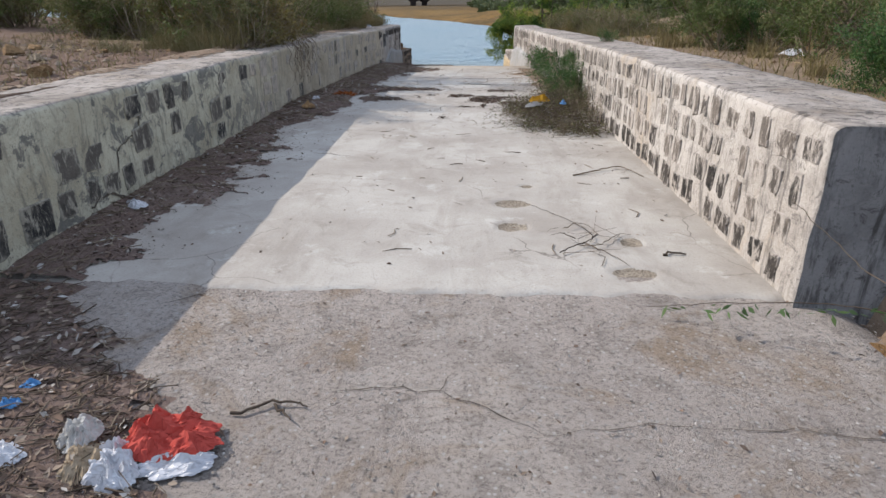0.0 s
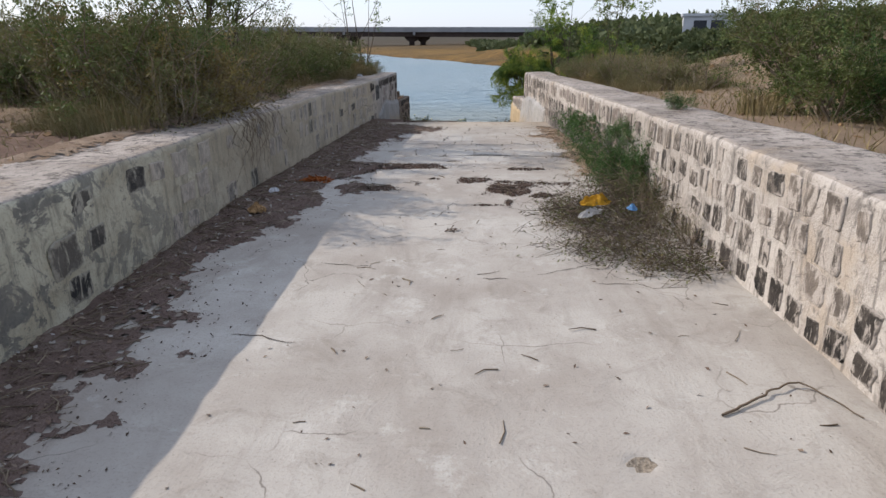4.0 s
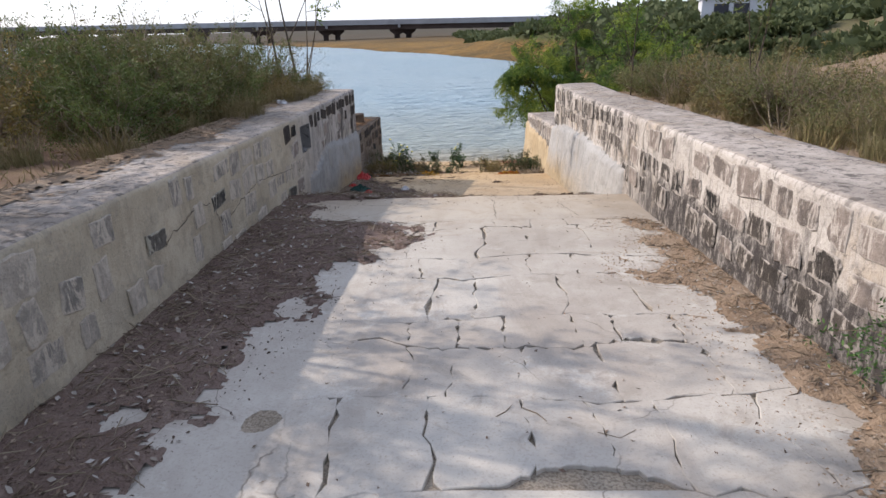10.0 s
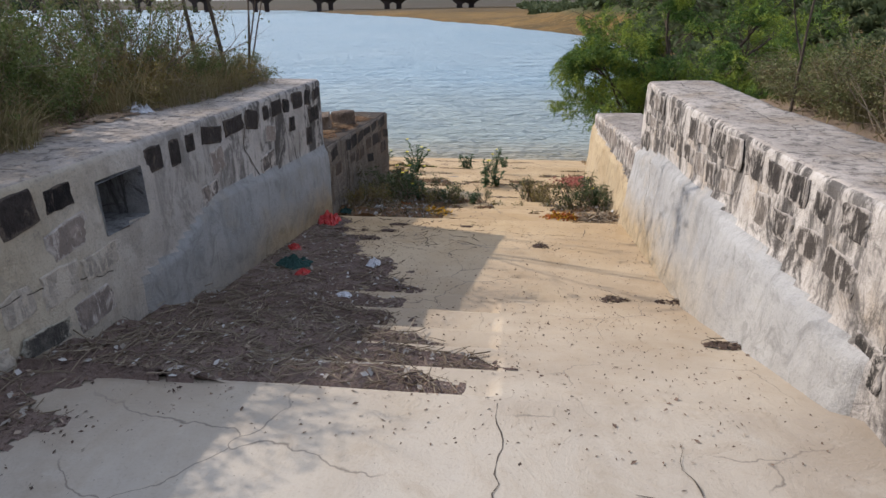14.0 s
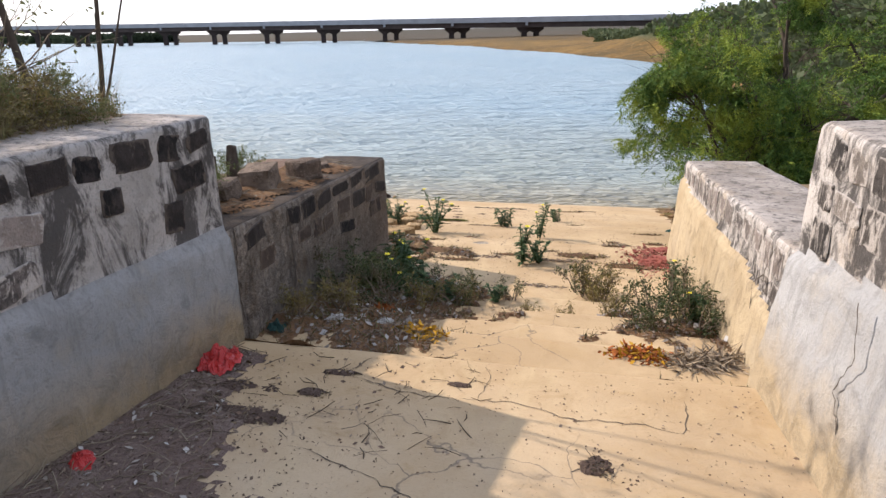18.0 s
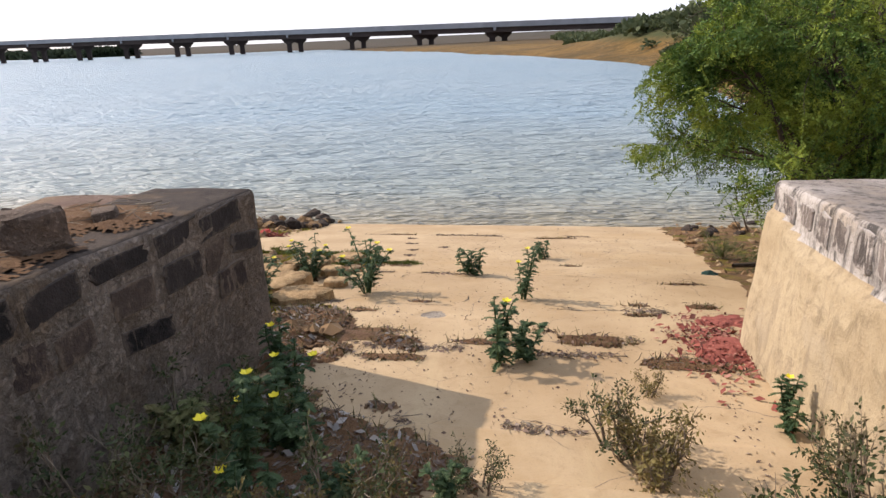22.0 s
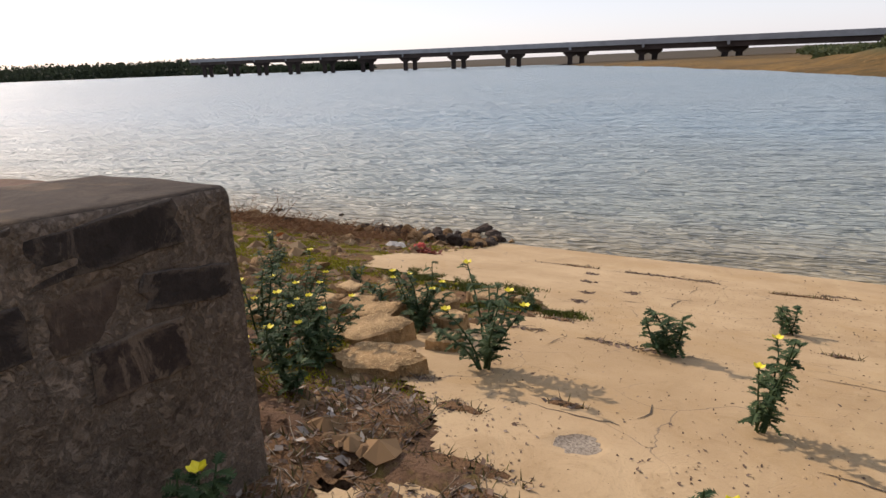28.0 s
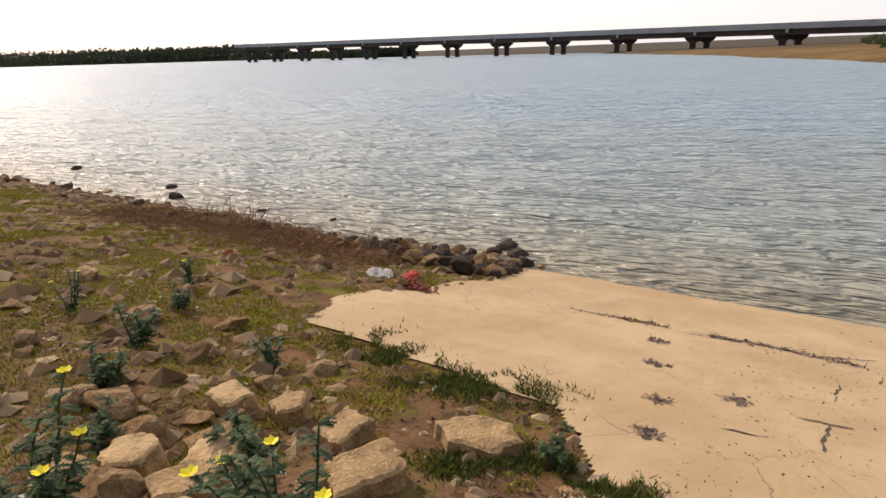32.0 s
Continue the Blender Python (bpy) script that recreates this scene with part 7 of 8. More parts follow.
for x, y in scatter(rng, 16, 1.9, 4.0, 33.5, 36.0):
    rock(x, y, rng.uniform(0.1, 0.3), rng, dark=rng.uniform() < 0.5)
for x, y in scatter(rng, 10, 1.7, 2.3, 28, 34):
    rock(x, y, rng.uniform(0.08, 0.2), rng)
# stones on the low ledge, on the banks and beside the asphalt
for i, (x, y, z, w, d, hgt, turn, lab) in enumerate(((-3.15, 23.75, -0.39, .34, .4, .26, 12, "squared grey-brown stone lying on the low ledge"), (-2.95, 24.3, -0.41, .3, .28, .24, -20, "squared grey-brown stone lying on the low ledge"),
                                                  (-3.0, 24.9, -0.44, .13, .15, .1, 30, "small stone on the low ledge"), (-3.3, 23.2, -0.36, .4, .34, .2, 5, "squared grey-brown stone lying on the low ledge"))):
    bm = box_bm(w, d, hgt)
    bmesh.ops.subdivide_edges(bm, edges=bm.edges[:], cuts=5, use_grid_fill=True)
    for v in bm.verts:
        q = v.co * 7 + Vector((i * 9, 3, 5))
        edge = max(abs(v.co.x) * 2 / w + abs(v.co.y) * 2 / d, abs(v.co.x) * 2 / w + abs(v.co.z) * 2 / hgt, abs(v.co.y) * 2 / d + abs(v.co.z) * 2 / hgt)
        v.co *= 1 - 0.10 * max(0.0, edge - 1.6) / 0.4 + 0.13 * noise.noise(q) + 0.05 * noise.noise(q * 3)
    me = bpy.data.meshes.new("squared_stone")
    bm.to_mesh(me)
    bm.free()
    me.materials.append(M_ROCK_DULL)
    o = tagged(new("squared_stone", me), lab, "stone", "stones on the low ledge")
    o.matrix_basis = pose(x, y, z + hgt * 0.44, 3, -4, turn)
rock(1.88, 2.48, 0.3, rng, False, 0.9, lambda x, y: -0.12, "pale squared stone beside the wall's end")
for x, y in scatter(rng, 14, -8, -3.5, 3.5, 9.5) + scatter(rng, 8, 2.6, 7.5, 7, 24) + scatter(rng, 8, 5, 12, 8, 30):
    rock(x, y, rng.uniform(0.08, 0.3), rng, label="stone lying on the dry bank")

# broken pieces of the apron, tilted where the bank has washed out
def slab(seed, w, d):
    """A thick broken plate with a ragged outline and a worn top."""
    r = np.random.default_rng(seed)
    n = 15
    u = np.linspace(-1, 1, n)
    U, V = np.meshgrid(u, u, indexing="ij")
    rad = np.maximum(np.abs(U), np.abs(V))
    ang = np.arctan2(V, U)
    k = r.integers(4, 7)
    cut = 1.0 / np.maximum(np.cos(((ang + r.uniform(0, 6)) % (2 * np.pi / k)) - np.pi / k), 0.5)
    out = 0.66 * cut * (0.88 + 0.22 * (vnoise(ang * 2 + 20, 0 * ang, 0.5, seed) - 0.5))
    q = np.hypot(U, V) + 1e-6
    x, y = U / q * rad * out * w * 0.5, V / q * rad * out * d * 0.5
    z = 0.05 + 0.035 * (fnoise(x + seed, y, 0.22, seed, 3) - 0.5)
    z = np.where(rad > 0.97, -0.16, np.where(rad > 0.82, z - 0.012, z))
    x, y = np.where(rad > 0.97, x * 0.9, x), np.where(rad > 0.97, y * 0.9, y)
    return mesh_ob("broken_slab", np.stack([x, y, z], -1).reshape(-1, 3), grid_faces(n, n), M_SLAB, flat=True)


r = np.random.default_rng(5)
for i, (x, y, w, d, turn, tilt) in enumerate(((-3.42, 27.86, 1.15, .62, 38, 8), (-3.66, 28.3, .85, .5, 30, 5), (-3.0, 27.35, 1.2, .75, 15, 3), (-4.0, 28.5, .6, .42, 60, 8), (-3.3, 29.75, .85, .55, 20, 4),
                                              (-3.5, 29.05, .8, .5, 75, 6), (-3.1, 28.55, .55, .4, 10, 5), (-4.5, 28.55, .55, .45, 30, 10), (-4.15, 28.75, .6, .5, -20, 8), (-4.6, 27.9, .6, .5, 50, 9),
                                              (-4.75, 29.3, .5, .4, 0, 8), (-4.35, 29.4, .42, .36, 40, 12), (-3.9, 29.35, .5, .4, 70, 6), (-2.85, 28.0, .5, .35, 35, 3))):
    o = tagged(slab(300 + i, w * 0.95, d * 0.95), "tilted broken slab of sandy concrete", "slab", "broken slabs at the apron's edge")
    o.matrix_basis = pose(x, y, max(gz(x, y), float(slope_z(y)) - 0.12) + 0.05 + 0.004 * tilt, tilt, r.normal() * 4, turn)
for x, y, w in ((-6.78, 29.97, .4), (-5.32, 28.92, .43), (-4.55, 28.24, .42), (-4.19, 28.3, .32), (-4.8, 30.14, .3), (-5.06, 29.5, .2), (-4.43, 29.45, .25), (-5.69, 29.72, .3), (-6.11, 30.37, .3),
                (-4.8, 28.75, .4), (-7.61, 32.89, .46), (-8.48, 34.66, .55), (-7.22, 34.65, .55), (-8.42, 32.83, .25), (-6.77, 29.1, .25), (-5.46, 28.77, .3), (-7.71, 29.38, .25), (-8.58, 30.48, .32),
                (-4.8, 29.08, .26), (-5.4, 27.87, .3), (-6.06, 28.52, .25), (-4.9, 28.64, .25), (-4.27, 27.26, .2)):
    rock(x, y, 0.95 * w, r, False, 0.62)
for x, y in scatter(r, 90, -8.8, -5.6, 34.2, 35.7, lambda x, y: y > 34.9 - (x + 5.7) * 0.12 - 0.9 and x < apron_left(y) + 0.25):
    rock(x, y, r.uniform(0.12, 0.36), r, r.uniform() < 0.5, 0.8, None, "rough rock in the pile at the water's edge", 0.1)


# short green grass and moss on the washed bank
def green_spot(rng, n):
    x, y = rng.uniform(-20, -2.4, n * 4), rng.uniform(26.6, 34.8, n * 4)
    k = (0.5 * fnoise(x, y, 0.9, 150, 5) + 0.5 * fnoise(x, y, 0.28, 151, 4) > 0.485) & (x < apron_left(y) + 0.05 + 0.9 * (fnoise(x, y, 0.45, 153, 4) - 0.5))
    return x[k][:n], y[k][:n]


def blades(name, n, spot, mat, height, seed, label, where):
    rng = np.random.default_rng(seed)
    x, y = spot(rng, n)
    n = len(x)
    z = where(x, y) - 0.005
    b = np.stack([x, y, z], 1)
    a = rng.uniform(0, 2 * np.pi, n)
    w = np.stack([np.cos(a), np.sin(a), 0 * a], 1) * 0.006
    lean = rng.normal(size=(n, 3)) * 0.6
    lean[:, 2] = 1
    tip = b + lean * height * rng.uniform(0.4, 1.2, (n, 1))
    v = np.stack([b - w, b + w, tip], 1).reshape(-1, 3)
    return tagged(mesh_ob(name, v, np.arange(3 * n).reshape(-1, 3), mat, flat=True), label, "grass", kind="stuff")


scatter_twigs("floor_debris", 70, over(-2.4, -0.6, 20.9, 22.1), M_TWIG_DARK, 0.16, 179, "dark twigs and stalks strewn above the lower steps")
scatter_bits("floor_leaves", 120, over(-2.4, -1.0, 20.8, 22.1), M_LITTER, 0.035, 180, "rotted leaves strewn above the lower steps")
blades("shore_grass", 230000, green_spot, M_GREEN_GRASS, 0.028, 160, "short green grass between the rocks", ground_z)
M_MAT_WEED = mat_litter("green_mat_weed", (0.065, 0.10, 0.02), (0.13, 0.16, 0.03), (0.15, 0.09, 0.035))


def mat_spot(rng, n):
    """Strips of creeping weed that run from the rocks out over the apron."""
    t, k = rng.uniform(0, 4, n), rng.integers(0, 2, n)
    x = np.where(k == 0, np.interp(t, range(5), (-3.31, -3.23, -2.95, -2.7, -2.4)), np.interp(t, range(5), (-5.2, -4.67, -4.24, -3.79, -3.25)))
    y = np.where(k == 0, np.interp(t, range(5), (29.39, 29.72, 29.9, 29.8, 29.8)), np.interp(t, range(5), (30.9, 30.7, 30.45, 30.6, 30.72)))
    x, y = x + rng.normal(size=n) * 0.09, y + rng.normal(size=n) * np.where(k == 0, 0.09, 0.19)
    keep = fnoise(x, y, 0.22, 152, 4) > 0.49
    return x[keep], y[keep]


def upper(x, y):
    return np.maximum(ground_z(x, y), surface(x, y))


blades("creeping_weed", 16000, mat_spot, M_MAT_WEED, 0.042, 171, "strips of low green weed across the apron's edge", upper)
M_APRON_WEED = mat_litter("dull_low_weed", (0.17, 0.165, 0.06), (0.12, 0.10, 0.045), (0.22, 0.16, 0.075))
blades("apron_low_weed", 2600, apron_spot, M_APRON_WEED, 0.055, 169, "low half-dead weed in hollows of the apron", surface)
blades("foot_low_weed", 3800, foot_spot, M_APRON_WEED, 0.075, 170, "low half-dead weed among the rubbish", surface)
blades("bank_straw", 5000, lambda rng, n: (rng.uniform(-8, -3.3, n), rng.uniform(4, 22, n)), M_GRASS, 0.12, 161, "thin dry straw on the bank", ground_z)
blades("right_bank_straw", 9000, lambda rng, n: (rng.uniform(2.3, 9, n), rng.uniform(4, 25, n)), M_GRASS, 0.16, 162, "thin dry straw on the bank", ground_z)
scatter_twigs("shore_brush", 5200, lambda rng, n: (rng.uniform(-14.5, -7.2, n), 34.2 + rng.normal(size=n) * 0.6), M_TWIG_RED, 0.3, 163, "brown dead brush along the waterline", 0.02, lambda x, y: ground_z(x, y), 0.003, 0.4)

def pebbles(name, n, spot, mat, size, seed, label, where):
    rng = np.random.default_rng(seed)
    x, y = spot(rng, n)
    z = where(x, y)
    base = np.array([(1, 0, 0), (-1, 0, 0), (0, 1, 0), (0, -1, 0), (0, 0, 0.7), (0, 0, -0.7), (0.7, 0.7, 0.2), (-0.7, 0.7, 0.2), (0.7, -0.7, 0.2), (-0.7, -0.7, 0.2)], float)
    tri = [(4, 0, 6), (4, 6, 2), (4, 2, 7), (4, 7, 1), (4, 1, 9), (4, 9, 3), (4, 3, 8), (4, 8, 0), (5, 6, 0), (5, 2, 6), (5, 7, 2), (5, 1, 7), (5, 9, 1), (5, 3, 9), (5, 8, 3), (5, 0, 8)]
    m = len(x)
    k = size * rng.uniform(0.2, 1.0, (m, 1)) ** 1.6
    v = base[None] * (1 + 0.25 * rng.normal(size=(m, len(base), 1))) * k[:, None] * rng.uniform(0.7, 1.2, (m, 1, 3))
    a = rng.uniform(0, 6.3, m)
    c_, s_ = np.cos(a)[:, None], np.sin(a)[:, None]
    v = np.stack([v[..., 0] * c_ - v[..., 1] * s_, v[..., 0] * s_ + v[..., 1] * c_, v[..., 2]], -1) + np.stack([x, y, z], 1)[:, None]
    f = (np.array(tri)[None] + (np.arange(m) * len(base))[:, None, None]).reshape(-1, 3)
    return tagged(mesh_ob(name, v.reshape(-1, 3), f, mat, flat=True), label, "stones", kind="stuff")


M_PEBBLE = mat_litter("shore_pebble", (0.36, 0.23, 0.12), (0.16, 0.095, 0.05), (0.52, 0.38, 0.22))
M_CRUMB = mat_litter("shore_earth_crumb", (0.17, 0.095, 0.05), (0.09, 0.05, 0.028), (0.30, 0.18, 0.09))


def pebble_spot(rng, n):
    x, y = -2.3 - 15 * rng.uniform(0, 1, n * 3) ** 1.4, rng.uniform(26.3, 35.3, n * 3)
    k = (x < apron_left(y) + 0.12) & (fnoise(x, y, 0.7, 155) > 0.36)
    return x[k][:n], y[k][:n]


pebbles("shore_stones", 3000, pebble_spot, M_PEBBLE, 0.075, 165, "small tan stones among moss and soil", ground_z)
pebbles("rubble", 420, pebble_spot, M_PEBBLE, 0.15, 176, "broken tan rubble among moss and soil", ground_z)
pebbles("soil_crumbs", 9000, pebble_spot, M_CRUMB, 0.022, 177, "dark brown crumbs of earth among the moss", ground_z)
pebbles("waterline_stones", 1500, lambda rng, n: (rng.uniform(-20, -5.8, n), 35.0 + rng.normal(size=n) * 0.45), M_PEBBLE, 0.11, 166, "broken stones along the waterline", ground_z)
pebbles("right_shore_stones", 500, lambda rng, n: (rng.uniform(1.6, 4.2, n), rng.uniform(28, 35.8, n)), M_PEBBLE, 0.07, 167, "small stones beside the apron", ground_z)
pebbles("bank_stones", 900, lambda rng, n: (rng.uniform(-9, -3.4, n), rng.uniform(3, 22, n)), M_PEBBLE, 0.05, 168, "small stones on the dry bank", ground_z)
scatter_bits("shore_chips", 500, lambda rng, n: (rng.uniform(-9, -2.5, n), rng.uniform(26.6, 35, n)), M_PALE_LITTER, 0.05, 164, "pale chips among the rocks", 1.0, 0.01, lambda x, y: ground_z(x, y))


M_GRIT = mat_litter("road_grit", (0.42, 0.37, 0.32), (0.16, 0.14, 0.125), (0.62, 0.57, 0.51))
pebbles("road_stones", 5200, over(-1.9, 1.95, 0.7, 2.95), M_GRIT, 0.0065, 172, "loose grit on the old asphalt", lambda x, y: 0 * x - 0.008)
pebbles("bank_clods", 1500, lambda rng, n: (rng.uniform(-9, -3.4, n), rng.uniform(2.5, 10, n)), M_LITTER, 0.05, 173, "clods and dead leaves on the reddish bank", ground_z)
scatter_twigs("bank_twigs", 900, lambda rng, n: (rng.uniform(-8, -3.4, n), rng.uniform(2.5, 10, n)), M_TWIG, 0.2, 174, "dry twigs on the reddish bank", 0.01, ground_z)
pebbles("right_bank_stones", 700, lambda rng, n: (rng.uniform(2.4, 9, n), rng.uniform(5, 20, n)), M_PEBBLE, 0.05, 175, "small stones on the tan bank", ground_z)


# ---- right wall: a thorn bush hanging over it and a heap of cut dead branches ----
rng = np.random.default_rng(31)
for i, (x, y, k, lean) in enumerate(((1.42, 9.0, 0.4, -6), (1.40, 10.3, 0.36, -8), (1.5, 11.1, 0.28, -6), (1.42, 9.6, 0.4, -10), (1.5, 12.3, 0.26, 0), (1.48, 11.8, 0.3, 0))):
    z = float(right_top(y)) - 0.1 if lean < -50 else fz(x, y)
    m = pose(x, y, z, rng.normal() * 5, lean, 0) @ pose(0, 0, 0, 0, 0, rng.uniform(0, 360)) @ Matrix.Diagonal((k, k, k, 1))
    if i == 0:
        LOW_BUSH.matrix_basis = m
    else:
        copy_thing(LOW_BUSH, Matrix()).matrix_basis = m
for i, (x, y, z, k, flat, lean) in enumerate(((1.45, 9.45, 0.0, 0.6, 1.1, -14), (1.46, 9.95, 0.0, 0.5, 1.1, -16), (1.45, 10.5, 0.0, 0.38, 0.5, -14), (1.52, 11.0, 0.0, 0.30, 0.5, -12), (1.5, 9.05, 0.0, 0.5, 0.9, -10),
                                              (1.5, 9.9, 0.5, 0.4, 0.6, -40), (1.55, 10.5, 0.55, 0.32, 0.6, -42), (1.58, 11.1, 0.5, 0.28, 0.6, -40), (1.5, 11.7, 0.5, 0.3, 0.6, -40), (1.9, 9.7, 0.8, 0.3, 0.7, 0))):
    m = pose(x, y, (fz(x, y) if z < 0.7 else 0.0) + z, rng.normal() * 4, lean, 0) @ pose(0, 0, 0, 0, 0, rng.uniform(0, 360)) @ Matrix.Diagonal((k, k, k * flat, 1))
    if i == 0:
        SPRAWL.matrix_basis = m
    else:
        copy_thing(SPRAWL, Matrix()).matrix_basis = m


# bare twigs that stand up between the heap and the bushes
for x, y, k in ((1.25, 8.15, 0.36), (1.35, 8.7, 0.45), (1.45, 7.7, 0.34)):
    c = copy_thing(DEAD[0], Matrix())
    c.matrix_basis = pose(x, y, fz(x, y) - 0.02, 0, -8, 90 * y) @ Matrix.Diagonal((0.8 * k, k, 0.95 * k, 1))
    tagged(c, "dead brown thorn branches leaning against the wall", "shrub", "bushes against the wall")

# long branches that creep along the wall's face at half its height
rng = np.random.default_rng(37)
limbs = []
for k in range(9):
    p = np.array([1.42, 9.4 + 0.12 * k, 0.05])
    pts = [p]
    reach, rise = rng.uniform(1.4, 2.6), rng.uniform(0.40, 0.62)
    for t in np.linspace(0.1, 1, 12):
        y = p[1] + reach * t
        pts.append(np.array([float(rx(y)) - 0.10 - 0.22 * math.sin(3.0 * t) * rng.uniform(0.4, 1.0), y, float(slope_z(y)) + 0.05 + rise * math.sin(2.1 * t) + rng.normal() * 0.02]))
    limbs.append((pts, list(np.linspace(0.007, 0.002, len(pts))), 0))
    for j in range(2, 12, 2):
        q = pts[j]
        d = np.array([-rng.uniform(0.1, 0.35), rng.uniform(-0.1, 0.35), rng.uniform(-0.15, 0.12)])
        limbs.append(([q, q + d * 0.5, q + d + np.array([0, 0, -0.05])], [0.003, 0.0022, 0.001], 0))
creeper = limb_mesh(limbs, "thorn_creeper", M_TWIG)
v, f = sprays(rng, limbs, 14, 0.12, 0.010, 0.026, 10, 0)
mesh_ob("foliage", v, f, M_LEAF_SPRAWL, creeper, flat=True)
tagged(creeper, "long green thorn branches creeping along the wall's face", "shrub", "bushes against the wall")


def brush_heap(name, lobes, n, seed, label):
    rng = np.random.default_rng(seed)
    h, lv = Heap(), []
    for _ in range(n):
        cx, cy, cz, ax, ay, az = lobes[rng.integers(0, len(lobes))]
        p = rng.normal(size=3) * 0.5
        c = np.array([cx + p[0] * ax, cy + p[1] * ay, cz + abs(p[2]) * az + 0.02])
        a = rng.uniform(0, 2 * np.pi)
        d = np.array([np.cos(a), np.sin(a), rng.normal() * 0.35])
        ln = rng.uniform(0.12, 0.48)
        k = rng.normal(size=3) * 0.06
        h.add(*tube([c - d * ln / 2, c + k, c + d * ln / 2], [0.0022, 0.0016, 0.0008], 3))
        for t in rng.uniform(-0.5, 0.5, 3):
            lv.append(c + d * ln * t + rng.normal(size=3) * 0.02)
    ob = h.ob(name, M_TWIG_DARK)
    lv = np.array(lv)
    lv[:, 2] = np.maximum(lv[:, 2], lobes[0][2] + 0.01)
    v, f = leaf_quads(lv, rng.normal(size=lv.shape), 0.012, 0.028, rng)
    mesh_ob("dead_leaves", v, f, M_LEAF_DULL, ob, flat=True)
    return tagged(ob, label, "brush heap")


brush_heap("deadwood", ((0.75, 7.5, 0.0, 0.45, 0.3, 0.05), (1.05, 7.9, 0.0, 0.45, 0.45, 0.12), (1.15, 8.4, 0.0, 0.4, 0.45, 0.24), (0.7, 8.2, 0.0, 0.4, 0.45, 0.12), (1.2, 7.2, 0.0, 0.35, 0.3, 0.05), (0.65, 8.6, 0.0, 0.35, 0.3, 0.12), (1.05, 8.8, 0.0, 0.35, 0.3, 0.3)), 1500, 41,
           "low heap of cut dead thorn branches against the wall")
brush_heap("deadwood", ((1.3, 9.2, -0.01, 0.25, 0.35, 0.16), (1.35, 9.9, -0.02, 0.2, 0.4, 0.12)), 300, 42, "heap of cut dead thorn branches against the wall")


# ---- rubbish ----
def crumple(name, w, d, hgt, mat, seed, parent=None, n=33, label=""):
    """A crumpled sheet with folds, lying on its base."""
    r = np.random.default_rng(seed)
    u = np.linspace(-1, 1, n)
    U, V = np.meshgrid(u, u, indexing="ij")
    rad = np.maximum(np.abs(U), np.abs(V))
    q = np.hypot(U, V) + 1e-6
    wobble = 0.7 + 0.6 * fnoise(np.arctan2(V, U) * 2 + 9, 0 * U, 0.8, seed + 7)
    x, y = U * rad / q * wobble + 0.02 * r.normal(size=U.shape), V * rad / q * wobble + 0.02 * r.normal(size=U.shape)
    ox, oy = r.uniform(0, 50, 2)
    ridge = 1 - np.abs(2 * fnoise(U + ox, V + oy, 0.75, seed, 2) - 1)
    fold = 1 - np.abs(2 * vnoise(U + ox + 0.3 * V, V * 1.3 + oy, 0.32, seed + 5) - 1)
    z = (0.12 + 0.6 * ridge ** 2 + 0.35 * fold ** 2 * ridge) * (1 - 0.8 * rad ** 2) + 0.10 * fnoise(U + ox, V, 0.2, seed + 3)
    verts = np.stack([x * w / 2, y * d / 2, np.maximum(z * hgt, 0.004)], -1).reshape(-1, 3)
    ob = mesh_ob(name, verts, grid_faces(n, n), mat, parent, flat=True, label=label)
    sol = ob.modifiers.new("thickness", "SOLIDIFY")
    sol.thickness = 0.003
    return ob


def drop(ob, x, y, turn=0, lift=0.0, where=sz):
    ob.matrix_basis = pose(x, y, where(x, y) + lift, 0, 0, turn)
    return ob


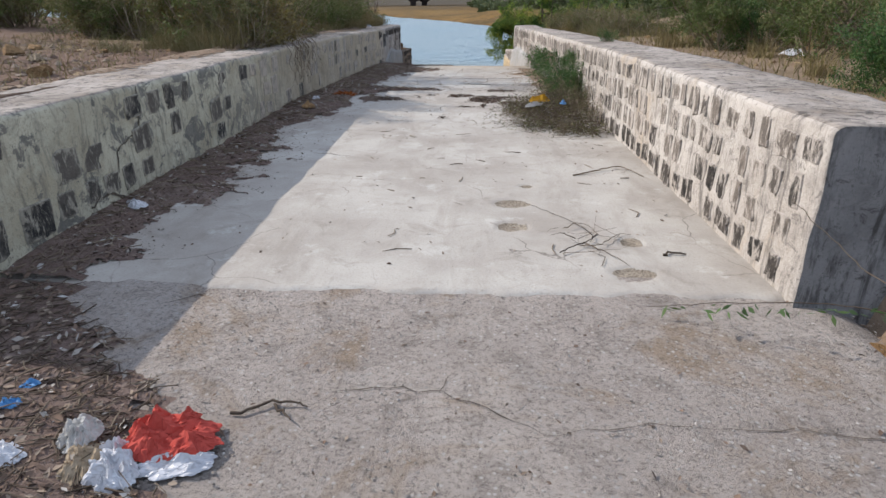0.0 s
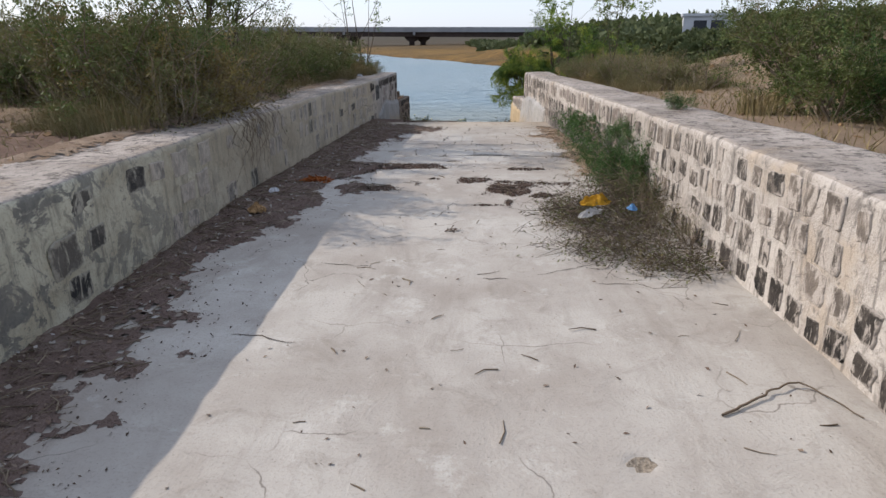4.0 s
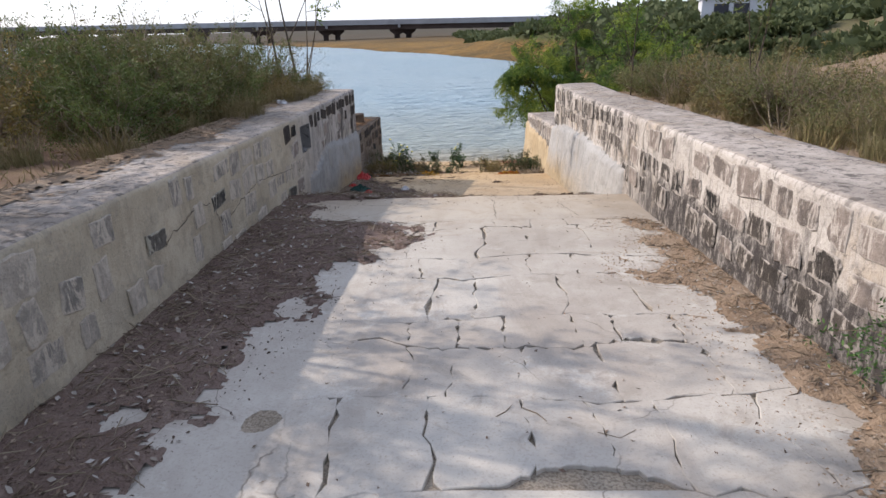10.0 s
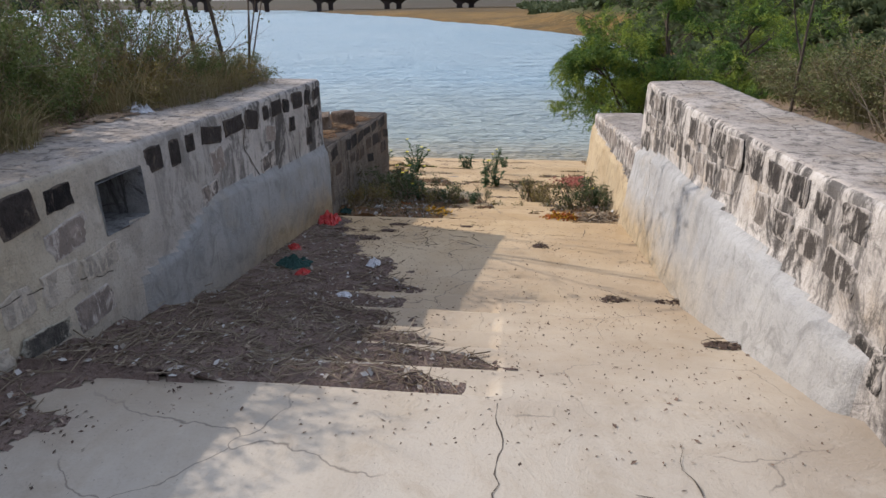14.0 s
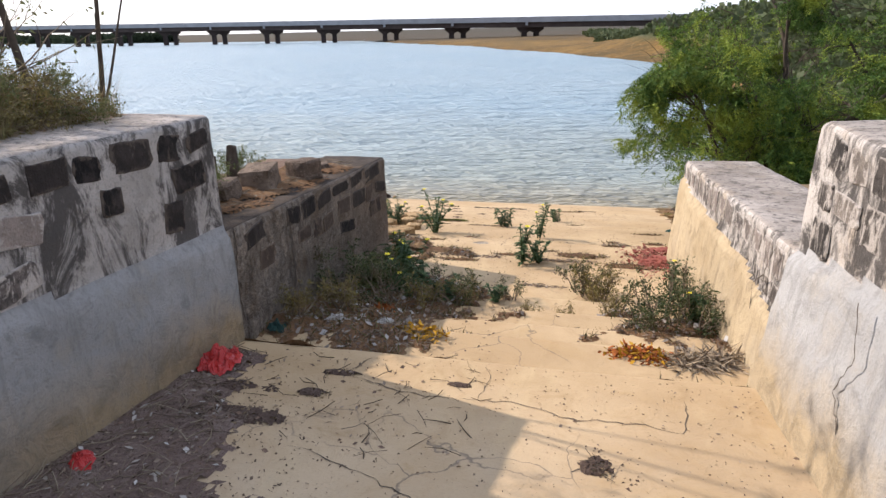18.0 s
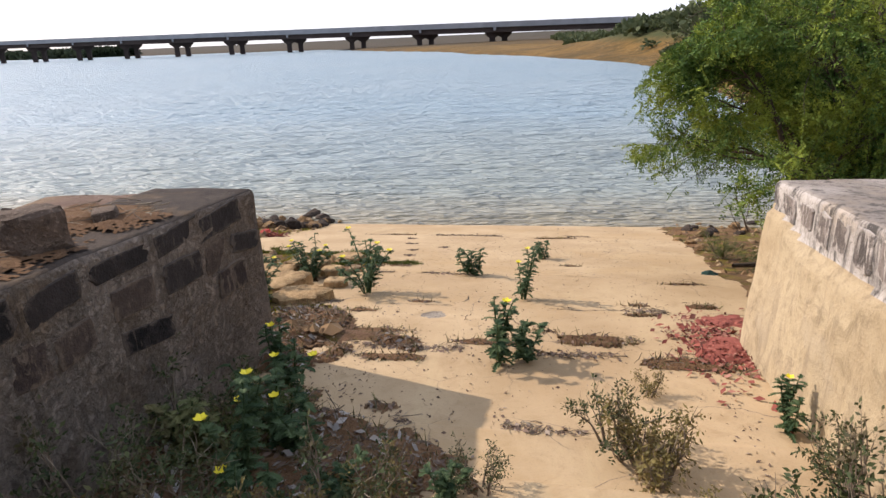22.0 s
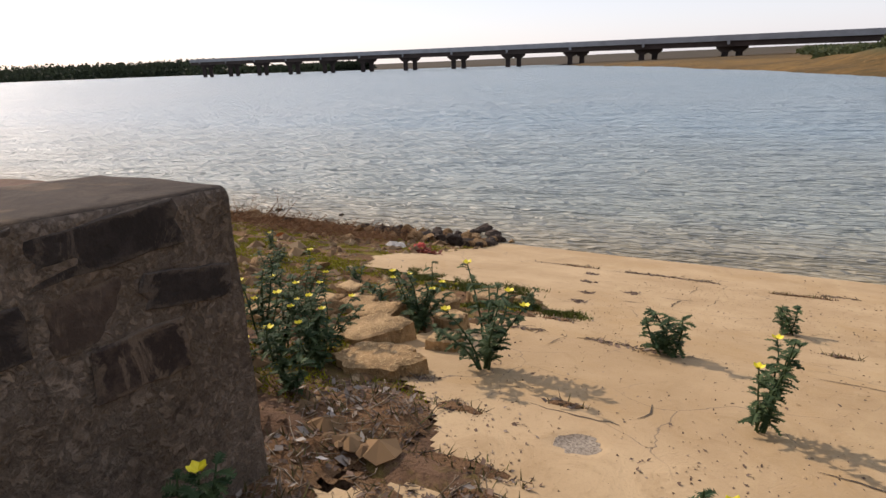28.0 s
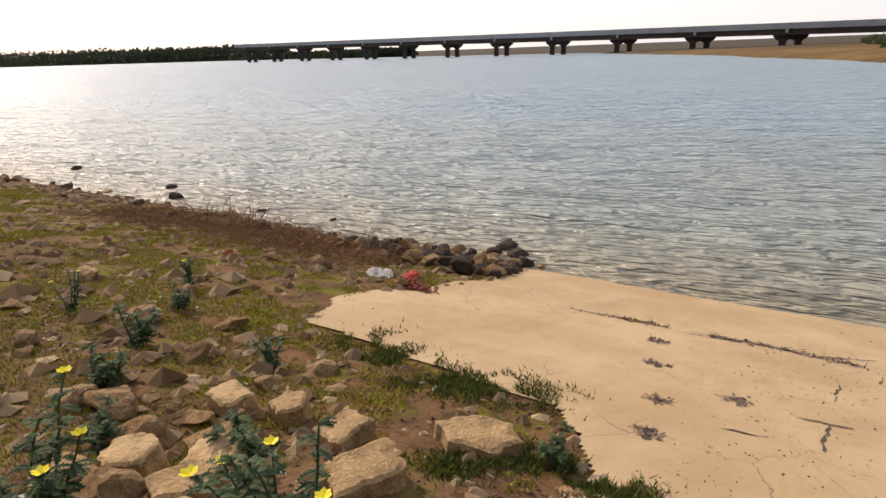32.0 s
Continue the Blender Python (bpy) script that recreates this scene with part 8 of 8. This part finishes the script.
bag = tagged(drop(crumple("plastic_bag", 0.34, 0.26, 0.15, M_FADED_RED, 51), -1.05, 1.72, 20), "crumpled faded red plastic bag on the littered soil", "bag")
crumple("white_lining", 0.26, 0.12, 0.06, M_WHITE, 52, bag, label="torn white lining").matrix_basis = pose(0.04, -0.13, 0)
crumple("torn_flap", 0.14, 0.12, 0.08, M_WHITE, 53, bag, label="torn pale flap").matrix_basis = pose(-0.17, -0.02, 0)
for x, y, w, d, hh, mat, sd, name, lab, cat in (
        (-1.35, 1.70, .2, .14, .09, M_PAPER, 61, "plastic_film", "dull translucent plastic film on the soil", "rubbish"),
        (-1.16, 1.55, .2, .16, .1, M_WHITE, 62, "plastic_film", "crumpled white plastic film on the soil", "rubbish"),
        (-1.56, 1.58, .2, .12, .06, M_WHITE, 63, "plastic_film", "crumpled white plastic film on the soil", "rubbish"),
        (-1.72, 1.98, .07, .05, .03, M_BLUE, 64, "plastic_scrap", "pale blue plastic scrap on the soil", "rubbish"),
        (-1.70, 1.84, .07, .07, .05, M_BLUE, 65, "plastic_scrap", "bright blue plastic scrap on the soil", "rubbish"),
        (-1.28, 1.58, .22, .12, .06, M_PALE_STRAW, 66, "paper_scrap", "brownish crumpled paper on the soil", "rubbish"),
        (-2.42, 4.15, .2, .13, .06, M_WHITE, 67, "plastic_film", "crumpled white plastic at the wall's foot", "rubbish"),
        (-2.25, 8.4, .16, .14, .11, M_ROCK, 69, "clod", "brown clod of earth by the wall", "clod"),
        (-2.35, 9.2, .16, .1, .05, M_WHITE, 70, "plastic_film", "white plastic scrap in the litter", "rubbish"),
        (-2.45, 21.72, .34, .26, .15, M_RED, 71, "plastic_bag", "bright red plastic bag at the wall's foot", "bag"),
        (-2.42, 20.45, .16, .12, .06, M_RED, 72, "plastic_scrap", "red plastic scrap in the litter", "rubbish"),
        (-2.2, 19.85, .34, .24, .12, M_GREEN_CLOTH, 73, "cloth", "dark green cloth in the litter", "cloth"),
        (-2.05, 19.65, .14, .1, .05, M_RED, 74, "plastic_scrap", "red plastic scrap in the litter", "rubbish"),
        (-1.5, 20.05, .16, .13, .08, M_WHITE, 75, "plastic_cup", "crushed white plastic cup on the ramp", "rubbish"),
        (-1.1, 18.85, .17, .1, .05, M_BLUE, 76, "plastic_scrap", "blue plastic scrap on the steps", "rubbish"),
        (-1.55, 19.2, .14, .1, .05, M_WHITE, 77, "plastic_film", "white plastic scrap on the steps", "rubbish"),
        (0.92, 26.35, .5, .55, .035, M_DUSTY_RED, 80, "cloth", "faded red cloth spread at the wall's foot", "cloth"),
        (1.05, 27.0, .4, .5, .03, M_DUSTY_RED, 81, "cloth", "faded red cloth at the wall's foot", "cloth"),
        (-2.5, 22.6, .18, .14, .1, M_GREEN_CLOTH, 82, "cloth", "dark green rag on the lower steps", "cloth"),
        (-2.1, 22.9, .25, .2, .1, M_PAPER, 83, "paper_scrap", "crumpled grey paper on the lower steps", "rubbish"),
        (-1.7, 23.0, .2, .16, .07, M_PAPER, 85, "paper_scrap", "crumpled grey paper on the lower steps", "rubbish"),
        (-2.3, 23.9, .2, .16, .08, M_WHITE, 86, "plastic_film", "crumpled white plastic on the lower steps", "rubbish"),
        (1.45, 29.4, .2, .14, .05, M_GREEN_CLOTH, 87, "cloth", "green rag at the apron's edge", "cloth"),
        (0.82, 8.25, .3, .16, .12, M_GOLD, 88, "golden_wrapper", "golden yellow wrapper on the brush heap", "rubbish"),
        (0.72, 7.95, .36, .11, .06, M_PAPER, 89, "plastic_film", "dirty white plastic on the brush heap", "rubbish"),
        (1.1, 8.1, .12, .08, .06, M_BLUE, 90, "plastic_scrap", "dark blue scrap on the brush heap", "rubbish")):
    lift = 0.17 if name == "golden_wrapper" or "brush heap" in lab else 0.0
    tagged(drop(crumple(name, w, d, hh, mat, sd), x, y, (sd * 37) % 360, lift), lab, cat)
for x, y, w, d, mat, sd, lab in ((-6.35, 33.3, .5, .22, M_FADED_RED, 91, "faded red cloth among the rocks"), (-6.8, 33.2, .5, .35, M_PAPER, 92, "grey sacking among the rocks"),
                                 (-8.85, 32.5, .3, .2, M_ORANGE, 93, "orange scrap on the grass"), (-4.6, 28.0, .3, .2, M_WHITE, 94, "white plastic among the rocks"),
                                 (-5.8, 28.1, .35, .25, M_GREEN_CLOTH, 95, "dark striped rag on the rocks"), (4.0, 8.4, .4, .3, M_WHITE, 96, "white plastic sack behind the wall"),
                                 (-4.9, 7.0, .22, .18, M_PALE_STRAW, 97, "yellowish clod on the bank"), (-3.3, 19.6, .3, .2, M_WHITE, 98, "white plastic on the wall's top")):
    tagged(drop(crumple("cloth_scrap", w, d, 0.1, mat, sd), x, y, sd * 31, 0.0, bank), lab, "rubbish")


def shreds(name, x, y, ax, ay, n, mats, size, seed, label, category):
    """A loose heap of torn petals or stalks: one mesh for each kind of shred."""
    rng = np.random.default_rng(seed)
    root = None
    for mat, kind, share_, thin in mats:
        k = int(n * share_)
        p = rng.normal(size=(k, 2)) * 0.45
        p = p[np.hypot(p[:, 0], p[:, 1]) < 1]
        hgt = np.maximum(0, 1 - np.hypot(p[:, 0], p[:, 1])) * rng.uniform(0, 1, len(p)) * 0.05
        c = np.stack([p[:, 0] * ax, p[:, 1] * ay, hgt + 0.008], 1)
        al = rng.normal(size=c.shape) * [1, 1, 0.35]
        v, f = leaf_quads(c, al, size * thin, size, rng)
        v[:, 2] = np.maximum(v[:, 2], 0.004)
        ob = mesh_ob(name if root is None else kind, v, f, mat, root, flat=True)
        root = root or ob
    root.matrix_basis = pose(x, y, sz(x, y), 0, 0, seed * 23 % 40 - 20)
    return tagged(root, label, category)


shreds("garland", 0.4, 22.72, 0.3, 0.16, 420, ((M_ORANGE, "petal", 0.7, 0.5), (M_GOLD, "faded_petal", 0.3, 0.5)), 0.055, 178, "wilted orange garland on the step", "garland")
shreds("dried_bouquet", 0.86, 22.7, 0.34, 0.17, 520, ((M_PALE_STRAW, "stalk", 0.7, 0.09), (M_TWIG, "dry_stalk", 0.3, 0.12)), 0.15, 179, "pale dried flower stalks on the step", "straw")
shreds("garland", 1.28, 22.72, 0.14, 0.12, 160, ((M_ORANGE, "petal", 1.0, 0.5),), 0.05, 180, "wilted orange garland beside the stalks", "garland")
shreds("garland", -1.3, 22.75, 0.28, 0.13, 300, ((M_GOLD, "petal", 0.5, 0.5), (M_PALE_STRAW, "stalk", 0.5, 0.12)), 0.07, 181, "faded yellow garland on the lower steps", "garland")
shreds("garland", -1.9, 23.4, 0.2, 0.16, 220, ((M_ORANGE, "petal", 1.0, 0.5),), 0.05, 184, "wilted orange garland on the lower steps", "garland")
shreds("garland", -2.08, 9.85, 0.22, 0.14, 260, ((M_ORANGE, "petal", 1.0, 0.5),), 0.05, 168, "orange-brown heap of wilted garland", "garland")


shreds("torn_cloth", -6.0, 32.9, 0.32, 0.12, 120, ((M_RED_LITTER, "shred", 1.0, 0.3),), 0.14, 185, "torn bright red cloth beside the rock pile", "cloth")


# sticks and the dry root lying on the ramp
def stick(name, pts, r0, r1, mat, label, where=sz):
    h = Heap()
    for line in pts:
        p = np.array([[x, y, where(x, y) + z + 0.008] for x, y, z in line])
        t, n = np.arange(len(p)), 7 * (len(p) - 1) + 1
        q = np.stack([np.interp(np.linspace(0, len(p) - 1, n), t, p[:, k]) for k in range(3)], 1)
        for _ in range(4):
            q[1:-1] = (q[:-2] + 2 * q[1:-1] + q[2:]) / 4
        q[1:-1, :2] += np.random.default_rng(len(p)).normal(size=(n - 2, 2)) * 0.006
        h.add(*tube(q, np.linspace(r0, r1, n), 5))
    return tagged(h.ob(name, mat), label, "stick")


stick("dry_root", [[(0.52, 3.5, .012), (0.62, 3.6, .02), (0.7, 3.66, .015), (0.78, 3.8, .01), (0.66, 4.05, .02), (0.5, 4.35, .0), (0.38, 4.5, .0)],
                   [(0.66, 3.63, .01), (0.8, 3.62, .015), (0.92, 3.85, .01), (1.02, 3.86, .0)], [(0.7, 3.66, .01), (0.82, 3.5, .01), (0.9, 3.35, .0)],
                   [(0.6, 3.95, .01), (0.72, 4.0, .03), (0.8, 3.95, .0)], [(0.64, 3.72, .02), (0.56, 3.75, .05), (0.5, 3.82, .0)]], 0.004, 0.0012, M_TWIG_DARK, "dry forked root lying on the ramp")
scatter_twigs("root_fibres", 16, lambda rng, n: (0.76 + rng.normal(size=n) * 0.12, 3.72 + rng.normal(size=n) * 0.13), M_TWIG_DARK, 0.22, 43, "fine dry roots tangled on the ramp", 0.01, thick=0.0014, up=0.2)
stick("fallen_twig", [[(1.14, 3.53, 0), (1.2, 3.55, .008), (1.28, 3.54, 0)]], 0.008, 0.005, M_BARK, "short dark stick on the ramp")
stick("fallen_twig", [[(0.85, 5.3, 0), (1.1, 5.45, .01), (1.3, 5.6, .02), (1.45, 5.3, 0)]], 0.007, 0.003, M_TWIG, "long thin twig on the ramp")
stick("fallen_twig", [[(-0.9, 1.9, 0), (-0.7, 1.98, .01), (-0.62, 1.95, 0)], [(-0.75, 1.96, 0), (-0.66, 1.86, .01)]], 0.007, 0.003, M_BARK, "dark twig on the asphalt")
sprig = stick("thorn_sprig", [[(2.1, 2.05, .3), (1.8, 2.35, .24), (1.55, 2.6, .16), (1.2, 2.72, .09), (0.85, 2.78, .03)], [(1.9, 2.25, .26), (1.75, 2.55, .3), (1.62, 2.75, .42), (1.5, 2.9, .55)]],
              0.0035, 0.0015, M_TWIG_DARK, "green thorn sprig reaching over the asphalt", lambda x, y: 0.0)
rng = np.random.default_rng(3)
for t in rng.uniform(0, 1, 40):
    c = np.array([[1.8 - 0.9 * t + rng.normal() * 0.02, 2.35 + 0.4 * t + rng.normal() * 0.02, 0.25 - 0.2 * t]])
    v, f = leaf_quads(c, rng.normal(size=(1, 3)) * [1, 1, 0.6] - [0, 0, 0.6], 0.018, 0.06, rng)
    mesh_ob("leaf", v, f, M_LEAF_BLUE, sprig, flat=True)

# a thin dry vine over the left wall's face
h = Heap()
rng = np.random.default_rng(8)
for _ in range(46):
    y, z = rng.uniform(8.9, 10.4), 0.78
    pts = [np.array([LX - 0.05, y, z + 0.05]), np.array([LX + 0.03, y + rng.normal() * 0.06, z - 0.03])]
    for _k in range(rng.integers(3, 8)):
        p = pts[-1] + np.array([rng.normal() * 0.02, rng.normal() * 0.10, -rng.uniform(0.03, 0.12)])
        p[0] = max(p[0], LX + 0.02)
        pts.append(p)
    h.add(*tube(pts, np.linspace(0.003, 0.0012, len(pts)), 3))
tagged(h.ob("dry_vine", M_TWIG), "dry grey vine hanging down the wall", "vine")

# weeds and a broken stump behind the low ledge
for x, y, s_, k in ((-3.35, 22.75, 0.5, 0), (-3.6, 23.2, 0.45, 1), (-3.7, 22.5, 0.55, 0), (-2.1, 24.5, 0.4, 0), (2.1, 27.6, 0.35, 3), (2.5, 27.2, 0.45, 2), (2.8, 28.0, 0.5, 1), (2.9, 30.0, 0.7, 1), (7.6, 30.0, 1.7, 3), (2.3, 28.2, 0.35, 1), (2.0, 29.5, 0.3, 0), (1.95, 31.0, 0.3, 1)):
    c = copy_thing((GREEN + DULL)[k], Matrix())
    c.matrix_basis = pose(x, y, (sz if -2.5 < x < 1.1 else gz)(x, y) - 0.02, 0, 0, 50 * y) @ Matrix.Diagonal((s_, s_, s_, 1))
    tagged(c, "small green bush at the foot of the wall", "shrub", "bushes below the wall")

rng = np.random.default_rng(61)
for x, y in scatter(rng, 16, -4.1, -3.35, 17.2, 21.7):
    c = copy_thing((STRAW + DULL)[int(rng.integers(0, 2))], Matrix())
    k = rng.uniform(0.32, 0.5)
    c.matrix_basis = pose(x, y, float(left_top(y)) - 0.04, 0, 8, rng.uniform(0, 360)) @ Matrix.Diagonal((k * 1.2, k * 1.2, k, 1))
    tagged(c, "dry brown bush leaning over the wall's coping", "shrub", "bushes over the coping")
for x, y in scatter(rng, 44, -4.2, -3.2, 16.8, 22.0):
    c = copy_thing(GRASS[int(rng.integers(0, 2))], Matrix())
    c.matrix_basis = pose(x, y, float(left_top(y)) - 0.03, 0, 10, rng.uniform(0, 360)) @ Matrix.Diagonal((0.7, 0.7, 0.6, 1))
for x, y, k in ((-3.45, 22.75, 0.42), (-3.55, 23.3, 0.32), (-3.7, 24.3, 0.3)):
    c = copy_thing(GREEN[0], Matrix())
    c.matrix_basis = pose(x, y, -0.42, 0, 0, 80 * y) @ Matrix.Diagonal((k, k, k, 1))
    tagged(c, "small green bush behind the low ledge", "shrub", "bushes below the wall")

# a broken stump of two dark prongs behind the low ledge
root = None
for dx, dy, top in ((0.0, 0.0, 0.42), (-0.16, -0.12, 0.33)):
    pts = [np.array([-3.65 + dx, 24.1 + dy, -0.45]), np.array([-3.65 + dx * 1.1, 24.1 + dy, -0.25]), np.array([-3.63 + dx * 1.2, 24.12 + dy, -0.45 + top])]
    v, f = tube(pts, [0.075, 0.065, 0.045], 9)
    v = v + 0.012 * np.random.default_rng(int(top * 100)).normal(size=v.shape)
    f = f + [tuple(range(18, 27))]
    ob = mesh_ob("broken_stump" if root is None else "prong", v, f, M_BARK, root, flat=True)
    root = root or ob
tagged(root, "dark broken stump with two prongs behind the low ledge", "stump")

# bare branches of dead brush that stand up beside the waterline
rng = np.random.default_rng(71)
limbs = []
for k in range(9):
    d = np.array([rng.normal() * 0.9 + 0.5, rng.normal() * 0.4, rng.uniform(0.35, 0.9)])
    g, _t = grow(rng, (rng.normal() * 0.25, rng.normal() * 0.15, -0.05), d, rng.uniform(0.35, 0.6), 0.011, 2, 0.5, (1, 3), 0.65, 0.6, 0.05)
    limbs += g
brush = limb_mesh(limbs, "dead_brush", M_TWIG_RED)
brush.matrix_basis = pose(-11.6, 34.75, gz(-11.6, 34.75))
tagged(brush, "bare reddish-brown branches of dead brush beside the water", "branches", "dead brush on the shore")
other = copy_thing(brush, Matrix())
other.matrix_basis = pose(-12.6, 34.8, gz(-12.6, 34.8), 0, 0, 70) @ Matrix.Diagonal((0.8, 0.8, 0.8, 1))
